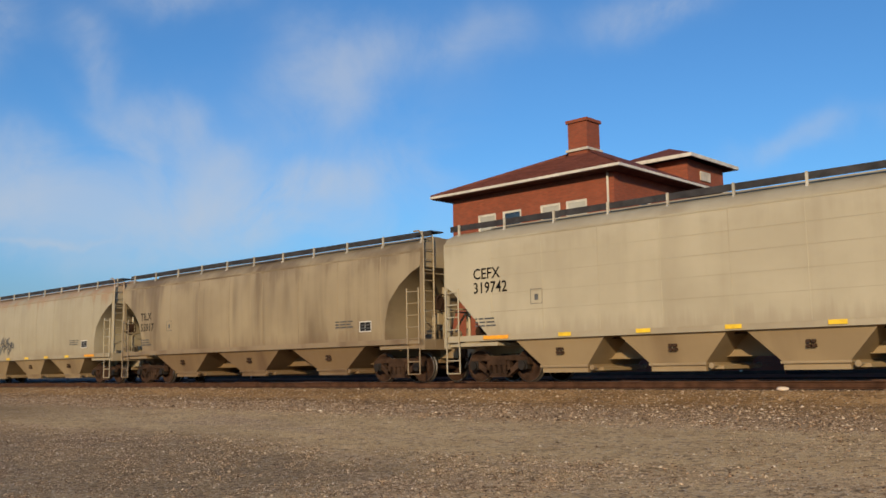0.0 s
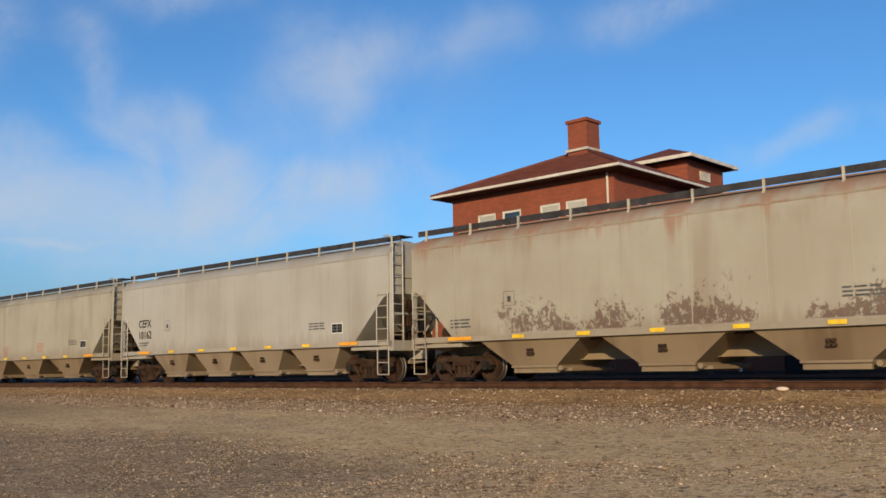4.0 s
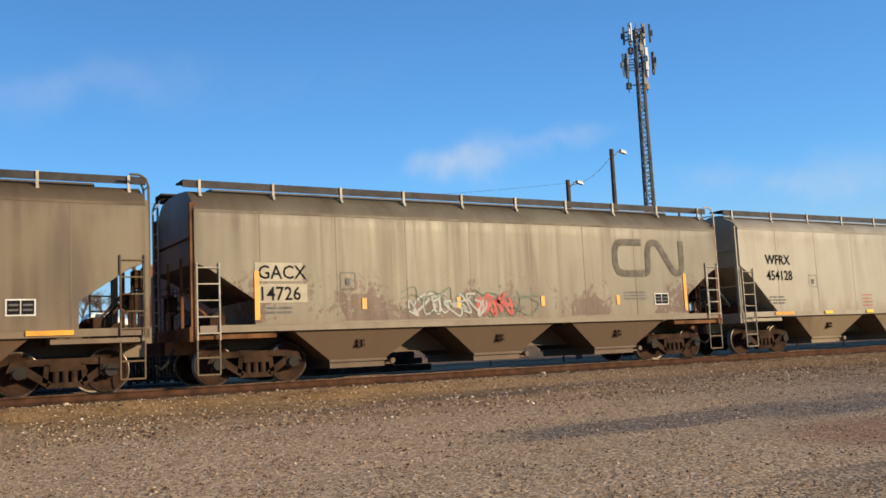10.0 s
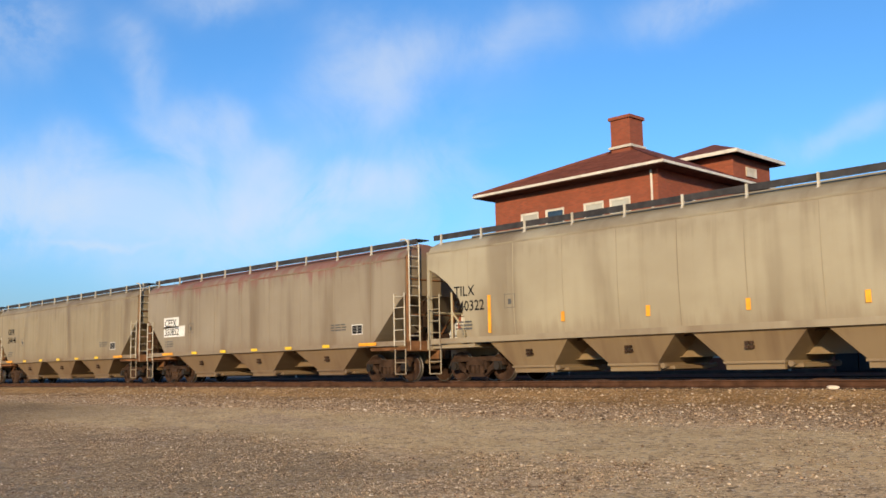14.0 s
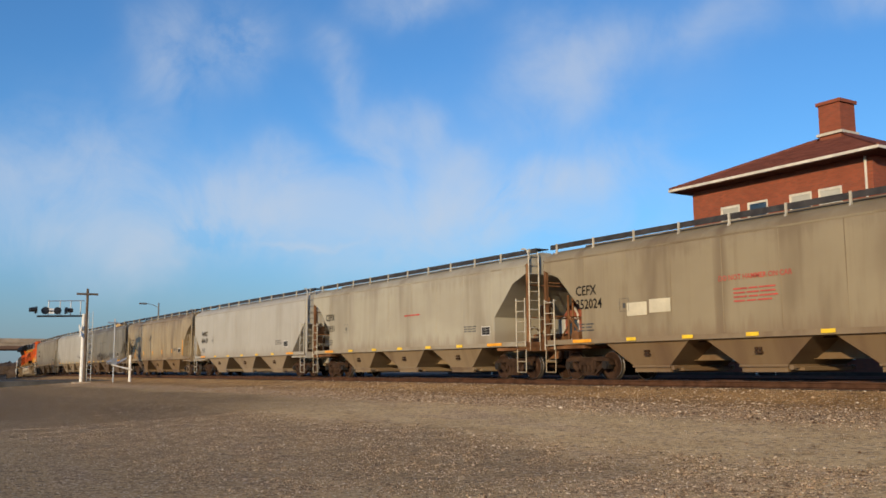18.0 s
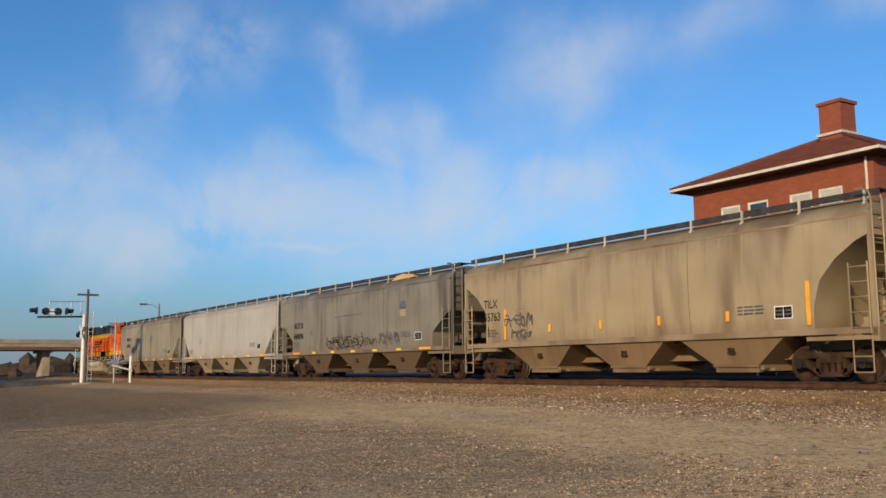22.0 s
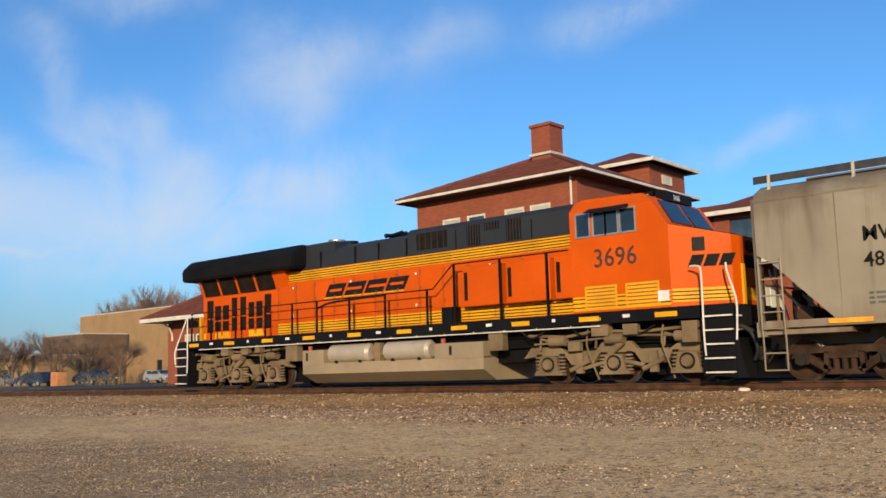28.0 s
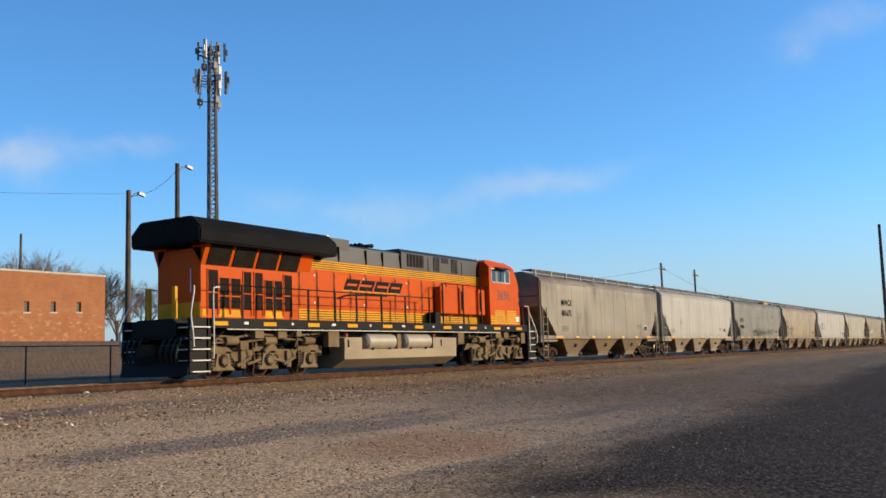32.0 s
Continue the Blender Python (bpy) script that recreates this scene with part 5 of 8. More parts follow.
def build_crossing():
    c = thing("crossing_signal", "cantilever railway crossing signal with dark round lights", "crossing signal", at=pose(-74, 15.06, ground_z(-74, 15)))
    bm = B()
    tube(bm, (0, 0, -0.2), (0, 0, 5.2), 0.15, 10, 0.13)
    part("mast", bm, M["decal_white"], c, "pale painted lower mast", smooth=True)
    bm = B()
    tube(bm, (0.25, 0.16, -0.2), (0.25, 0.16, 7.1), 0.12, 10, 0.09)
    part("pole", bm, M["pole_wood"], c, "dark wooden pole", smooth=True)
    bm = B()
    box(bm, 0.13, 0.37, -0.6, 0.92, 6.62, 6.76)
    part("crossarm", bm, M["pole_wood"], c)
    bm = B()
    tube(bm, (0, 0, 5.05), (0, -3.3, 4.95), 0.07, 6)
    part("cantilever_arm", bm, M["steel_dark"], c)
    bm = B()
    tube(bm, (0, 0, 6.2), (0, -2.6, 6.1), 0.035, 6)
    for y in (-0.25, -0.95, -1.7, -2.5):
        tube(bm, (0, y, 5.0), (0, y, 6.17), 0.04, 6)
    part("arm_railing", bm, M["galv"], c)
    bm = B()
    tube(bm, (0.3, 0.3, 0.2), (0.3, 0.3, 5.4), 0.025, 6), tube(bm, (0.3, 0.6, 0.2), (0.3, 0.6, 5.4), 0.025, 6)
    for i in range(16):
        tube(bm, (0.3, 0.3, 0.4 + i * 0.32), (0.3, 0.6, 0.4 + i * 0.32), 0.02, 5)
    part("ladder", bm, M["galv"], c)
    # round lights in pairs, turned up and down the road
    for y, way in ((-3.35, -1), (-1.3, 1)):
        for k in range(2):
            bm = B()
            yy, x = y, 0.28 * (2 * k - 1)
            tube(bm, (x, yy, 5.42), (x, yy + way * 0.05, 5.42), 0.26, 14)
            tube(bm, (x, yy, 5.44), (x, yy + way * 0.45, 5.44), 0.15, 10)
            part("signal_light", bm, M["black"], c, smooth=True)
    bm = B()
    tube(bm, (0.1, -2.95, 5.35), (0.1, -1.7, 5.35), 0.09, 8)
    for y in (-2.75, -1.9):
        tube(bm, (0.05, y, 5.38), (0.16, y, 5.38), 0.28, 14)
    part("signal_light", bm, M["black"], c, smooth=True)
    bm = B()
    box(bm, 0.13, 0.17, -2.5, -2.15, 5.15, 5.55)
    part("signal_plate", bm, M["decal_white"], c)
    for turn in (48, -48):
        bm = B()
        box(bm, -0.6, 0.6, -0.02, 0.02, -0.11, 0.11)
        bm.transform(pose(0, -0.19 - 0.0005 * turn, 3.9, 0, turn, 0))
        part("crossbuck_board", bm, M["decal_white"], c)
    bm = B()
    box(bm, -0.5, 0.5, -0.6, 0.6, -0.2, 0.12)
    part("footing", bm, M["concrete"], c)
    g = thing("crossing_gate", "white crossing gate mechanism with counterweight", "crossing gate", at=pose(-72.0, 16.9, ground_z(-72, 16.9)))
    for y in (0, 1.2):
        bm = B()
        tube(bm, (0, y, -0.2), (0, y, 2.0 if y else 4.7), 0.1 if y else 0.06, 8)
        part("post", bm, M["decal_white"] if y else M["galv"], g)
    bm = B()
    box(bm, -0.2, 0.2, -0.22, 0.22, 1.3, 1.75)
    tube(bm, (0, -0.1, 1.2), (0, 0.95, 1.75), 0.09, 8), tube(bm, (0, -0.5, 1.45), (0, -0.2, 1.5), 0.14, 10)
    part("mechanism_box", bm, M["galv"], g)
    bm = B()
    tube(bm, (0.2, -0.2, 1.3), (0.2, 1.3, 0.9), 0.06, 6)
    part("counterweight_arm", bm, M["decal_white"], g)
    bm = B()
    box(bm, -0.06, 0.06, -0.5, 0.3, 4.35, 4.45)
    part("cross_arm", bm, M["galv"], g)


build_crossing()
lamp = thing("street_lamp", "dark steel street lamp with a single arm", "street lamp", at=pose(-120, 33.5, 0))
bm = B()
tube(bm, (0, 0, -0.2), (0, 0, 8.9), 0.14, 8, 0.09)
part("pole", bm, M["tower_steel"], lamp)
bm = B()
pipe(bm, [(0, 0, 8.3), (-0.4, -0.8, 8.75), (-0.5, -1.5, 8.8)], 0.035, 6)
part("arm", bm, M["tower_steel"], lamp)
bm = B()
box(bm, -0.7, -0.3, -2.3, -1.4, 8.7, 8.9)
part("lamp_head", bm, M["tower_steel"], lamp)


def far_woods():
    """Low woods along the horizon, too far to tell trees apart."""
    r = random.Random(8)
    bm = B()
    for i in range(1500):
        a = r.uniform(-math.pi, math.pi)
        d = r.uniform(330, 520)
        x, y = d * math.sin(a), d * math.cos(a)
        if abs(y - TRACK_Y) < 14 or abs(x + 200) < 14:
            continue
        h, w = r.uniform(3, 9), r.uniform(3, 7)
        n = 6
        z = ground_z(x, y)
        ring = [bm.verts.new((x + w * math.cos(k) * r.uniform(0.6, 1.1), y + w * math.sin(k) * r.uniform(0.6, 1.1), z + h * r.uniform(0.2, 0.7))) for k in [6.283 * q / n for q in range(n)]]
        foot = [bm.verts.new((v.co.x, v.co.y, z - 0.5)) for v in ring]
        tip = bm.verts.new((x + r.uniform(-1, 1), y, z + h))
        for k in range(n):
            bm.faces.new((ring[k], ring[(k + 1) % n], tip)), bm.faces.new((foot[k], foot[(k + 1) % n], ring[(k + 1) % n], ring[k]))
    tagged(part("far_woods", bm, M["brush"]), "distant bare woods on the horizon", "woods", kind="stuff")


far_woods()

# ---- train: shared pieces ----


def text_mesh(words, size, mat, bold=0.0):
    cu = bpy.data.curves.new("lettering", "FONT")
    cu.body, cu.size, cu.offset, cu.resolution_u = words, size, bold, 2
    ob = new("lettering", cu)
    bpy.context.view_layer.update()
    me = bpy.data.meshes.new_from_object(ob.evaluated_get(bpy.context.evaluated_depsgraph_get()))
    bpy.data.objects.remove(ob)
    me.materials.clear()
    me.materials.append(mat)
    return me


def lettering(parent, words, size, x, y, z, mat, bold=0.008, stretch=1.0, label="", face=0):
    me = text_mesh(words, size, mat, bold)
    ob = part("lettering", me, None, parent, label)
    ob.matrix_basis = pose(x, y, z, 90, 0, face) @ Matrix.Diagonal((stretch, 1, 1, 1))
    return ob


def ribbon(bm, pts, width, y):
    """A flat painted stroke on a side that faces -y."""
    pts = [Vector(p) for p in pts]
    left, right = [], []
    for i, p in enumerate(pts):
        d = pts[min(i + 1, len(pts) - 1)] - pts[max(i - 1, 0)]
        if d.length < 1e-6:
            d = Vector((1, 0))
        n = Vector((-d.y, d.x)).normalized() * width / 2
        left.append(bm.verts.new((p.x + n.x, y, p.y + n.y)))
        right.append(bm.verts.new((p.x - n.x, y, p.y - n.y)))
    for i in range(len(pts) - 1):
        bm.faces.new((left[i], left[i + 1], right[i + 1], right[i]))


def make_wheelset(r, gauge=0.755, width=0.14):
    bm = B()
    for s in (-1, 1):
        y = s * gauge
        disc_wheel(bm, 0, y - s * width / 2, y + s * width / 2, 0, [(0.12, 0.05), (0.14, 0.3), (r * 0.72, 0.45), (r * 0.8, 0.1), (r * 0.97, 0.0), (r + 0.025, 0.02), (r + 0.025, 0.22), (r, 0.3), (r, 0.95), (r * 0.97, 1.0), (r * 0.86, 1.0), (r * 0.8, 0.82), (r * 0.45, 0.6), (0.17, 0.8), (0.14, 1.0)])
    tube(bm, (0, -1.05, 0), (0, 1.05, 0), 0.085, 12)
    me = mesh_of("wheelset", bm, [M["wheel"], M["wheel_rim"]], True)
    for p in me.polygons:
        c = p.center
        rr = math.hypot(c.x, c.z)
        if rr > r * 0.955 and abs(c.y) > gauge - width:
            p.material_index = 1
    return me


def make_truck():
    meshes = {}
    bm = B()
    box(bm, -0.2, 0.2, -0.95, 0.95, 0.42, 0.72)
    box(bm, -0.45, 0.45, -0.4, 0.4, 0.66, 0.8)
    for s in (-1, 1):
        box(bm, s * 0.62 - 0.05, s * 0.62 + 0.05, -0.6, 0.6, 0.3, 0.48)
    meshes["bolster"] = mesh_of("truck", bm, M["steel_dark"])
    bm = B()
    pieces = [[(-1.12, 0.48), (-1.05, 0.68), (-0.7, 0.74), (0.7, 0.74), (1.05, 0.68), (1.12, 0.48), (0.9, 0.56), (0.6, 0.6), (-0.6, 0.6), (-0.9, 0.56)],
              [(-0.98, 0.56), (-0.36, 0.16), (-0.26, 0.26), (-0.74, 0.6)], [(0.98, 0.56), (0.74, 0.6), (0.26, 0.26), (0.36, 0.16)],
              [(-0.38, 0.14), (0.38, 0.14), (0.34, 0.25), (-0.34, 0.25)], [(-0.44, 0.26), (-0.34, 0.24), (-0.3, 0.62), (-0.4, 0.62)], [(0.44, 0.26), (0.4, 0.62), (0.3, 0.62), (0.34, 0.24)]]
    for p in pieces:
        prism(bm, p, "y", -0.08, 0.08)
    for x in (-0.18, 0, 0.18):
        tube(bm, (x, -0.02, 0.24), (x, -0.02, 0.5), 0.07, 10)
    box(bm, -0.3, 0.3, -0.1, 0.06, 0.48, 0.62)
    bmesh.ops.recalc_face_normals(bm, faces=bm.faces[:])
    meshes["frame"] = mesh_of("side_frame", bm, M["steel_rust"])
    bm = B()
    box(bm, -0.15, 0.15, -0.1, 0.1, 0.36, 0.6)
    tube(bm, (0, -0.16, 0.457), (0, 0.1, 0.457), 0.12, 12)
    meshes["bearing"] = mesh_of("axle_box", bm, M["steel_dark"])
    return meshes


WHEELSET = make_wheelset(0.457)
TRUCK = make_truck()
ROLLING = []


def add_truck(car, x):
    t = part("truck", TRUCK["bolster"], None, car, at=pose(x, 0, 0))
    for s in (-1, 1):
        part("side_frame", TRUCK["frame"], None, t, at=pose(0, s * 1.0, 0, 0, 0, 0 if s < 0 else 180))
        for dx in (-0.89, 0.89):
            part("axle_box", TRUCK["bearing"], None, t, at=pose(dx, s * 1.0, 0, 0, 0, 0 if s < 0 else 180))
    for dx in (-0.89, 0.89):
        w = part("wheelset", WHEELSET, None, t, at=pose(dx, 0, 0.457))
        ROLLING.append((w, car, x + dx, dx, 0.457))


def make_end_meshes():
    """Pieces at a car's end, built for the +x end; x is measured inwards from the end sill."""
    e = {}
    bm = B()
    box(bm, -1.9, 0.05, -1.5, 1.5, 1.02, 1.12)
    box(bm, -0.1, 0.1, -1.55, 1.55, 0.98, 1.3)
    box(bm, -2.2, 0.3, -0.3, 0.3, 0.72, 1.02)
    e["platform"] = bm
    bm = B()
    for y in (-0.22, 0.22):
        pipe(bm, [(0, y, 1.0), (0, y, 4.35), (-0.06, y, 4.52), (-0.2, y, 4.6), (-0.4, y, 4.6)], 0.026, 6)
    for i in range(11):
        tube(bm, (0, -0.22, 1.15 + i * 0.32), (0, 0.22, 1.15 + i * 0.32), 0.017, 6)
    for y in (-0.22, 0.22):
        tube(bm, (0, y, 1.6), (-0.12, y, 1.6), 0.02, 5), tube(bm, (0, y, 3.9), (-0.12, y, 3.9), 0.02, 5)
    e["end_ladder"] = bm
    bm = B()
    for s in (-0.25, 0.25):
        tube(bm, (s, 0, 1.05), (s, 0, 2.75), 0.022, 6)
        tube(bm, (s, 0, 2.7), (s, 0.1, 2.7), 0.018, 5)
    for i in range(5):
        tube(bm, (-0.25, 0, 1.2 + i * 0.36), (0.25, 0, 1.2 + i * 0.36), 0.017, 6)
    e["short_ladder"] = bm
    bm = B()
    for y in (-1.5, 1.5):
        box(bm, -0.06, 0.06, y - 0.05, y + 0.05, 1.1, 4.05)
    for y in (-0.55, 0.55):
        tube(bm, (-0.02, y, 1.1), (-0.02, y, 2.9), 0.04, 6)
        tube(bm, (-0.02, y, 2.2), (-1.0, y, 1.12), 0.035, 6)
    tube(bm, (0, -1.5, 2.15), (0, 1.5, 2.15), 0.025, 6)
    tube(bm, (0, -1.5, 3.3), (0, 1.5, 3.3), 0.025, 6)
    e["end_frame"] = bm
    bm = B()
    box(bm, 0.05, 0.34, -0.13, 0.13, 0.75, 1.0)
    prism(bm, [(0.3, -0.18), (0.5, -0.2), (0.56, -0.05), (0.52, 0.14), (0.38, 0.2), (0.3, 0.15)], "z", 0.72, 1.02)
    e["coupler"] = bm
    bm = B()
    pipe(bm, [(0.12, 0.35, 0.85), (0.28, 0.36, 0.55), (0.4, 0.3, 0.42), (0.5, 0.15, 0.5)], 0.03, 6)
    e["air_hose"] = bm
    bm = B()
    for k in range(14):
        a, b = 2 * math.pi * k / 14, 2 * math.pi * (k + 1) / 14
        tube(bm, (0.12, -0.75 + 0.27 * math.cos(a), 2.4 + 0.27 * math.sin(a)), (0.12, -0.75 + 0.27 * math.cos(b), 2.4 + 0.27 * math.sin(b)), 0.02, 5)
    for k in range(3):
        a = 2 * math.pi * k / 3
        tube(bm, (0.1, -0.75, 2.4), (0.12, -0.75 + 0.27 * math.cos(a), 2.4 + 0.27 * math.sin(a)), 0.015, 5)
    box(bm, -0.1, 0.08, -0.95, -0.55, 2.2, 2.6)
    e["brake_wheel"] = bm
    bm = B()
    tube(bm, (-0.75, 0.1, 1.45), (-0.75, 0.9, 1.45), 0.2, 12)
    box(bm, -0.9, -0.5, -0.6, -0.1, 1.12, 1.6)
    tube(bm, (-0.7, -0.1, 1.35), (-0.7, 0.2, 1.4), 0.05, 6)
    tube(bm, (-0.5, -1.1, 1.3), (-0.5, -0.7, 1.3), 0.15, 10)
    pipe(bm, [(-0.3, -1.3, 1.12), (-0.3, -1.25, 1.7), (-0.45, -0.9, 1.85), (-0.6, -0.35, 1.6)], 0.025, 6)
    pipe(bm, [(-0.15, -0.9, 1.12), (-0.15, -0.9, 2.2), (-0.05, -0.8, 2.35)], 0.03, 6)
    for k in range(7):
        tube(bm, (0.06, -0.62 - 0.02 * (k % 2), 2.1 - 0.13 * k), (0.06, -0.62 + 0.02 * (k % 2), 1.97 - 0.13 * k), 0.022, 5)
    box(bm, -0.2, 0.0, -0.8, -0.45, 1.75, 2.1)
    e["brake_cylinder"] = bm
    bm = B()
    tube(bm, (-0.25, 0, 0.25), (0.25, 0, 0.25), 0.02, 6), tube(bm, (-0.25, 0, 0.62), (0.25, 0, 0.62), 0.02, 6)
    tube(bm, (-0.25, 0, 0.25), (-0.25, 0, 1.05), 0.02, 6), tube(bm, (0.25, 0, 0.25), (0.25, 0, 1.05), 0.02, 6)
    e["step"] = bm
    return e


END_BM = make_end_meshes()
END_MESH = {}


def end_mesh(key, mat):
    k = (key, mat.name)
    if k not in END_MESH:
        bm = END_BM[key].copy()
        END_MESH[k] = mesh_of(key, bm, mat)
    return END_MESH[k]


HALF_W = 1.6
CUTS = {
    "tri": [(0, 2.78), (0.3, 2.6), (1.6, 1.3)],
    "high": [(0, 3.7), (0.75, 3.4), (1.9, 2.25), (1.9, 1.3)],
    "cut": [(0, 2.70), (0.3, 2.58), (1.35, 1.88), (1.35, 1.3)],
    "step": [(0, 3.5), (0.4, 3.36), (0.75, 3.25), (1.55, 2.6), (1.55, 1.3)],
    "round": [(0, 3.5), (0.35, 3.35), (0.9, 2.98), (1.35, 2.5), (1.55, 1.9), (1.6, 1.3)],
}


def side_y(style, z):
    """Half width of the body at a height."""
    if style == "round":
        return HALF_W - 0.055 * ((z - 2.75) / 1.4) ** 2
    return HALF_W


def hopper_body(length, style, crease, roof):
    """Lofted shell: sloped end sheets, straight or bulged sides, eave, sloping roof."""
    cut = CUTS[style]
    half = length / 2
    stations = [(-half + a, z) for a, z in cut] + [(half - a, z) for a, z in reversed(cut)]
    mid = []
    n = 8
    x0, x1 = stations[len(cut) - 1][0], stations[len(cut)][0]
    mid = [(x0 + (x1 - x0) * i / n, 1.3) for i in range(1, n)]
    stations = stations[:len(cut)] + mid + stations[len(cut):]
    bm = B()
    rows = []
    for x, zb in stations:
        ring = []
        m = 8
        for i in range(m + 1):
            z = zb + (crease - zb) * i / m
            ring.append((side_y(style, z), z))
        y0 = side_y(style, crease)
        ring += [(y0 - 0.02, crease + 0.05), (y0 - 0.12, crease + 0.2), (1.05, roof - 0.06), (0.45, roof)]
        pts = [(-y, z) for y, z in ring] + [(y, z) for y, z in reversed(ring)]
        rows.append([bm.verts.new((x, y, z)) for y, z in pts])
    for a, b in zip(rows, rows[1:]):
        k = len(a)
        for i in range(k):
            j = (i + 1) % k
            if (a[i].co - b[i].co).length < 1e-5 and (a[j].co - b[j].co).length < 1e-5:
                continue
            bm.faces.new((a[i], a[j], b[j], b[i]))
    bm.faces.new(rows[0]), bm.faces.new(rows[-1][::-1])
    bmesh.ops.remove_doubles(bm, verts=bm.verts[:], dist=1e-4)
    for f in bm.faces:
        if min(v.co.z for v in f.verts) > crease - 0.01:
            f.material_index = 1
    return bm


def hopper_bay(top, bottom, depth):
    """One discharge hopper: a nearly upright outer sheet, steep ends and a flanged outlet."""
    bm = B()
    a = [bm.verts.new(p) for p in ((-top, -1.53, 1.3), (top, -1.53, 1.3), (top, 1.53, 1.3), (-top, 1.53, 1.3))]
    b = [bm.verts.new(p) for p in ((-bottom, -1.22, depth), (bottom, -1.22, depth), (bottom, 1.22, depth), (-bottom, 1.22, depth))]
    for i in range(4):
        bm.faces.new((a[i], a[(i + 1) % 4], b[(i + 1) % 4], b[i]))
    bm.faces.new(a[::-1]), bm.faces.new(b)
    return bm


def outlet_gate(bottom, depth):
    bm = B()
    box(bm, -bottom - 0.05, bottom + 0.05, -1.27, 1.27, depth - 0.03, depth + 0.03)
    box(bm, -bottom - 0.01, bottom + 0.01, -1.2, 1.2, depth - 0.17, depth - 0.03)
    box(bm, bottom + 0.01, bottom + 0.36, -1.0, 1.0, depth - 0.13, depth - 0.05)
    tube(bm, (bottom + 0.2, -1.25, depth - 0.05), (bottom + 0.2, 1.25, depth - 0.05), 0.035, 8)
    for s in (-1, 1):
        tube(bm, (bottom + 0.2, s * 1.2, depth - 0.05), (bottom + 0.2, s * 1.3, depth - 0.05), 0.07, 8)
    return bm


GRIME = (0.12, 0.075, 0.04)


def flowing(pts, n=5):
    """Points along a smooth curve through the given ones."""
    pts = [Vector(p) for p in pts]
    run = []
    for i in range(len(pts) - 1):
        a, b, c, d = pts[max(i - 1, 0)], pts[i], pts[i + 1], pts[min(i + 2, len(pts) - 1)]
        for k in range(n):
            t = k / n
            run.append(0.5 * (2 * b + (c - a) * t + (2 * a - 5 * b + 4 * c - d) * t * t + (3 * b - a - 3 * c + d) * t ** 3))
    return run + [pts[-1]]


def scribble(parent, x0, x1, z0, z1, y, mat, width, loops, seed, label):
    """A loose spray-painted tag: hooked and crossing strokes of uneven height, no lettering."""
    r = random.Random(seed)
    w, h = (x1 - x0) / loops, z1 - z0
    for i in range(loops):
        cx = x0 + w * (i + 0.5) + r.uniform(-0.12, 0.12) * w
        lo, hi = z0 + r.uniform(0, 0.22) * h, z1 - r.uniform(0, 0.3) * h
        kind = r.randrange(4)
        if kind == 0:
            pts = [(cx - 0.5 * w, hi - 0.2 * h), (cx - 0.1 * w, hi), (cx + 0.1 * w, lo + 0.4 * h), (cx - 0.2 * w, lo), (cx - 0.5 * w, lo + 0.25 * h)]
        elif kind == 1:
            pts = [(cx - 0.45 * w, lo), (cx - 0.2 * w, hi), (cx, lo + 0.45 * h), (cx + 0.25 * w, hi - 0.1 * h), (cx + 0.5 * w, lo + 0.05 * h)]
        elif kind == 2:
            pts = [(cx + 0.4 * w, hi - 0.1 * h), (cx - 0.2 * w, hi), (cx - 0.45 * w, lo + 0.45 * h), (cx - 0.1 * w, lo), (cx + 0.45 * w, lo + 0.2 * h), (cx + 0.1 * w, lo + 0.5 * h)]
        else:
            pts = [(cx - 0.3 * w, hi), (cx - 0.35 * w, lo + 0.3 * h), (cx, lo), (cx + 0.35 * w, lo + 0.35 * h), (cx + 0.4 * w, hi - 0.05 * h)]
        tilt, cz, grow = r.uniform(-0.9, 0.9), (lo + hi) / 2, r.uniform(1.1, 1.9)
        pts = [(cx + ((p - cx) * math.cos(tilt) - (q - cz) * math.sin(tilt)) * grow, cz + (p - cx) * math.sin(tilt) + (q - cz) * math.cos(tilt)) for p, q in pts]
        pts = [(min(max(p + r.uniform(-0.08, 0.08) * w, x0), x1), min(max(q + r.uniform(-0.08, 0.08) * h, z0), z1)) for p, q in pts]
        bm = B()
        ribbon(bm, flowing(pts), width * r.uniform(0.7, 1.1), y - 0.0004 * i)
        part("graffiti_stroke", bm, mat, parent, label)
        if r.random() < 0.55:
            bm = B()
            a = lo + r.uniform(0.2, 0.6) * h
            ribbon(bm, flowing([(cx - 0.5 * w, a), (cx + 0.1 * w, a + r.uniform(-0.08, 0.12) * h), (cx + 0.55 * w, a + r.uniform(-0.1, 0.2) * h)], 3), width * 0.8, y - 0.0004 * i - 0.006)
            part("graffiti_stroke", bm, mat, parent, label)


def bars(parent, x, z, rows, y, mat, h=0.05, widths=None, gap=0.09):
    """Small stencilled data that cannot be read, as plain bars."""
    bm = B()
    r = random.Random(int(x * 100) + rows)
    for i in range(rows):
        a = x
        zz = z - i * gap
        for w in (widths or (0.16, 0.22, 0.3)):
            w *= r.uniform(0.8, 1.15)
            bm.faces.new([bm.verts.new(p) for p in ((a, y, zz), (a + w, y, zz), (a + w, y, zz + h), (a, y, zz + h))])
            a += w + 0.05
    tagged(part("stencil", bm, mat, parent), kind="stuff")


def plate(bm, x0, x1, z0, z1, y, t=0.006):
    box(bm, x0, x1, y - t, y, z0, z1)


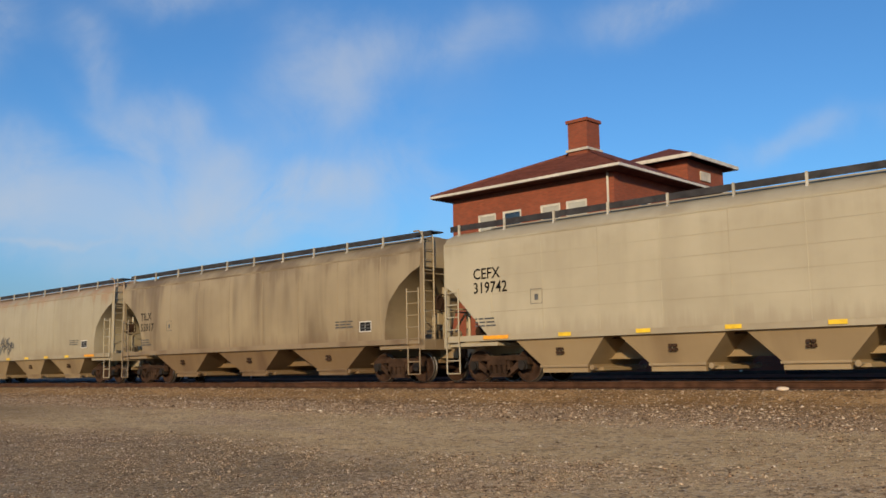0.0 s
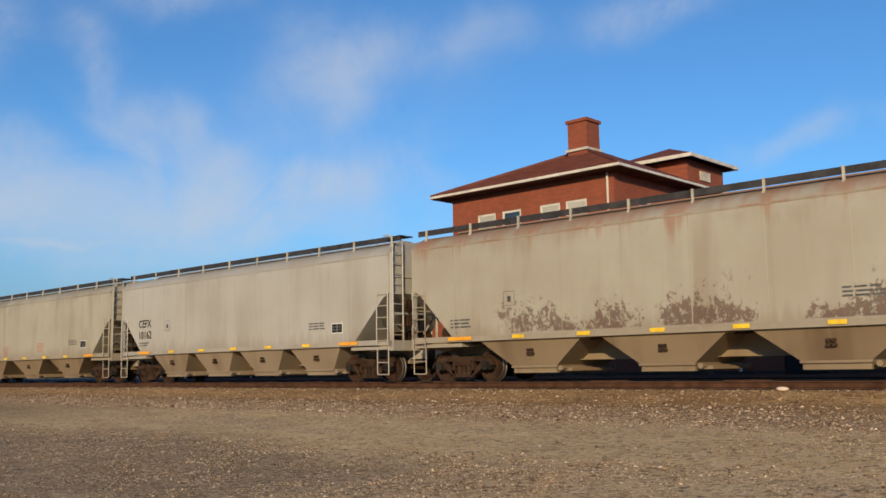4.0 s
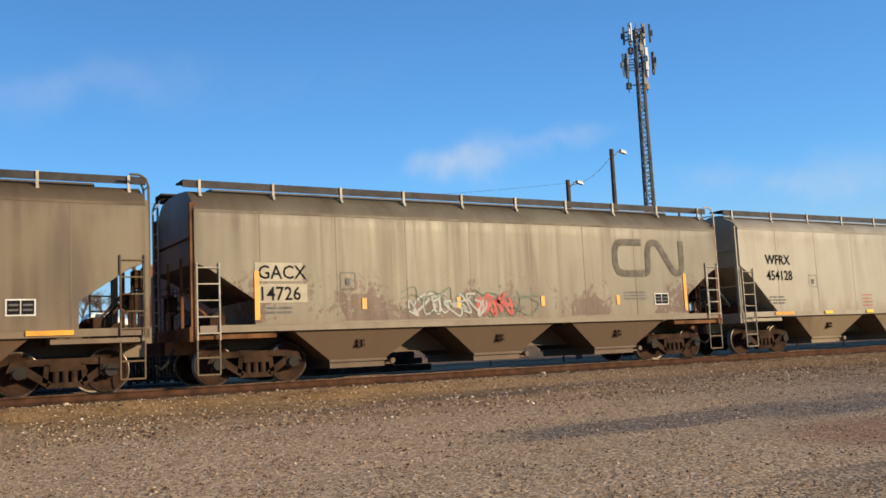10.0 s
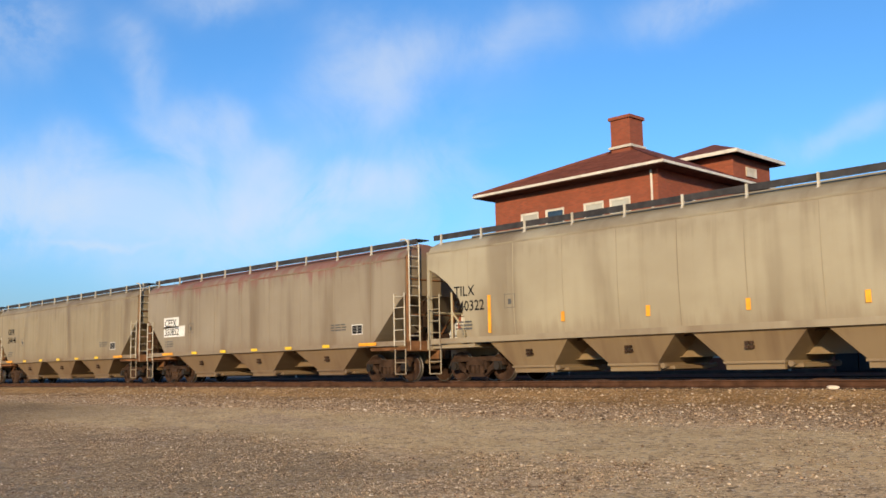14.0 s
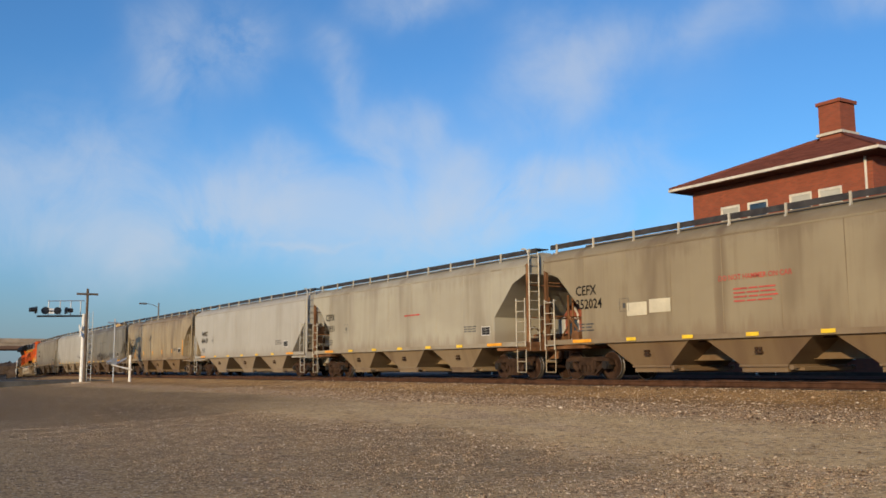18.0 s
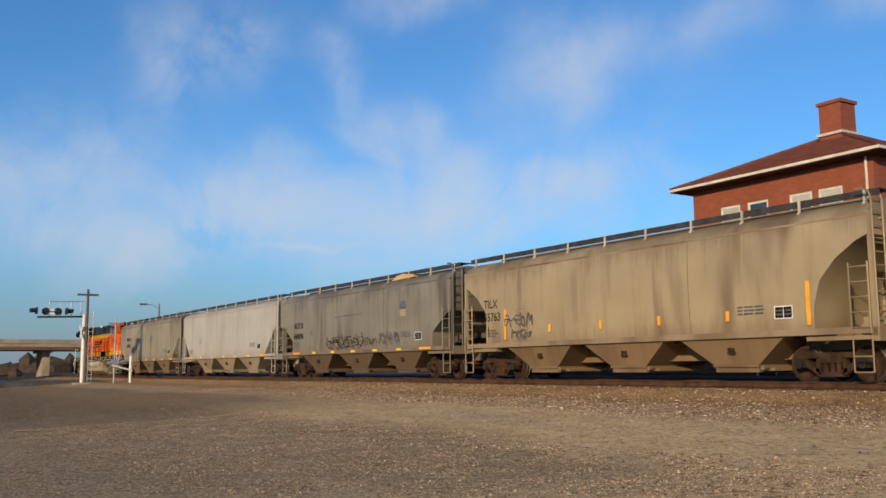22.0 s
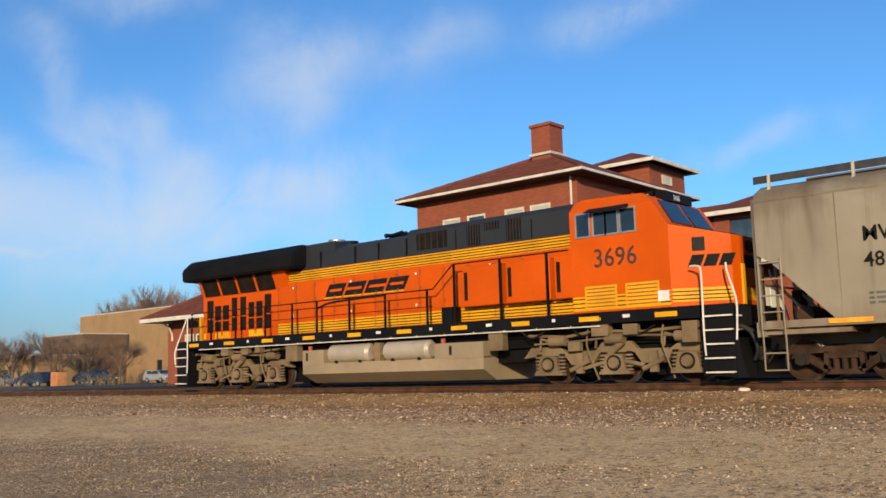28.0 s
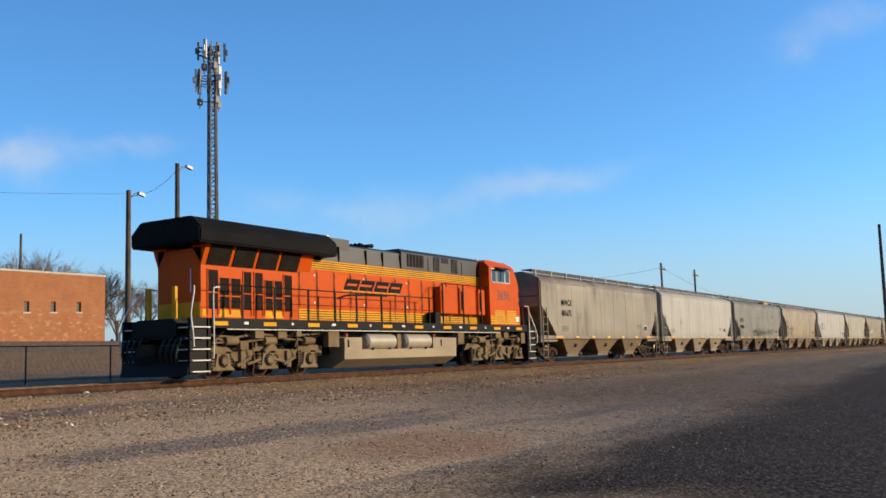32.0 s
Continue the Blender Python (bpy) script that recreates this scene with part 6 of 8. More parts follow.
# stencils: metres from the body's rear end, heights of the two lines
MARKS_AT = {"319742": (1.1, 2.91, 2.51), "849447": (1.16, 2.6, 2.11), "10162": (1.44, 2.3, 1.83), "454128": (1.19, 2.84, 2.33), "14726": (1.42, 2.35, 1.86),
            "454899": (2.5, 2.68, 2.2), "63655": (1.6, 2.46, 2.0), "540322": (1.15, 2.56, 2.11), "350852": (1.6, 2.44, 2.05), "354146": (1.53, 2.81, 2.33),
            "352024": (1.64, 2.72, 2.28), "70931": (1.5, 2.75, 2.21), "55763": (1.28, 2.61, 2.13), "848896": (1.5, 2.54, 1.99), "481675": (2.25, 2.86, 2.32), "90126": (2.07, 2.6, 2.0)}


def hopper_car(spec):
    (spacing, style, crease, paint, roof_paint, under, bays, marks, number, tape, label) = spec
    length = spacing - 1.05
    half = length / 2
    car = thing("hopper_car", label, "freight car", "covered hopper cars of the train")
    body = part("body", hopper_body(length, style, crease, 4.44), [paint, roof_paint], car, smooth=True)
    sy = -side_y(style, 2.0)
    # side sills
    for s in (-1, 1):
        bm = B()
        box(bm, -half + 0.1, half - 0.1, s * (HALF_W - 0.11) - 0.1, s * (HALF_W - 0.11) + 0.13, 1.16, 1.32)
        part("side_sill", bm, paint, car)
    # vertical panel seams
    lift = 0.006
    zs = [1.34 + (crease - 1.38) * i / 5 for i in range(6)]
    inner = CUTS[style][-1][0]
    n = max(5, round((length - 2 * inner) / (1.75 if bays == 4 else 2.05)))
    for s in (-1, 1):
        bm = B()
        rows = [[bm.verts.new((x, s * (side_y(style, z) + d), z)) for x, d in ((-0.011, -0.01), (-0.011, lift), (0.011, lift), (0.011, -0.01))] for z in zs]
        for a, b in zip(rows, rows[1:]):
            for i in range(3):
                bm.faces.new((a[i], a[i + 1], b[i + 1], b[i]))
        seam = mesh_of("panel_seam", bm, paint)
        for i in range(n + 1):
            x = -half + inner + 0.15 + (length - 2 * inner - 0.3) * i / n
            part("panel_seam", seam, None, car, at=pose(x, 0, 0))
    bm = B()
    for s in (-1, 1):
        y = s * (side_y(style, crease) + 0.012)
        box(bm, -half, half, min(y, y - s * 0.06), max(y, y - s * 0.06), crease - 0.03, crease + 0.02)
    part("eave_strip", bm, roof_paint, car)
    # hoppers
    span = length - 2 * inner - 1.3
    top, bottom, depth = span / bays / 2 * 0.95, min(0.72, span / bays / 2 * 0.46), 0.42
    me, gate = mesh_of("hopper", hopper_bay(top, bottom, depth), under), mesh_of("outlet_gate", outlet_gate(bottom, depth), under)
    bm = B()
    for k in range(4):
        box(bm, -0.1 + 0.12 * (k % 2), -0.02 + 0.12 * (k % 2), -1.45, -1.3, 0.74 + 0.1 * (k // 2), 0.81 + 0.1 * (k // 2))
    lugs = mesh_of("vibrator_bracket", bm, M["steel_rust"])
    for i in range(bays):
        x = -span / 2 + span * (i + 0.5) / bays
        h = part("hopper", me, None, car, at=pose(x, 0, 0))
        part("outlet_gate", gate, None, h)
        part("vibrator_bracket", lugs, None, h)
    bm = B()
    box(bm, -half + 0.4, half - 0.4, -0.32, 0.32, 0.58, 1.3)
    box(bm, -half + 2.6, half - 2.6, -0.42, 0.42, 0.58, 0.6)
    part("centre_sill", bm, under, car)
    bm = B()
    tube(bm, (-half + 1, -1.0, 1.12), (half - 1, -1.0, 1.12), 0.025, 6)
    part("brake_pipe", bm, M["steel_rust"], car)
    # roof hatch, running boards and their brackets
    bm = B()
    prism(bm, [(-0.42, 4.42), (0.42, 4.42), (0.38, 4.58), (0.2, 4.62), (-0.2, 4.62), (-0.38, 4.58)], "x", -half + 0.8, half - 0.8)
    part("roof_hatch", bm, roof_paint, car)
    for s in (-1, 1):
        bm = B()
        box(bm, -half - 0.12, half + 0.12, min(s * 0.62, s * 1.18), max(s * 0.62, s * 1.18), 4.585, 4.62)
        box(bm, -half - 0.12, half + 0.12, s * 1.18 - 0.015, s * 1.18 + 0.015, 4.45, 4.62)
        part("running_board", bm, M["grating"], car, "dark steel grating walkway")
    n = round(length / 1.85)
    for s in (-1, 1):
        bm = B()
        box(bm, -0.03, 0.03, min(s * 1.19, s * 1.235), max(s * 1.19, s * 1.235), 4.3, 4.635)
        prism(bm, [(s * 1.19, 4.36), (s * 1.235, 4.36), (s * 1.3, 4.24), (s * 1.25, 4.24)], "x", -0.03, 0.03)
        bracket = mesh_of("board_bracket", bm, M["bracket"])
        for i in range(n + 1):
            part("board_bracket", bracket, None, car, at=pose(-half + 0.25 + (length - 0.5) * i / n, 0, 0))
    # ends
    ends = M["end_rust"] if number in ("350852", "354146", "352024", "70931", "14726") else paint
    pale = M["bracket"] if ends is M["end_rust"] else paint
    for s in (1, -1):
        turn = 0 if s > 0 else 180
        at = pose(s * (half + 0.02), 0, 0, 0, 0, turn)
        part("end_platform", end_mesh("platform", ends), None, car, at=at)
        part("end_frame", end_mesh("end_frame", ends), None, car, at=at)
        part("coupler", end_mesh("coupler", M["steel_rust"]), None, car, at=at)
        part("air_hose", end_mesh("air_hose", M["hose"]), None, car, at=at)
        part("brake_cylinder", end_mesh("brake_cylinder", M["steel_rust"] if style in ("tri", "cut") else ends), None, car, at=at)
        for y in (-1, 1):
            near = y * s < 0
            if near:
                part("ladder", end_mesh("end_ladder", pale), None, car, at=pose(s * (half + 0.1), y * 1.3, 0, 0, 0, turn))
            part("short_ladder", end_mesh("short_ladder", pale), None, car, at=pose(s * (half - 0.28), y * 1.63, 0.1 if near else -0.05))
            part("step", end_mesh("step", paint), None, car, at=pose(s * (half - 0.28), y * 1.6, 0))
    part("brake_wheel", end_mesh("brake_wheel", M["steel_rust"]), None, car, at=pose(half + 0.02, 0, 0))
    for x in (-spacing / 2 + 2.05, spacing / 2 - 2.05):
        add_truck(car, x)
    # stencils on the side that faces the lot
    y = sy - 0.016
    dx, z1, z2 = MARKS_AT.get(number, (1.5, 2.6, 2.15))
    mx = -half + dx
    if marks:
        lettering(car, marks, 0.44, mx, y, z1, M["decal_black"], 0.005, 0.95, "black reporting mark")
    if number:
        # the dirtiest car's number has almost gone
        faded = number == "90126"
        lettering(car, number, 0.44, mx, y, z2, M["decal_faded" if faded else "decal_black"], 0.005, 0.95, "faded car number" if faded else "black car number")
    bars(car, mx + 0.05, min(1.76, z2 - 0.2), 3 if z2 > 1.95 else 2, y, M["decal_grey"], 0.045, (0.1, 0.2, 0.34), 0.1)
    bars(car, half - 3.9, 1.95, 3, y, M["decal_grey"], 0.04, (0.2, 0.3, 0.25), 0.09)
    bm = B()
    for a in ((-0.2, -0.188), (0.188, 0.2)):
        plate(bm, mx + 2.25 + a[0], mx + 2.25 + a[1], 2.1, 2.5, y, 0.002)
    for a in ((2.1, 2.112), (2.488, 2.5)):
        plate(bm, mx + 2.07, mx + 2.43, a[0], a[1], y, 0.002)
    plate(bm, mx + 2.19, mx + 2.31, 2.2, 2.36, y, 0.002)
    part("inspection_stencil", bm, M["decal_grey"], car)
    bm = B()
    plate(bm, half - 2.72, half - 2.16, 1.6, 1.94, y, 0.003)
    lab = part("consolidated_stencil", bm, M["decal_white"], car, "small white-edged data panel")
    for i in range(2):
        bm = B()
        plate(bm, half - 2.69 + 0.26 * i, half - 2.45 + 0.26 * i, 1.63, 1.91, y - 0.003, 0.003)
        part("data_block", bm, M["decal_black"], lab)
        bm = B()
        for k in range(2):
            plate(bm, half - 2.66 + 0.26 * i, half - 2.48 + 0.26 * i, 1.7 + 0.1 * k, 1.74 + 0.1 * k, y - 0.006, 0.002)
        part("data_bar", bm, M["decal_grey"], lab)
    if tape == "strip":
        for i in range(7):
            f = i / 6
            w = 0.45 if i in (0, 6) else 0.2
            bm = B()
            x = -half + 1.9 + (length - 3.8) * f
            box(bm, x - w, x + w, -HALF_W - 0.03, -HALF_W - 0.022, 1.2, 1.3)
            part("reflector", bm, M["orange_tape"] if i in (0, 6) else M["yellow_tape"], car)
    elif tape == "upright":
        lead = 1.0 if style == "round" else 0.05
        for i in range(6):
            f = i / 5
            h = 0.55 if i in (0, 5) else 0.26
            bm = B()
            x = -half + inner + lead + (length - 2 * inner - lead - 0.1) * f
            box(bm, x - 0.06, x + 0.06, y - 0.005, y, 1.62 - (0 if h < 0.5 else 0.2), 1.62 + h * 2 - (0.25 if h < 0.5 else 0.2))
            part("reflector", bm, M["orange_tape"], car)
    return car


M["end_rust"] = simple("end_rust", (0.20, 0.095, 0.045), 0.8, 0, 0.35, 2.5, 0.2)
M["bracket"] = simple("bracket_steel", (0.50, 0.45, 0.36), 0.6, 0.1, 0.2, 4)

# ---- train: paints and consist ----
TAN, CREAM, WHITE_G, GREY_T = (0.50, 0.42, 0.28), (0.60, 0.54, 0.40), (0.63, 0.61, 0.54), (0.46, 0.42, 0.33)


def paints(base, grime, streak, rust, top=0.0, top_color=(0.16, 0.06, 0.035), gloss=0.45, seed=0.0, gain=1.0, under=1.0):
    base, grime = (base[0] * 0.59 * gain, base[1] * 0.57 * gain, base[2] * 0.535 * gain), (grime[0] * 0.62, grime[1] * 0.58, grime[2] * 0.52)
    a = car_paint("car_side", base, grime, streak, rust, top, top_color, gloss, seed)
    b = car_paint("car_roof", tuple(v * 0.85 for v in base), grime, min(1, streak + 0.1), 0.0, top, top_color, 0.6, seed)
    # hopper paint: brown grime, and shade below the body put into its colour
    c = car_paint("car_under_shaded", tuple(v * (0.92 - 0.4 * streak) * k * under for v, k in zip(base, (1.0, 0.86, 0.68))), (0.065, 0.034, 0.017), min(1, streak * 0.8 + 0.2), 0.0, gloss=0.6, seed=seed)
    return a, b, c


GR2, GR3 = (0.21, 0.15, 0.09), (0.30, 0.24, 0.16)
P = {
    "clean": paints((0.63, 0.57, 0.43), GR3, 0.22, 0.0, seed=1, gain=1.25),
    "brown": paints((0.54, 0.44, 0.285), (0.16, 0.105, 0.06), 0.72, 0.0, seed=2, gain=1.08),
    "cream": paints(CREAM, GR3, 0.25, 0.0, 0.4, (0.36, 0.16, 0.06), seed=3, gain=1.15),
    "rusty": paints((0.60, 0.57, 0.48), (0.34, 0.24, 0.15), 0.4, 0.15, 0.6, (0.28, 0.115, 0.05), seed=4, gain=1.08),
    "white": paints((0.63, 0.62, 0.585), (0.40, 0.36, 0.29), 0.34, 0.0, seed=5, gain=1.1),
    "wfrx": paints((0.60, 0.565, 0.46), (0.30, 0.25, 0.18), 0.55, 0.0, seed=6, gain=1.1),
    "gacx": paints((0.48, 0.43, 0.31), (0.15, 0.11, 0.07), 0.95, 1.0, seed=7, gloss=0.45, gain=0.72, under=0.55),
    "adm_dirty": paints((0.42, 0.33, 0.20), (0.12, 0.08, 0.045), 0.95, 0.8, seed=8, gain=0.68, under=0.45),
    "shpx": paints((0.50, 0.48, 0.41), GR2, 0.45, 0.0, seed=9, gain=0.67),
    "admx": paints((0.60, 0.515, 0.35), GR2, 0.4, 0.0, seed=10, gain=0.88),
    "tilx": paints((0.58, 0.52, 0.38), GR2, 0.5, 0.0, seed=11, gain=1.05),
    "redtop": paints((0.48, 0.41, 0.31), GR2, 0.55, 0.0, 0.75, (0.20, 0.07, 0.05), seed=12, gain=0.96),
    "tan2": paints(TAN, GR2, 0.7, 0.0, seed=13, gain=0.95),
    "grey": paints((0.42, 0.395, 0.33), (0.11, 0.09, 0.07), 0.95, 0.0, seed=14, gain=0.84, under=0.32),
    "greytan": paints((0.48, 0.43, 0.33), (0.16, 0.11, 0.07), 0.9, 0.0, seed=15, gain=1.0),
}
# joints between the cars at the start, from the head of the train to its tail
JOINTS = [38.2, 18.9, -0.2, -19.1, -38.06, -56.01, -73.7, -91.36, -109.62, -126.93, -146.85, -165.71, -187.28, -206.18, -224.63, -243.3, -261.68, -280.46, -299.65, -317.7, -335.53, -353.41, -371.4]
CONSIST = [
    ("tri", 3.98, "white", 3, "", "", "strip", "pale grey covered hopper car with a clean side"),
    ("round", 3.98, "brown", 3, "", "", "strip", "brown-streaked covered hopper car with rounded sides"),
    ("tri", 4.0, "clean", 4, "CEFX", "319742", "strip", "clean cream covered hopper car with orange reflectors"),
    ("round", 3.98, "brown", 3, "TILX", "55917", "none", "brown-streaked tan covered hopper car with rounded sides"),
    ("round", 3.98, "cream", 3, "NDYX", "849447", "strip", "cream covered hopper car with black graffiti strokes"),
    ("tri", 3.98, "rusty", 3, "", "", "strip", "grey covered hopper car with a rust-stained roof edge"),
    ("tri", 3.98, "white", 4, "CEFX", "10162", "strip", "pale grey covered hopper car with black stencils"),
    ("tri", 3.98, "wfrx", 3, "WFRX", "454128", "strip", "cream covered hopper car with grey dirt streaks"),
    ("cut", 3.87, "gacx", 3, "GACX", "14726", "upright", "tan covered hopper car with rust scabs and a dark emblem"),
    ("cut", 3.95, "adm_dirty", 4, "", "90126", "strip", "dirty brown covered hopper car with a blue diamond emblem"),
    ("step", 3.98, "shpx", 3, "", "454899", "strip", "grey-cream covered hopper car with red stencils"),
    ("cut", 4.07, "admx", 4, "ADMX", "63655", "upright", "long cream covered hopper car with white graffiti and a blue emblem"),
    ("round", 4.0, "tilx", 4, "TILX", "540322", "upright", "cream covered hopper car with upright orange reflectors"),
    ("tri", 3.98, "redtop", 3, "CEFX", "350852", "strip", "dull tan covered hopper car with a red-brown roof"),
    ("tri", 3.98, "tan2", 3, "CEFX", "354146", "strip", "tan covered hopper car with faded stencils"),
    ("high", 3.98, "tan2", 3, "CEFX", "352024", "strip", "cream covered hopper car with dusty rounded sides"),
    ("high", 3.98, "wfrx", 3, "CEFX", "70931", "strip", "cream covered hopper car with rusty end bracing"),
    ("tri", 3.98, "white", 3, "WFRX", "454169", "strip", "nearly white covered hopper car"),
    ("round", 3.98, "brown", 3, "TILX", "55763", "upright", "brown-streaked tan covered hopper car with black graffiti"),
    ("cut", 3.98, "grey", 3, "NDYX", "848896", "strip", "grey weathered covered hopper car with black outline graffiti"),
    ("tri", 3.98, "white", 3, "", "", "strip", "white covered hopper car with small dark stencils"),
    ("tri", 3.98, "greytan", 3, "MWCX", "481675", "strip", "grey-tan covered hopper car coupled to the locomotive"),
]
TRAIN = []
for (style, crease, paint_key, bays, marks, number, tape, label), a, b in zip(CONSIST, JOINTS, JOINTS[1:]):
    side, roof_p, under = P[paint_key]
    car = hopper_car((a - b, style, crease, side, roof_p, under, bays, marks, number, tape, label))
    TRAIN.append((car, (a + b) / 2))


def quad_plate(car, name, x0, x1, z0, z1, y, mat, label=""):
    bm = B()
    plate(bm, x0, x1, z0, z1, y, 0.003)
    return part(name, bm, mat, car, label)


def add_markings():
    by = {c[5]: t[0] for c, t in zip(CONSIST, TRAIN)}
    half = {c[5]: (a - b - 1.05) / 2 for c, a, b in zip(CONSIST, JOINTS, JOINTS[1:])}
    blue = simple("emblem_blue", (0.045, 0.06, 0.22), 0.5, 0, 0.15, 3)
    green = simple("emblem_green", (0.12, 0.35, 0.16), 0.5, 0, 0.15, 3)
    leaf = simple("emblem_cream", (0.62, 0.60, 0.50), 0.5, 0, 0.12, 3)
    # faded looping emblem
    c = by["14726"]
    h = half["14726"]
    y = -HALF_W - 0.014
    bm = B()
    e = -h + 12.03
    ribbon(bm, flowing([(e + 1.12, 3.42), (e + 0.45, 3.42), (e + 0.2, 3.37), (e + 0.1, 3.15), (e + 0.1, 2.8), (e + 0.2, 2.58), (e + 0.45, 2.52), (e + 1.15, 2.52)], 4), 0.2, y)
    ribbon(bm, flowing([(e + 1.2, 2.52), (e + 1.34, 2.62), (e + 1.36, 3.15), (e + 1.46, 3.38), (e + 1.66, 3.42), (e + 1.86, 3.28), (e + 2.3, 2.66), (e + 2.48, 2.54), (e + 2.66, 2.6), (e + 2.72, 2.8), (e + 2.72, 3.5)], 4), 0.2, y - 0.002)
    part("emblem", bm, M["decal_faded"], c, "faded dark looping emblem")
    for a, b, d, f in ((-0.06, 1.1, 2.29, 2.72), (-0.06, 1.2, 1.8, 2.23)):
        quad_plate(c, "stencil_patch", -h + 1.42 + a, -h + 1.42 + b, d, f, y + 0.004, simple("patch_cream", (0.42, 0.37, 0.27), 0.6, 0, 0.15, 3), "pale repainted patch")
    scribble(c, -h + 5.3, -h + 7.6, 1.34, 2.05, y, simple("spray_grey", (0.42, 0.42, 0.38), 0.6, 0, 0.2, 4), 0.06, 10, 5, "pale grey graffiti strokes")
    scribble(c, -h + 7.3, -h + 8.4, 1.34, 2.0, y - 0.002, M["decal_red"], 0.12, 5, 6, "red graffiti strokes")
    scribble(c, -h + 5.1, -h + 9.3, 1.36, 2.15, y - 0.001, simple("spray_green", (0.10, 0.14, 0.09), 0.6, 0, 0.2, 4), 0.03, 7, 9, "dark green graffiti outlines")
    # diamond emblems with a leaf
    for num, ex, ez, r in (("63655", -half["63655"] + 10.18, 3.35, 0.62), ("90126", -half["90126"] + 9.6, 2.82, 0.66)):
        c = by[num]
        yy = -side_y("round" if num == "63655" else "cut", 3.2) - 0.014
        bm = B()
        bm.faces.new([bm.verts.new((ex + p, yy, ez + q)) for p, q in ((-r, 0.05), (-0.05, r * 0.93), (r, 0.0), (0.05, -r * 0.93))])
        em = part("emblem", bm, blue, c, "blue diamond emblem")
        for k, mat, s in ((0.003, green, 1.0), (0.006, leaf, 0.9)):
            bm = B()
            pts = flowing([(0.22, 0.46), (-0.12, 0.32), (-0.4, 0.0), (-0.44, -0.3), (-0.26, -0.5), (0.0, -0.52), (0.2, -0.3), (0.27, 0.05), (0.22, 0.46)], 4)[:-1]
            bm.faces.new([bm.verts.new((ex + p * s, yy - k, ez + q * s)) for p, q in pts])
            part("leaf", bm, mat, em)
        bm = B()
        ribbon(bm, [(ex - 0.2, ez - 0.4), (ex - 0.05, ez - 0.05), (ex + 0.12, ez + 0.2)], 0.03, yy - 0.009)
        part("leaf_vein", bm, green, em)
        bm = B()
        a, z = ex - 0.66, ez - 1.06
        ribbon(bm, [(a, z), (a + 0.2, z + 0.36), (a + 0.4, z)], 0.06, yy)
        ribbon(bm, [(a + 0.52, z), (a + 0.52, z + 0.36), (a + 0.8, z + 0.36), (a + 0.8, z), (a + 0.52, z)], 0.05, yy)
        ribbon(bm, [(a + 0.92, z), (a + 0.98, z + 0.36), (a + 1.12, z + 0.06), (a + 1.26, z + 0.36), (a + 1.32, z)], 0.05, yy)
        part("emblem_bars", bm, M["decal_black"] if num == "63655" else M["decal_white"], em)
    c = by["63655"]
    yy = -side_y("round", 2.3) - 0.016
    gx = -half["63655"] + 5.0
    white = simple("spray_white", (0.56, 0.51, 0.41), 0.5, 0, 0.2, 2)
    bm = B()
    r = random.Random(4)
    rim = []
    for k in range(40):
        a = 2 * math.pi * k / 40
        spike = 1.0 + (0.22 if k % 4 == 0 else 0.0) + r.uniform(-0.06, 0.06)
        rim.append((gx + 1.35 + 1.45 * math.cos(a) * spike, 2.3 + 0.88 * math.sin(a) * spike))
    bm.faces.new([bm.verts.new((p, yy - 0.004, max(1.36, q))) for p, q in rim])
    part("graffiti", bm, white, c, "white graffiti patch with spiky outline")
    scribble(c, gx + 0.1, gx + 2.7, 1.6, 3.0, yy - 0.008, simple("spray_brown", (0.32, 0.26, 0.18), 0.6, 0, 0.2, 4), 0.045, 6, 14, "thin brown graffiti outlines")
    scribble(c, -half["63655"] + 15.0, -half["63655"] + 16.2, 1.5, 2.25, yy, M["decal_grey"], 0.03, 6, 18, "thin black tag")
    # other graffiti
    scribble(by["849447"], -half["849447"] + 3.75, -half["849447"] + 4.75, 1.47, 2.3, yy, M["decal_grey"], 0.05, 5, 21, "black graffiti strokes")
    scribble(by["849447"], -half["849447"] + 5.2, -half["849447"] + 6.8, 1.45, 2.45, yy, M["decal_grey"], 0.06, 5, 22, "black graffiti strokes")
    scribble(by["55763"], -half["55763"] + 2.6, -half["55763"] + 4.2, 1.85, 2.35, yy, M["decal_grey"], 0.06, 5, 31, "black graffiti strokes")
    scribble(by["55763"], -half["55763"] + 3.0, -half["55763"] + 4.1, 1.45, 1.8, yy, M["decal_grey"], 0.05, 4, 32, "black graffiti strokes")
    scribble(by["848896"], -half["848896"] + 5.6, -half["848896"] + 9.4, 1.36, 2.1, -HALF_W - 0.018, M["decal_black"], 0.042, 6, 41, "black outline graffiti")
    scribble(by["848896"], -half["848896"] + 5.5, -half["848896"] + 9.5, 1.36, 2.05, -HALF_W - 0.024, M["decal_black"], 0.024, 8, 44, "thin black outline graffiti")
    scribble(by["848896"], -half["848896"] + 9.5, -half["848896"] + 10.7, 1.45, 1.85, -HALF_W - 0.018, M["decal_black"], 0.025, 6, 45, "thin black tag")
    scribble(by["848896"], -half["848896"] + 10.9, -half["848896"] + 12.8, 1.45, 2.15, -HALF_W - 0.018, M["decal_grey"], 0.04, 9, 42, "black outline graffiti")
    # plates and red stencils
    for num, st in (("849447", "round"), ("350852", "tri")):
        c = by[num]
        q = -side_y(st, 2.0) - 0.012
        dx, z1, z2 = MARKS_AT[num]
        a = -half[num] + dx
        dark = num == "849447"
        for zz, w in ((z1, 1.22), (z2, 1.75)):
            quad_plate(c, "stencil_patch", a - 0.08, a + w, zz - 0.07, zz + 0.39, q, M["decal_black"] if dark else M["decal_white"], "repainted data patch")
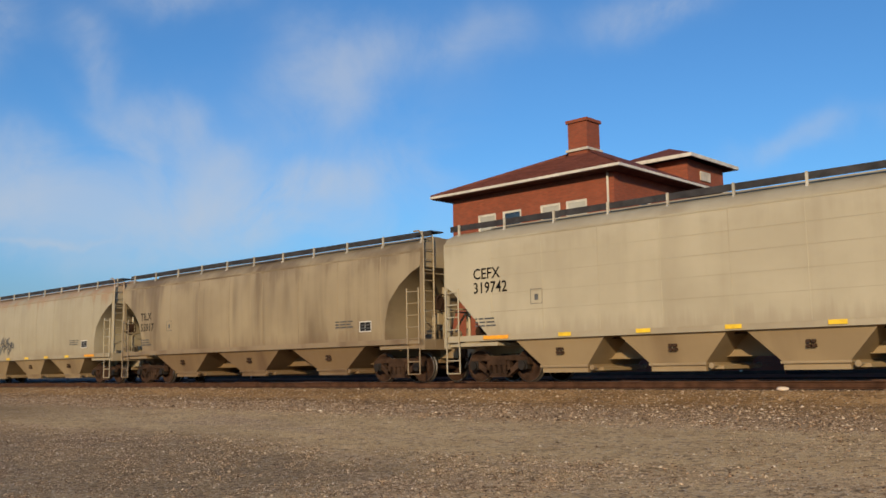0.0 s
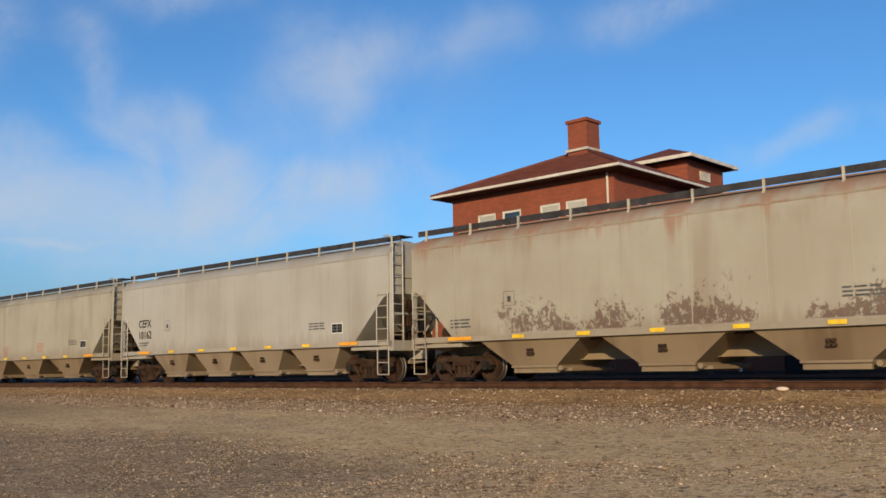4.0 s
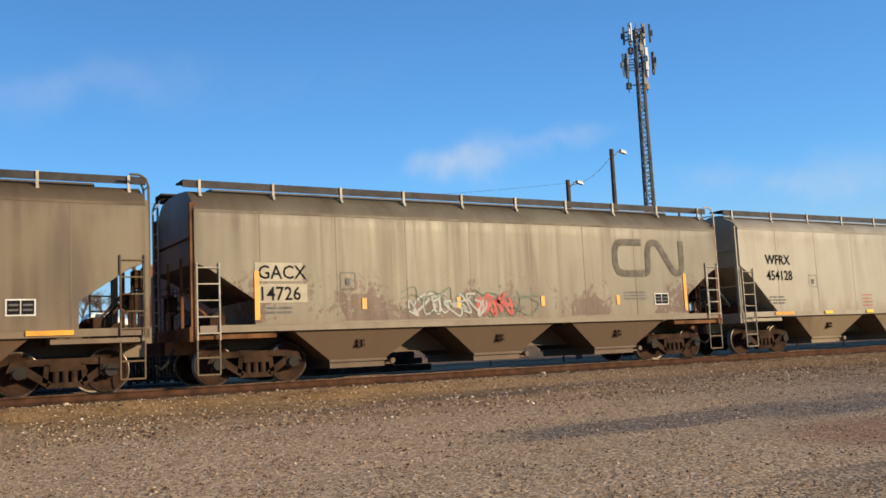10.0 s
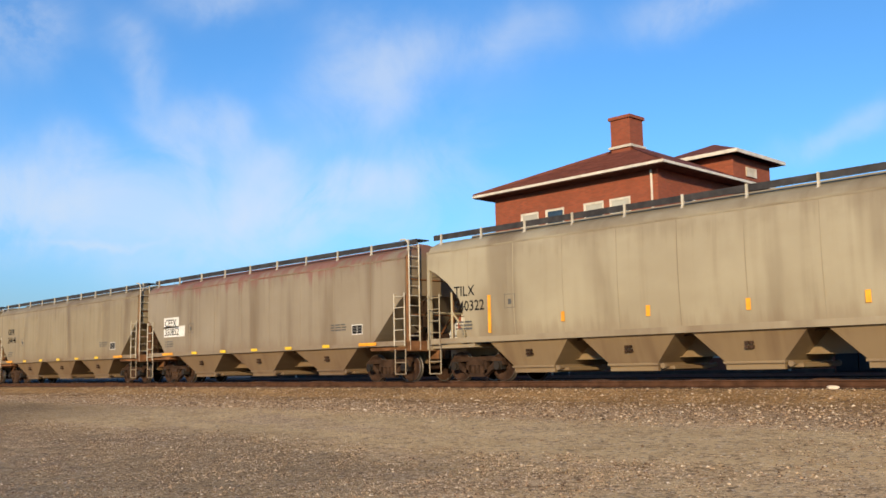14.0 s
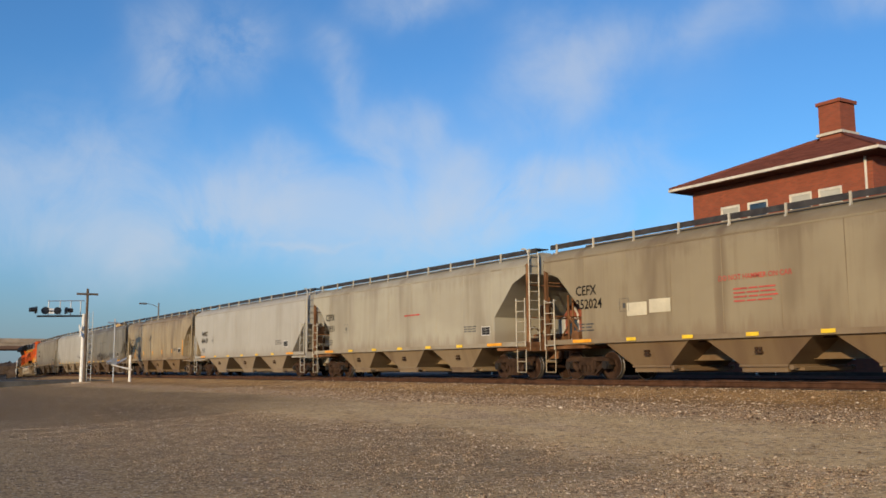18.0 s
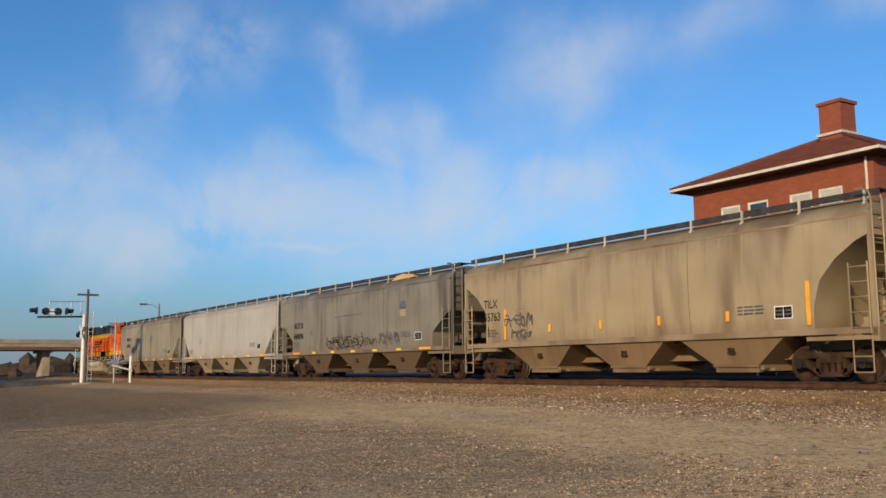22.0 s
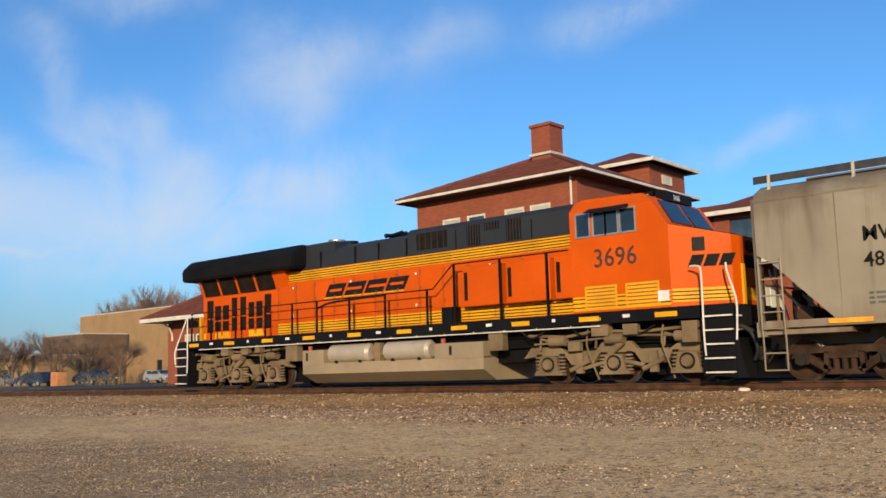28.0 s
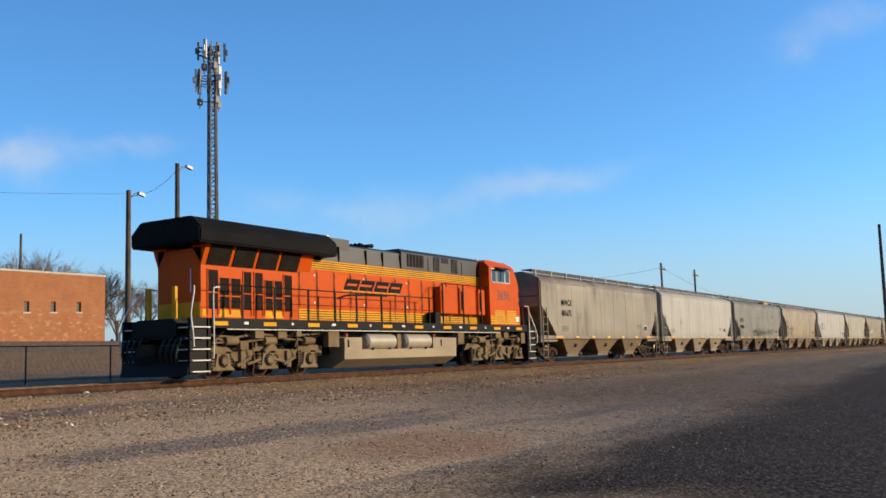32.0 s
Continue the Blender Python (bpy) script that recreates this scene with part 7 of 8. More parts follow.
        if dark:
            for o in c.children:
                if o.get("label", "") in ("black reporting mark", "black car number"):
                    o.data.materials[0] = M["decal_white"]
                    o["label"] = "white lettering on a black patch"
    c, hc = by["319742"], half["319742"]
    for z in (1.95, 2.45, 2.95, 3.45):
        bm = B()
        box(bm, -hc + 1.7, hc - 1.7, -HALF_W - 0.006, -HALF_W + 0.01, z, z + 0.014)
        part("plate_seam", bm, P["clean"][1], c)
    c = by["352024"]
    lettering(c, "DO NOT HAMMER ON CAR", 0.2, -half["352024"] + 7.6, -HALF_W - 0.018, 2.72, M["decal_red"], 0.003, 0.95, "red warning line")
    bars(c, -half["352024"] + 8.1, 2.45, 4, -HALF_W - 0.018, M["decal_red"], 0.04, (0.4, 0.35, 0.5), 0.11)
    for k in range(2):
        quad_plate(c, "primer_patch", -half["352024"] + 4.0 + k * 0.95, -half["352024"] + 4.85 + k * 0.95, 1.95 + 0.05 * k, 2.35 + 0.05 * k, -HALF_W - 0.014, simple("cream_patch", (0.58, 0.52, 0.38), 0.6, 0, 0.1, 3), "pale repainted patch")
    c, h8 = by["848896"], half["848896"]
    bm = B()
    prism(bm, [(-h8 + 12.78, 3.1), (-h8 + 12.8, 3.28), (-h8 + 13.05, 3.32), (-h8 + 13.3, 3.28), (-h8 + 13.32, 3.1), (-h8 + 13.3, 2.97), (-h8 + 12.8, 2.97)], "y", -HALF_W - 0.016, -HALF_W - 0.012)
    part("emblem", bm, simple("emblem_faded_blue", (0.10, 0.10, 0.15), 0.6, 0, 0.3, 5), c, "faded blue shield emblem")
    quad_plate(c, "emblem_field", -h8 + 12.8, -h8 + 13.3, 2.66, 2.96, -HALF_W - 0.012, simple("faded_tan", (0.33, 0.26, 0.17), 0.6, 0, 0.1, 3))
    bm = B()
    ribbon(bm, [(-h8 + 6.4, 2.93), (-h8 + 7.7, 2.95), (-h8 + 9.3, 2.97)], 0.035, -HALF_W - 0.014)
    part("scrape", bm, M["decal_grey"], c, "long dark scrape")
    bars(by["454899"], -0.2, 2.3, 4, -HALF_W - 0.018, M["decal_red"], 0.03, (0.5, 0.4, 0.3), 0.1)
    bars(by["454128"], 1.4, 1.9, 4, -HALF_W - 0.018, M["decal_red"], 0.03, (0.3, 0.3), 0.12)
    bars(by["454128"], -2.6, 1.8, 4, -HALF_W - 0.018, M["decal_red"], 0.03, (0.3, 0.25), 0.12)
    bars(by["70931"], 0.4, 2.6, 1, -HALF_W - 0.018, M["decal_red"], 0.06, (0.4, 0.5, 0.4), 0.12)
    quad_plate(by["90126"], "pale_patch", -2.35, -2.2, 2.6, 3.1, -HALF_W - 0.014, M["decal_white"])
    bm = B()
    prism(bm, [(3.1, 4.3), (5.1, 4.34), (4.9, 4.47), (4.45, 4.5), (4.1, 4.56), (3.5, 4.48)], "y", -1.28, -0.6)
    part("spilled_grain", bm, simple("grain", (0.55, 0.36, 0.17), 0.9, 0, 0.15, 6), by["848896"], "heap of spilled yellow grain on the roof")


add_markings()

# ---- train: locomotive ----


def build_loco():
    orange = simple("loco_orange", (0.57, 0.084, 0.003), 0.48, 0, 0.1, 0.7)
    yellow = simple("loco_yellow", (0.72, 0.34, 0.012), 0.4, 0, 0.12, 2)
    black = simple("loco_black", (0.008, 0.008, 0.009), 0.5, 0, 0.2, 1.5)
    grey = simple("loco_roof_black", (0.02, 0.021, 0.023), 0.5, 0, 0.1, 1.2)
    for paint in (black, orange, yellow):
        for node in paint.node_tree.nodes:
            if node.type == "BSDF_PRINCIPLED":
                node.inputs["Specular IOR Level"].default_value = 0.1
    dusty = simple("loco_dusty_underframe", (0.20, 0.142, 0.082), 0.8, 0.0, 0.24, 1.6, 0.06)
    tank_paint = simple("loco_tank_tan", (0.31, 0.235, 0.145), 0.6, 0.0, 0.14, 0.9, 0.04)
    gloom = simple("loco_shadow_steel", (0.02, 0.016, 0.013), 0.85, 0.0, 0.3, 3)
    screen = simple("intake_screen", (0.016, 0.011, 0.008), 0.8, 0.0, 0.3, 6)
    rail_white = simple("handrail_white", (0.68, 0.64, 0.57), 0.5, 0, 0.1, 5)
    seam_m = simple("door_seam", (0.25, 0.06, 0.015), 0.6, 0, 0.1, 4)
    glass = glass_material("cab_glass", (0.008, 0.011, 0.013))
    lo = thing("locomotive", "orange, yellow and black diesel locomotive at the train's tail", "locomotive")

    bm = B()
    box(bm, -22.35, -1.15, -1.5, 1.5, 1.5, 1.79)
    box(bm, -21.5, -1.9, -0.9, 0.9, 1.0, 1.5)
    sill = part("underframe", bm, black, lo, "black walkway sill")
    for i in range(19):
        bm = B()
        x = -21.9 + i * 1.1
        w = 0.3 if i % 2 == 0 else (0.1 if i % 4 == 1 else 0.05)
        box(bm, x - w, x + w, -1.512, -1.5, 1.57 if i % 2 == 0 else 1.61, 1.69)
        part("sill_marker", bm, yellow if i % 2 == 0 else M["decal_white"], sill)
    # long hood
    bm = B()
    box(bm, -22.15, -4.8, -0.93, 0.93, 1.79, 3.94)
    hood = part("long_hood", bm, orange, lo)
    for z0, z1 in ((1.84, 2.2), (3.6, 3.93)):
        for s in (-1, 1):
            x0 = -17.6
            bm = B()
            box(bm, x0, -4.82, min(s * 0.93, s * 0.938), max(s * 0.93, s * 0.938), z0, z1)
            band = part("yellow_band", bm, yellow, hood, "yellow stripe band")
            bm = B()
            for k in range(4):
                z = z0 + (z1 - z0) * (0.08 + 0.24 * k)
                box(bm, x0, -4.82, min(s * 0.938, s * 0.942), max(s * 0.938, s * 0.942), z, z + 0.026)
            part("pinstripe", bm, black, band)
    for i, x in enumerate([-17.6 + 0.98 * k for k in range(13)]):
        bm = B()
        box(bm, x - 0.008, x + 0.008, -0.946, -0.93, 1.86, 3.58)
        part("door_seam", bm, seam_m, hood)
        if i < 12:
            bm = B()
            box(bm, x + 0.06, x + 0.92, -0.95, -0.93, 2.28, 3.5)
            part("hood_door", bm, orange, hood)
            bm = B()
            for z in (2.45, 2.9, 3.35):
                box(bm, x + 0.05, x + 0.09, -0.962, -0.94, z, z + 0.11)
            part("hinge", bm, seam_m, hood)
            for z in (3.35, 2.4):
                bm = B()
                box(bm, x + 0.82, x + 0.88, -0.968, -0.93, z, z + 0.07)
                part("door_latch", bm, M["decal_white"] if i % 3 == 0 else orange, hood)
    # darker upper hood
    bm = B()
    prism(bm, [(-0.93, 3.94), (0.93, 3.94), (0.88, 4.55), (0.7, 4.64), (-0.7, 4.64), (-0.88, 4.55)], "x", -16.3, -11.2)
    box(bm, -16.15, -14.6, -0.9, 0.9, 4.4, 4.8)
    part("engine_cover", bm, grey, lo)
    bm = B()
    prism(bm, [(-0.95, 3.94), (0.95, 3.94), (0.95, 4.62), (0.8, 4.76), (-0.8, 4.76), (-0.95, 4.62)], "x", -11.2, -4.82)
    box2 = part("blower_cover", bm, grey, lo)
    for x0, x1, z0, z1 in ((-10.8, -9.56, 4.07, 4.58), (-8.77, -8.27, 4.0, 4.6), (-8.1, -7.55, 4.38, 4.6), (-7.3, -6.77, 4.0, 4.6)):
        bm = B()
        box(bm, x0, x1, -0.965, -0.95, z0, z1)
        v = part("intake_screen", bm, screen, box2)
        for k in range(5):
            bm = B()
            x = x0 + (x1 - x0) * (k + 0.5) / 5
            box(bm, x - 0.015, x + 0.015, -0.975, -0.965, z0, z1)
            part("screen_bar", bm, grey, v)
    for x in (-15.3, -13.6, -12.5, -11.25, -9.2, -6.4):
        bm = B()
        box(bm, x - 0.012, x + 0.012, -0.97, -0.9, 3.96, 4.5)
        part("cover_seam", bm, black, lo)
    # radiator end: flared screens and the wide cap
    for s in (-1, 1):
        bm = B()
        prism(bm, [(s * 0.93, 3.42), (s * 1.2, 4.1), (s * 0.5, 4.1)], "x", -22.15, -17.0)
        part("radiator_flare", bm, orange, lo)
        for k in range(4):
            x0 = -22.0 + k * 1.1
            bm = B()
            prism(bm, [(s * 0.94, 3.44), (s * 1.19, 4.07), (s * 1.215, 4.06), (s * 0.965, 3.43)], "x", x0 + 0.06, x0 + 1.0)
            part("radiator_screen", bm, screen, lo, "dark radiator screen")
    bm = B()
    prism(bm, [(-1.5, 4.02), (1.5, 4.02), (1.52, 4.45), (1.1, 4.82), (-1.1, 4.82), (-1.52, 4.45)], "x", -22.75, -16.1)
    bmesh.ops.bevel(bm, geom=bm.edges[:], offset=0.05, segments=2, affect="EDGES")
    cap = part("radiator_cap", bm, simple("radiator_black", (0.007, 0.007, 0.008), 0.8, 0, 0.25, 1.5), lo, "wide black radiator cap", smooth=True)
    bm = B()
    for x in (-21.2, -18.8):
        box(bm, x, x + 1.6, -0.6, 0.6, 4.82, 4.86)
    part("roof_fan_hatch", bm, grey, cap)
    doors = [(-21.87, -21.45, 1.92, 3.28), (-21.38, -20.96, 1.95, 3.06), (-20.88, -20.46, 1.95, 3.06), (-20.32, -19.96, 1.92, 3.3), (-19.8, -19.42, 1.92, 3.3), (-19.3, -18.94, 1.95, 3.08), (-18.84, -18.46, 1.95, 3.08), (-18.36, -17.96, 1.92, 3.3)]
    for x0, x1, z0, z1 in doors:
        bm = B()
        box(bm, x0, x1, -0.945, -0.93, z0 + 0.18, z1)
        d = part("screen_door", bm, screen, lo, "dark mesh equipment door")
        bm = B()
        for a in ((x0 - 0.03, x0, z0, z1 + 0.03), (x1, x1 + 0.03, z0, z1 + 0.03), (x0, x1, z1, z1 + 0.03), (x0, x1, (z0 + z1) / 2 - 0.02, (z0 + z1) / 2 + 0.02)):
            box(bm, a[0], a[1], -0.96, -0.93, a[2], a[3])
        part("door_frame", bm, orange, d)
    for x0, x1 in ((-21.4, -20.4), (-19.3, -18.4), (-22.1, -21.95)):
        bm = B()
        box(bm, x0, x1, -0.943, -0.93, 1.86, 2.08)
        part("yellow_panel", bm, yellow, lo)
    # exhaust, horn, aerials
    bm = B()
    tube(bm, (-15.3, -0.2, 4.78), (-15.3, -0.2, 4.95), 0.3, 16)
    part("exhaust_stack", bm, M["galv"], lo, smooth=True)
    bm = B()
    tube(bm, (-14.7, -0.1, 4.64), (-14.7, -0.1, 4.85), 0.26, 16)
    part("vent_dome", bm, black, lo)
    bm = B()
    for k, a in enumerate((-0.2, 0, 0.2)):
        tube(bm, (-12.6, a, 4.84), (-12.15, a, 4.84), 0.03, 8, 0.09)
        tube(bm, (-12.6, a + 0.05, 4.84), (-12.95, a + 0.05, 4.84), 0.03, 8, 0.08)
    tube(bm, (-12.6, 0, 4.62), (-12.6, 0, 4.84), 0.05, 8)
    part("air_horn", bm, black, lo)
    # cab and nose
    bm = B()
    prism(bm, [(-4.8, 1.79), (-1.95, 1.79), (-1.95, 3.78), (-2.34, 4.4), (-4.8, 4.4)], "y", -1.45, 1.45)
    prism(bm, [(-4.8, 4.4), (-2.34, 4.4), (-2.42, 4.52), (-2.75, 4.68), (-4.5, 4.74), (-4.8, 4.66)], "y", -1.45, 1.45)
    for v in bm.verts:
        if v.co.z > 4.45:
            v.co.y *= 0.82 if v.co.z > 4.6 else 0.95
    bmesh.ops.remove_doubles(bm, verts=bm.verts[:], dist=1e-4)
    cab = part("cab", bm, orange, lo)
    bm = B()
    plan = [(-1.95, -1.44), (-0.62, -0.84), (-0.5, -0.6), (-0.5, 0.6), (-0.62, 0.84), (-1.95, 1.44)]
    rows = [[bm.verts.new((x, y, z if z < 2 else 3.42 + (-0.5 - x) * 0.25)) for x, y in plan] for z in (1.79, 3.4)]
    for i in range(len(plan)):
        j = (i + 1) % len(plan)
        bm.faces.new((rows[0][i], rows[0][j], rows[1][j], rows[1][i]))
    bm.faces.new(rows[0][::-1]), bm.faces.new(rows[1])
    nose = part("nose", bm, orange, lo)
    bm = B()
    top = [(-1.95, -1.36), (-0.66, -0.8), (-0.66, 0.8), (-1.95, 1.36)]
    lid = [[bm.verts.new((x, y, 3.43 + (-0.5 - x) * 0.25 + dz)) for x, y in top] for dz in (-0.03, 0.012)]
    for i in range(4):
        bm.faces.new((lid[0][i], lid[0][(i + 1) % 4], lid[1][(i + 1) % 4], lid[1][i]))
    bm.faces.new(lid[0][::-1]), bm.faces.new(lid[1])
    part("anti_glare_panel", bm, black, nose, "black anti-glare top of the nose")
    for z0, z1 in ((1.84, 2.2),):
        bm = B()
        box(bm, -4.78, -1.96, -1.46, -1.45, z0, z1)
        band = part("yellow_band", bm, yellow, cab)
        bm = B()
        for k in range(3):
            z = z0 + (z1 - z0) * (0.2 + 0.3 * k)
            box(bm, -4.78, -1.96, -1.464, -1.46, z, z + 0.025)
        part("pinstripe", bm, black, band)
    for x0, x1 in ((-4.58, -4.2), (-4.05, -3.72), (-3.68, -3.35), (-3.25, -2.85)):
        bm = B()
        box(bm, x0, x1, -1.462, -1.44, 3.74, 4.3)
        w = part("cab_window", bm, glass, cab)
        bm = B()
        for a in ((x0 - 0.04, x0, 3.7, 4.34), (x1, x1 + 0.04, 3.7, 4.34), (x0, x1, 4.3, 4.34), (x0, x1, 3.7, 3.74)):
            box(bm, a[0], a[1], -1.475, -1.44, a[2], a[3])
        part("window_frame", bm, M["galv"], w)
    bm = B()
    prism(bm, [(-1.47, 4.36), (-1.72, 4.28), (-1.72, 4.30), (-1.47, 4.42)], "x", -4.2, -3.0)
    part("sun_visor", bm, black, cab)
    for s in (-1, 1):
        bm = B()
        q = [(-1.98, s * 0.08, 3.86), (-1.98, s * 1.12, 3.86), (-2.38, s * 1.1, 4.46), (-2.38, s * 0.08, 4.46)]
        n = Vector((0.84, 0, 0.54)) * 0.03
        v = [bm.verts.new(Vector(p) + n) for p in q] + [bm.verts.new(Vector(p) - n) for p in q]
        bm.faces.new(v[:4]), bm.faces.new(v[4:][::-1])
        for i in range(4):
            bm.faces.new((v[i], v[4 + i], v[4 + (i + 1) % 4], v[(i + 1) % 4]))
        part("windscreen", bm, glass, cab)
    bm = B()
    box(bm, -2.6, -2.35, -0.75, 0.75, 4.52, 4.76)
    nb = part("number_board", bm, black, cab)
    lettering(nb, "3696", 0.2, -2.345, -0.28, 4.56, M["decal_white"], 0.004, 0.9, face=90)
    bm = B()
    box(bm, -2.95, -2.5, -1.06, -1.05, 4.5, 4.72)
    nb = part("number_board", bm, black, cab)
    lettering(nb, "3696", 0.17, -2.92, -1.065, 4.55, M["decal_white"], 0.003, 0.9)
    lettering(cab, "3696", 0.66, -4.12, -1.456, 2.92, simple("cab_number", (0.055, 0.03, 0.02), 0.5, 0, 0.2, 4), 0.006, 0.98, "black cab number")
    bm = B()
    for k in range(4):
        tube(bm, (-4.4 + k * 0.35, -0.6, 4.72), (-4.4 + k * 0.35, -0.6, 4.84), 0.025, 6)
        tube(bm, (-4.4 + k * 0.35, -0.3, 4.74), (-4.1 + k * 0.35, -0.3, 4.82), 0.02, 6)
    part("roof_aerial", bm, orange, cab)
    for s in (-0.2, 0.2):
        bm = B()
        tube(bm, (-0.56, s * 0.8, 3.2), (-0.44, s * 0.8, 3.2), 0.14, 14)
        part("headlight", bm, black, nose, smooth=True)
    # emblem on the nose and hood: slanted plain blocks
    def emblem(parent, x0, x1, z0, z1, y):
        h = z1 - z0
        w = (x1 - x0) / 4.1
        slots = [[(0.16, 0.40, 0.84, 0.2)], [(0.0, 0.40, 0.84, 0.2)], [(0.16, 0.40, 1.0, 0.2)], [(0.16, 0.40, 0.84, 0.2)]]
        for k in range(4):
            a = x0 + k * w * 1.04
            lean = lambda u, v: (a + w * 0.94 * u + h * 0.62 * v, z0 + h * v)
            bm = B()
            prism(bm, [lean(-0.02, -0.1), lean(0.98, -0.1), lean(1.0, 0.96), lean(0.02, 0.96)], "y", y - 0.004, y)
            em = part("emblem_block", bm, yellow, parent, "black slanted emblem block with a yellow edge")
            bm = B()
            prism(bm, [lean(0, 0), lean(1, 0), lean(1, 1), lean(0, 1)], "y", y - 0.008, y - 0.004)
            part("emblem_face", bm, M["decal_black"], em)
            for u, v, u2, dv in slots[k]:
                bm = B()
                prism(bm, [lean(u, v), lean(u2, v), lean(u2, v + dv), lean(u, v + dv)], "y", y - 0.011, y - 0.008)
                part("emblem_slot", bm, orange, em)
        bm = B()
        ribbon(bm, flowing([(x0 - 0.35, z0 - 0.33), (x0 + 0.2, z0 - 0.2), (x0 + 1.2, z0 - 0.15), (x1 - 0.9, z0 - 0.12)], 4), 0.07, y - 0.006)
        part("emblem_swoosh", bm, M["decal_black"], parent)
    emblem(hood, -15.1, -11.35, 2.95, 3.36, -0.952)
    # slanted blocks and a yellow band on the tapering side of the nose, and across its front
    for k in range(3):
        bm = B()
        a = 0.42 + k * 0.36
        prism(bm, [(a, 2.72), (a + 0.3, 2.72), (a + 0.42, 3.0), (a + 0.12, 3.0)], "y", -0.012, 0.01)
        bm.transform(Matrix.Translation((-1.95, -1.44, 0)) @ Matrix.Rotation(math.atan2(0.6, 1.33), 4, "Z"))
        part("emblem_block", bm, M["decal_black"], nose)
    bm = B()
    box(bm, 0.02, 1.44, -0.012, 0.01, 1.9, 2.22)
    bm.transform(Matrix.Translation((-1.95, -1.44, 0)) @ Matrix.Rotation(math.atan2(0.6, 1.33), 4, "Z"))
    band = part("yellow_band", bm, yellow, nose)
    bm = B()
    for k in range(3):
        box(bm, 0.02, 1.44, -0.017, -0.012, 1.95 + k * 0.09, 1.975 + k * 0.09)
    bm.transform(Matrix.Translation((-1.95, -1.44, 0)) @ Matrix.Rotation(math.atan2(0.6, 1.33), 4, "Z"))
    part("pinstripe", bm, black, band)
    bm = B()
    box(bm, -0.5, -0.485, -0.58, 0.58, 1.9, 2.2)
    part("yellow_band", bm, yellow, nose)
    bm = B()
    box(bm, -0.5, -0.478, -0.45, 0.2, 2.68, 2.98)
    part("emblem_block", bm, M["decal_black"], nose)
    bm = B()
    box(bm, 0.55, 0.85, -0.03, 0.01, 3.1, 3.42)
    bm.transform(Matrix.Translation((-1.95, -1.44, 0)) @ Matrix.Rotation(math.atan2(0.6, 1.33), 4, "Z"))
    part("number_light", bm, black, nose)
    bm = B()
    box(bm, -22.17, -22.15, -0.92, 0.92, 1.84, 2.3)
    part("yellow_band", bm, yellow, hood)
    bm = B()
    tube(bm, (-22.2, -0.55, 2.6), (-22.2, -0.55, 3.3), 0.02, 6)
    part("grab_rail", bm, rail_white, hood)
    # steps, end plates, plough, couplers
    for s, x0, x1 in ((1, -1.15, -0.4), (-1, -23.1, -22.35)):
        bm = B()
        box(bm, x0, x1, -1.45, -1.36, 0.15, 1.79), box(bm, x0, x1, 1.36, 1.45, 0.15, 1.79)
        box(bm, (x0 if s > 0 else x1) - 0.06, (x0 if s > 0 else x1) + 0.06, -1.5, 1.5, 0.15, 1.79)
        box(bm, x0, x1, -0.8, 0.8, 1.2, 1.79)
        st = part("step_well", bm, black, lo, "black end steps")
        for k in range(5):
            bm = B()
            z = 0.22 + k * 0.32
            box(bm, x0 + 0.02, x1 - 0.02, -1.55, -0.95, z, z + 0.035)
            part("step_tread", bm, rail_white, st, "white-edged step tread")
            bm = B()
            box(bm, x0 + 0.02, x1 - 0.02, 0.95, 1.55, z, z + 0.035)
            part("step_tread", bm, rail_white, st, "white-edged step tread")
        e = -0.35 if s > 0 else -23.0
        bm = B()
        prism(bm, [(e - s * 0.3, 0.12), (e + s * 0.2, 0.12), (e + s * 0.08, 0.55), (e + s * 0.02, 1.0), (e - s * 0.3, 1.0)], "y", -1.42, 1.42)
        box(bm, min(e - s * 0.5, e + s * 0.16), max(e - s * 0.5, e + s * 0.16), -0.95, 0.95, 1.28, 1.72)
        part("plough", bm, black, lo, "black pilot plough")
        bm = B()
        box(bm, min(e, e + s * 0.5), max(e, e + s * 0.5), -0.14, 0.14, 0.76, 1.02)
        prism(bm, [(e + s * 0.3, -0.2), (e + s * 0.62, -0.2), (e + s * 0.66, 0.1), (e + s * 0.35, 0.22)], "z", 0.72, 1.06)
        part("coupler", bm, M["steel_rust"], lo)
        for y in (-1.2, -1.0, -0.75, -0.5, 0.5, 0.75, 1.0, 1.2):
            bm = B()
            pipe(bm, flowing([(e - s * 0.1, y, 1.3), (e + s * 0.22, y, 1.12), (e + s * 0.34, y * 0.95, 0.75), (e + s * 0.2, y * 0.85, 0.5)], 3), 0.04, 6)
            part("air_hose", bm, M["hose"], lo)
        for y in (-1.42, 1.42):
            bm = B()
            yo = y * 1.1
            pipe(bm, flowing([(e - s * 0.74, yo, 0.62), (e - s * 0.76, yo, 1.2), (e - s * 0.74, yo, 2.5), (e - s * 0.82, yo, 2.68), (e - s * 1.05, yo * 0.96, 2.7)], 3), 0.024, 6)
            pipe(bm, flowing([(e + s * 0.04, yo, 0.95), (e + s * 0.08, yo, 1.4), (e + s * 0.02, y, 1.9), (e - s * 0.2, y * 0.92, 2.5), (e - s * 0.24, y * 0.9, 2.74)], 3), 0.024, 6)
            part("grab_rail", bm, rail_white, lo, "white grab rail")
        for y in (-0.55, 0.55):
            bm = B()
            box(bm, e - s * 0.16 - 0.05, e - s * 0.16 + 0.05, y - 0.07, y + 0.07, 1.79, 2.75)
            part("walkway_gate", bm, yellow, lo, "yellow end gate post")
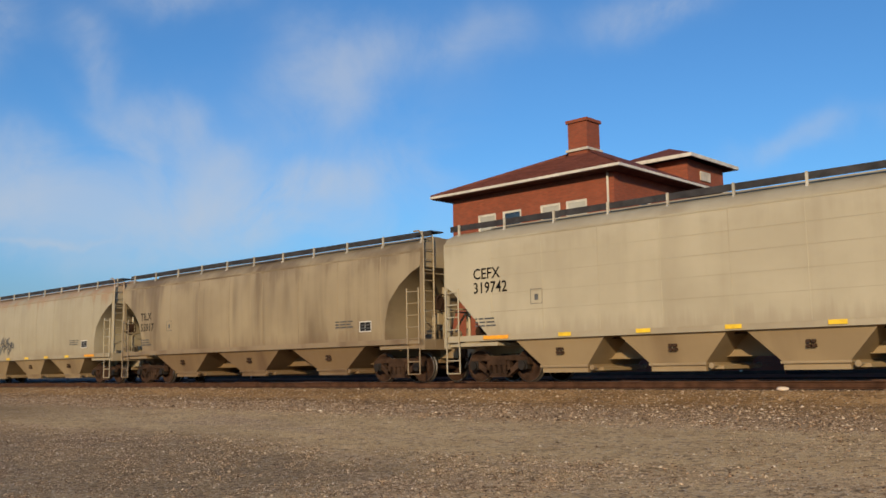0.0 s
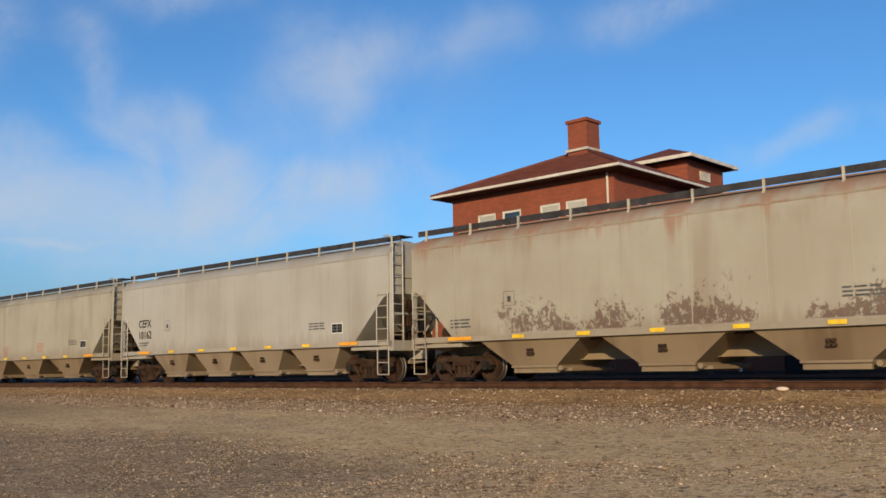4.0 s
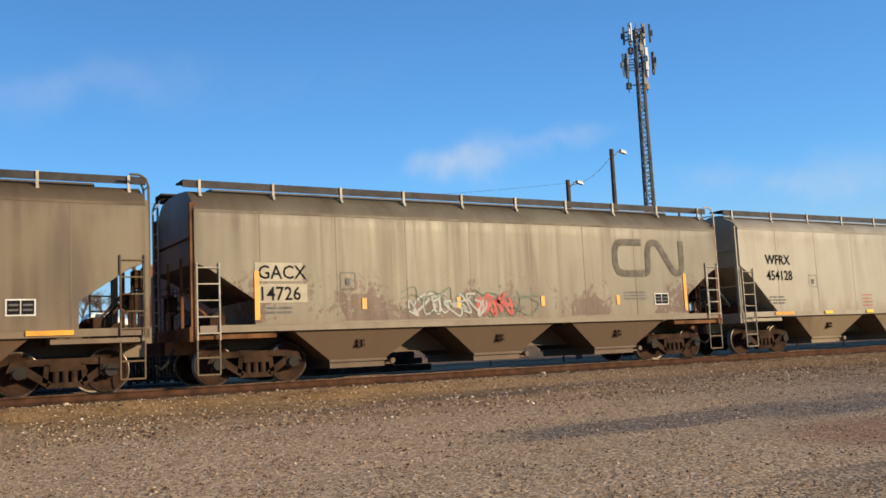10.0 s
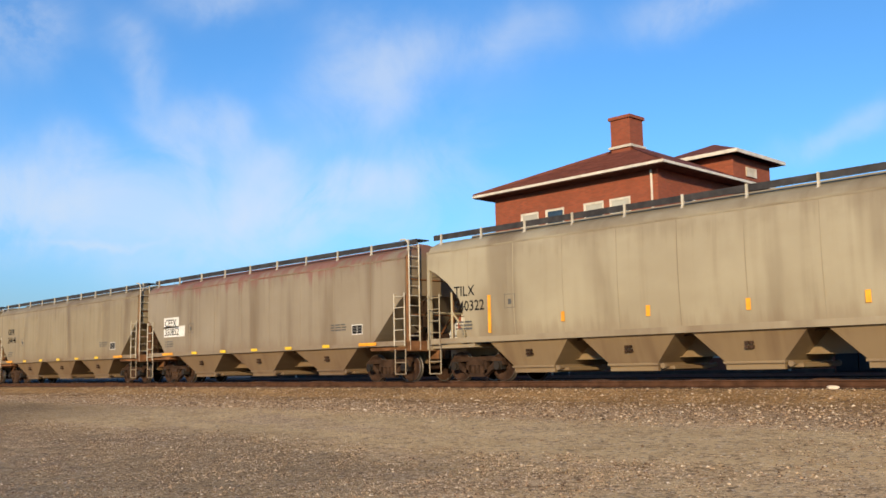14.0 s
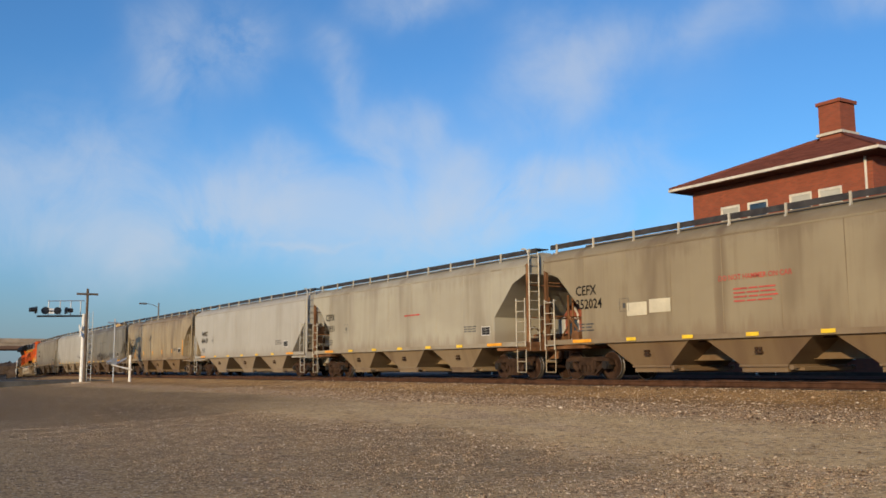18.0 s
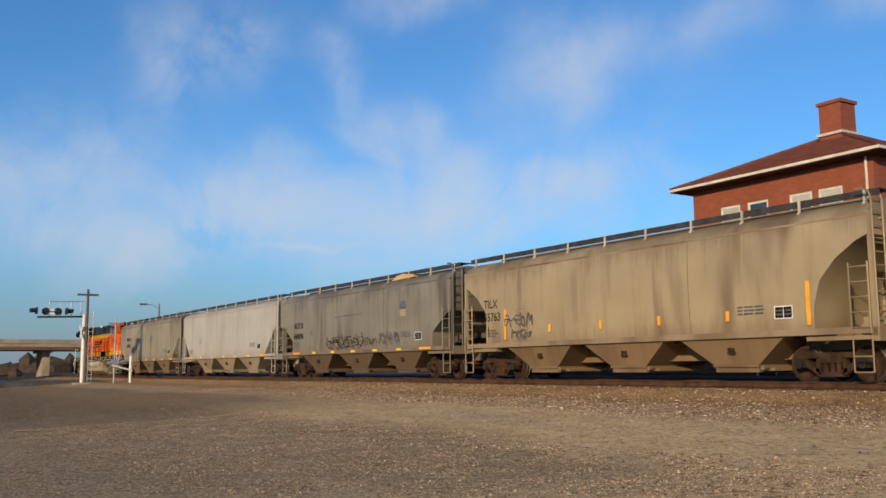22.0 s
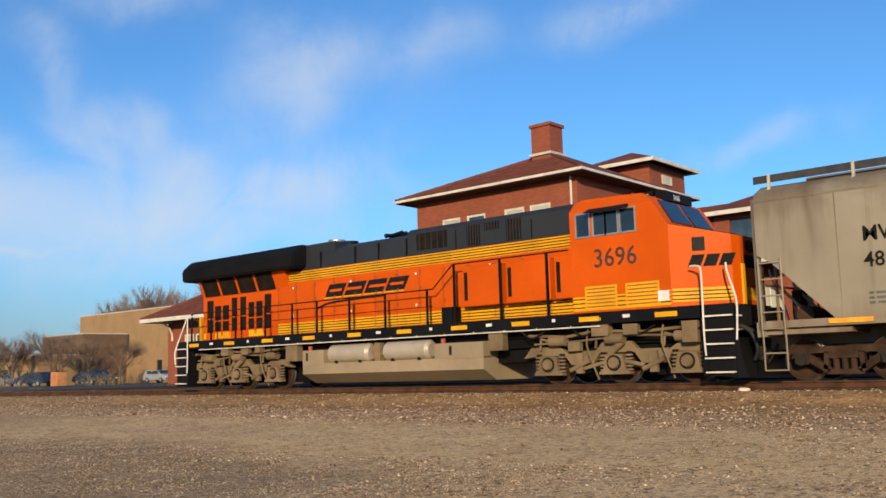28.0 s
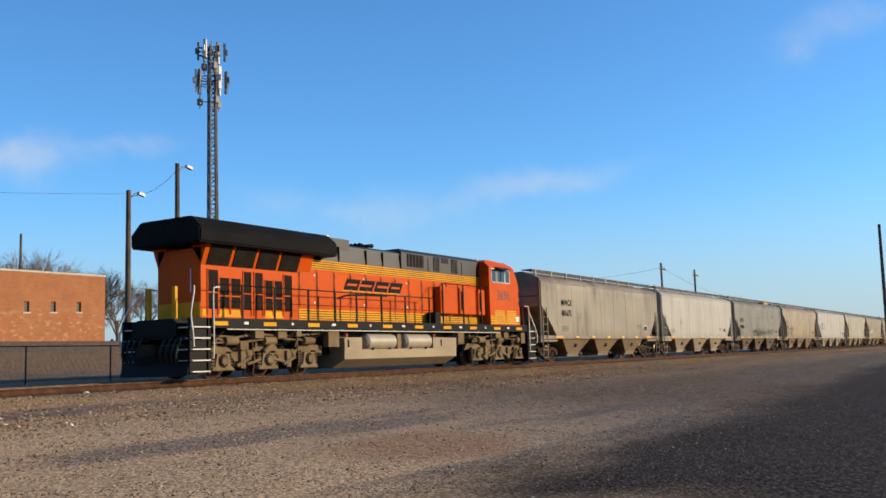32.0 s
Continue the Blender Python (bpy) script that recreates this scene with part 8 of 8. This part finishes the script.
    # handrails
    posts = [-22.15, -20.9, -19.4, -17.69, -16.22, -14.95, -13.37, -11.75, -9.98, -8.9, -7.2, -5.6]
    for s in (-1, 1):
        for x in posts:
            z1 = 2.82 if x < -9.5 else 3.45
            bm = B()
            box(bm, x - 0.035, x + 0.035, s * 1.44 - 0.02, s * 1.44 + 0.02, 1.79, z1)
            part("handrail_post", bm, black, lo)
        bm = B()
        pipe(bm, [(-22.15, s * 1.44, 2.8), (-9.75, s * 1.44, 2.8), (-8.95, s * 1.44, 3.45), (-4.9, s * 1.44, 3.45)], 0.02, 6)
        part("handrail", bm, black, lo)
        bm = B()
        pipe(bm, [(-22.15, s * 1.44, 2.3), (-9.75, s * 1.44, 2.3)], 0.012, 6)
        part("mid_rail", bm, black, lo)
        bm = B()
        pipe(bm, [(-21.6, s * 1.47, 1.46), (-4.0, s * 1.47, 1.44)], 0.018, 6)
        for k in range(16):
            tube(bm, (-21.4 + k * 1.1, s * 1.47, 1.46), (-21.4 + k * 1.1, s * 1.47, 1.56), 0.018, 5)
        part("piping", bm, rail_white, lo)
    # equipment boxes on the walkway, step guard box
    for x0, x1, z1 in ((-8.75, -7.3, 3.35), (-7.15, -5.65, 3.35), (-5.5, -4.9, 3.35)):
        bm = B()
        box(bm, x0, x1, -1.25, -0.93, 2.22, z1)
        bmesh.ops.bevel(bm, geom=bm.edges[:], offset=0.02, segments=1, affect="EDGES")
        eq = part("equipment_cabinet", bm, orange, lo)
        # dark slit drawn in place of the shading on each cabinet
        bm = B()
        box(bm, x0 + 0.08, x0 + 0.2, -1.262, -1.25, 2.4, z1 - 0.15)
        part("cabinet_vent", bm, screen, eq)
    bm = B()
    box(bm, -9.45, -9.05, -1.4, -1.0, 1.79, 2.25)
    part("sand_box", bm, black, lo)
    # fuel tank and air reservoirs
    bm = B()
    prism(bm, [(-0.85, 0.16), (0.85, 0.16), (1.42, 0.46), (1.42, 0.8), (1.02, 0.82), (1.02, 1.24), (-1.02, 1.24), (-1.02, 0.82), (-1.42, 0.8), (-1.42, 0.46)], "x", -15.7, -7.9)
    tank = part("fuel_tank", bm, tank_paint, lo, "dusty tan fuel tank")
    for x0, x1 in ((-15.7, -14.65), (-9.75, -7.9)):
        for s in (-1, 1):
            bm = B()
            box(bm, x0, x1, min(s * 1.05, s * 1.43), max(s * 1.05, s * 1.43), 0.78, 1.22)
            tb = part("tank_box", bm, tank_paint, tank)
            bm = B()
            box(bm, (x0 + x1) / 2 - 0.35, (x0 + x1) / 2 - 0.25, min(s * 1.43, s * 1.437), max(s * 1.43, s * 1.437), 0.88, 1.14)
            part("sight_glass", bm, gloom, tb)
            bm = B()
            tube(bm, (x0 + 0.25, s * 1.3, 1.22), (x0 + 0.25, s * 1.3, 1.36), 0.07, 8)
            part("filler_cap", bm, M["decal_red"], tb, "red filler cap")
    for s in (-1, 1):
        for x0, x1 in ((-14.4, -12.5), (-11.85, -9.95)):
            bm = B()
            for xx in (x0 + 0.4, x1 - 0.4):
                box(bm, xx - 0.05, xx + 0.05, s * 1.28 - 0.2, s * 1.28 + 0.2, 0.78, 0.9)
            part("reservoir_strap", bm, gloom, tank)
            bm = B()
            tube(bm, (x0 + 0.1, s * 1.28, 1.07), (x1 - 0.1, s * 1.28, 1.07), 0.29, 18)
            tube(bm, (x0, s * 1.28, 1.07), (x0 + 0.1, s * 1.28, 1.07), 0.2, 18, 0.29)
            tube(bm, (x1 - 0.1, s * 1.28, 1.07), (x1, s * 1.28, 1.07), 0.29, 18, 0.2)
            part("air_reservoir", bm, simple("reservoir_grey", (0.40, 0.34, 0.26), 0.42, 0.1, 0.08, 3), tank, "grey air reservoir cylinder", smooth=True)
        bm = B()
        pipe(bm, [(-12.5, s * 1.3, 1.1), (-12.2, s * 1.35, 0.9), (-11.9, s * 1.3, 1.1)], 0.05, 6)
        box(bm, -12.3, -12.05, s * 1.3 - 0.1, s * 1.3 + 0.1, 0.8, 1.35)
        part("valve", bm, dusty, tank)
    # black block added to fill the gap below the sill with dark
    bm = B()
    box(bm, -21.9, -1.5, -0.75, 0.75, 0.62, 1.1)
    part("centre_frame", bm, black, lo)
    # three-axle trucks
    bm = B()
    for y0, y1 in ((-1.12, -0.98), (0.98, 1.12)):
        prism(bm, [(-2.85, 0.7), (-2.6, 0.98), (-1.7, 0.98), (-1.45, 0.82), (-0.62, 0.84), (-0.4, 1.05), (0.4, 1.05), (0.62, 0.84), (1.45, 0.82), (1.7, 0.98), (2.6, 0.98), (2.85, 0.7), (2.5, 0.74), (1.55, 0.76), (1.35, 0.5), (0.7, 0.5), (0.5, 0.78), (-0.5, 0.78), (-0.7, 0.5), (-1.35, 0.5), (-1.55, 0.76), (-2.5, 0.74)], "y", y0, y1)
    box(bm, -1.4, -0.6, -1.1, 1.1, 0.6, 0.85), box(bm, 0.6, 1.4, -1.1, 1.1, 0.6, 0.85), box(bm, -2.9, 2.9, -0.5, 0.5, 0.7, 1.05)
    tframe = mesh_of("loco_truck", bm, dusty)
    bm = B()
    prism(bm, [(-0.44, 0.24), (0.44, 0.24), (0.44, 0.3), (0.32, 0.34), (0.24, 0.74), (-0.24, 0.74), (-0.32, 0.34), (-0.44, 0.3)], "y", -1.28, -1.08)
    jbox = mesh_of("journal_box", bm, dusty)
    # dark disc and spring cores draw the shade inside the bearing gaps
    bm = B()
    tube(bm, (0, -1.27, 0.52), (0, -1.295, 0.52), 0.2, 18)
    for dx in (-0.42, 0.42):
        tube(bm, (dx * 0.86, -1.14, 0.32), (dx * 0.86, -1.14, 0.8), 0.075, 10)
    jgap = mesh_of("bearing_gap", bm, gloom)
    bm = B()
    tube(bm, (0, -1.29, 0.52), (0, -1.36, 0.52), 0.15, 16, 0.13)
    for k in range(6):
        a = k * math.pi / 3
        tube(bm, (0.1 * math.cos(a), -1.35, 0.52 + 0.1 * math.sin(a)), (0.1 * math.cos(a), -1.38, 0.52 + 0.1 * math.sin(a)), 0.02, 6)
    jcap = mesh_of("bearing_cap", bm, dusty)
    bm = B()
    for dx in (-0.42, 0.42):
        for k in range(5):
            tube(bm, (dx * 0.86, -1.15, 0.33 + k * 0.09), (dx * 0.86, -1.15, 0.37 + k * 0.09), 0.105, 12)
    jspring = mesh_of("coil_spring", bm, dusty)
    rig = []

    def rigging(name, make):
        bm = B()
        make(bm)
        rig.append((name, mesh_of(name, bm, gloom if name == "cable_loop" else dusty)))
    for s in (-1, 1):
        for x in (-1.9, -0.2, 1.7):
            rigging("brake_cylinder", lambda bm: tube(bm, (x, s * 1.25, 1.12), (x + 0.5, s * 1.25, 1.12), 0.13, 12))
            rigging("brake_pipe", lambda bm: pipe(bm, [(x, s * 1.25, 1.12), (x - 0.3, s * 1.22, 1.2), (x - 0.35, s * 1.2, 0.9)], 0.035, 6))
        rigging("brake_pipe", lambda bm: pipe(bm, [(-2.6, s * 1.2, 1.3), (-1.4, s * 1.22, 1.22), (-0.5, s * 1.2, 1.34), (0.8, s * 1.22, 1.26), (2.6, s * 1.2, 1.36)], 0.04, 6))
        rigging("brake_pipe", lambda bm: pipe(bm, [(-2.4, s * 1.24, 1.06), (-0.9, s * 1.28, 1.1), (0.2, s * 1.24, 1.2), (2.2, s * 1.24, 1.12)], 0.03, 6))
        rigging("brake_lever", lambda bm: pipe(bm, [(-0.9, s * 1.2, 0.4), (0.0, s * 1.2, 0.62), (0.8, s * 1.2, 0.45)], 0.05, 6))
        for x in (-1.05, 1.05):
            rigging("brake_beam", lambda bm: (tube(bm, (x - 0.28, s * 1.2, 0.36), (x + 0.3, s * 1.2, 0.6), 0.06, 8), box(bm, x - 0.1, x + 0.1, s * 1.16 - 0.05, s * 1.16 + 0.05, 0.28, 0.8)))
            rigging("sand_pipe", lambda bm: pipe(bm, flowing([(x + 0.35, s * 1.28, 1.4), (x + 0.3, s * 1.3, 1.0), (x + 0.42, s * 1.26, 0.55), (x + 0.5, s * 1.1, 0.12)], 3), 0.025, 6))
        for x in (-2.3, -0.7, 0.9, 2.3):
            rigging("cable_loop", lambda bm: pipe(bm, flowing([(x - 0.45, s * 1.33, 1.42), (x - 0.1, s * 1.36, 1.22), (x + 0.3, s * 1.33, 1.4)], 4), 0.022, 6))
        rigging("damper", lambda bm: tube(bm, (0.25, s * 1.22, 1.05), (-0.15, s * 1.22, 0.75), 0.09, 10))
        rigging("sand_bracket", lambda bm: box(bm, 0.35, 0.75, s * 1.3 - 0.08, s * 1.3 + 0.08, 1.2, 1.46))
        rigging("sand_bracket", lambda bm: box(bm, -1.3, -0.95, s * 1.25 - 0.08, s * 1.25 + 0.08, 0.85, 1.08))
    big_wheel = make_wheelset(0.533)
    # black motor blocks, added also to keep the space inside the trucks dark
    bm = B()
    box(bm, 0.15, 1.2, -0.62, 0.62, 0.2, 0.85)
    motor = mesh_of("traction_motor", bm, black)
    for cx in (-19.53, -3.76):
        t = part("truck", tframe, None, lo, "dusty tan three-axle truck", at=pose(cx, 0, 0))
        for name, me in rig:
            part(name, me, None, t)
        for dx in (-2.04, 0, 2.04):
            for turn in (0, 180):
                for name, me in (("journal_box", jbox), ("bearing_gap", jgap), ("bearing_cap", jcap), ("coil_spring", jspring)):
                    part(name, me, None, t, at=pose(dx, 0, 0, 0, 0, turn))
            w = part("wheelset", big_wheel, None, t, at=pose(dx, 0, 0.533))
            ROLLING.append((w, lo, cx + dx, dx, 0.533))
            part("traction_motor", motor, None, t, at=pose(dx, 0, 0))
    for x0, x1, z0, z1 in ((-16.6, -16.0, 0.9, 1.5), (-20.3, -19.9, 1.2, 1.48), (-7.7, -7.2, 0.95, 1.45), (-4.3, -3.8, 1.2, 1.5), (-1.75, -1.35, 0.95, 1.45), (-18.3, -18.05, 1.25, 1.5)):
        for s in (-1, 1):
            bm = B()
            box(bm, x0, x1, s * 1.3 - 0.12, s * 1.3 + 0.12, z0, z1)
            part("junction_box", bm, dusty, lo)
    # writing on the sill and hatching panels on the cab side
    lettering(sill, "ET44C4", 0.11, -4.3, -1.515, 1.58, M["yellow_tape"], 0.002)
    for x in (-4.4, -3.2):
        bm = B()
        box(bm, x, x + 0.95, -1.47, -1.46, 1.86, 2.45)
        g = part("grille_panel", bm, yellow, cab, "yellow slatted grille")
        for k in range(6):
            bm = B()
            box(bm, x + 0.05, x + 0.9, -1.478, -1.47, 1.92 + k * 0.09, 1.945 + k * 0.09)
            part("grille_slat", bm, seam_m, g)
    quad_plate(cab, "pale_panel", -2.3, -2.0, 1.95, 2.2, -1.468, M["decal_white"])
    k = 0.967
    for ob in lo.children_recursive:
        ob.location.x *= k
        if ob.data.users == 1:
            ob.data.transform(Matrix.Diagonal((k, 1, 1, 1)))
    return lo


LOCO = build_loco()


def build_bird():
    b = thing("bird", "small dark bird flying with spread wings", "bird")
    ink = simple("bird_dark", (0.03, 0.028, 0.025), 0.8, 0, 0.2, 10)
    bm = B()
    tube(bm, (-0.2, 0, 0), (0.0, 0, 0.02), 0.02, 8, 0.07)
    tube(bm, (0.0, 0, 0.02), (0.2, 0, 0.03), 0.07, 8, 0.02)
    part("body", bm, ink, b)
    for s in (-1, 1):
        bm = B()
        prism(bm, [(-0.12, 0.0), (0.1, 0.0), (0.02, s * 0.3), (-0.12, s * 0.55)], "z", 0.0, 0.012)
        bm.transform(pose(0, 0, 0.02, s * 14, 0, 0))
        part("wing", bm, ink, b)
    bm = B()
    prism(bm, [(-0.2, -0.03), (-0.2, 0.03), (-0.36, 0.08), (-0.36, -0.08)], "z", -0.005, 0.005)
    part("tail", bm, ink, b)
    return b


BIRD = build_bird()

# ---- what moves ----


def travel(t):
    """Metres that the train has rolled since the start."""
    return 13.3642 * t - 0.0119176 * t * t - 0.000094953 * t ** 3


def on_line(s, back, ahead):
    """Pose of a vehicle on the line: its origin at s, its bearings that far behind and ahead of it."""
    a, b = s - back, s + ahead
    n = b - a
    turn = math.degrees(math.atan2(bend(b) - bend(a), n))
    pitch = math.degrees(math.atan2(dip(b) - dip(a), n))
    f = back / n
    return pose(s, TRACK_Y + bend(a) + (bend(b) - bend(a)) * f, -dip(a) - (dip(b) - dip(a)) * f, 0, pitch, turn)


def motions():
    for car, start in TRAIN:
        walk(car, [(t, on_line(start + travel(t), 7.0, 7.0)) for t in [k * 32 / 40 for k in range(41)]])
    walk(LOCO, [(t, on_line(-371.17 + travel(t), 18.9, -3.6)) for t in [k * 32 / 40 for k in range(41)]])
    start_of = {car: start for car, start in TRAIN + [(LOCO, -371.17)]}
    for w, car, x, dx, r in ROLLING:
        rows, seen = [], [k / 30 for k in range(961) if abs(start_of[car] + x + travel(k / 30)) < 24]
        if len(seen) < 3:
            continue
        for t in sorted({0.0, *seen, 32.0}):
            s = min(max(t, seen[0]), seen[-1])
            rows.append((t, pose(w.location.x, 0, r, 0, math.degrees(travel(s) / r) % 360, 0)))
        walk(w, rows)
    walk(BIRD, [(0, pose(-30, 74, 76, 0, 0, 20)), (22, pose(-17, 70, 36, 0, 0, 15)), (24, pose(*BIRD_AT[0], 0, 0, 10)), (24.5, pose(*BIRD_AT[1], 8, 0, 5)), (25, pose(*BIRD_AT[2], -6, 0, 0)), (25.5, pose(*BIRD_AT[3], 4, 0, -8)), (28, pose(-2, 70, 46, 0, 0, -10)), (32, pose(10, 74, 80, 0, 0, -12))])


BIRD_AT = [(-12.7, 70.0, 26.3), (-11.1, 70.0, 26.7), (-9.4, 70.0, 27.2), (-8.6, 70.0, 27.8)]
motions()
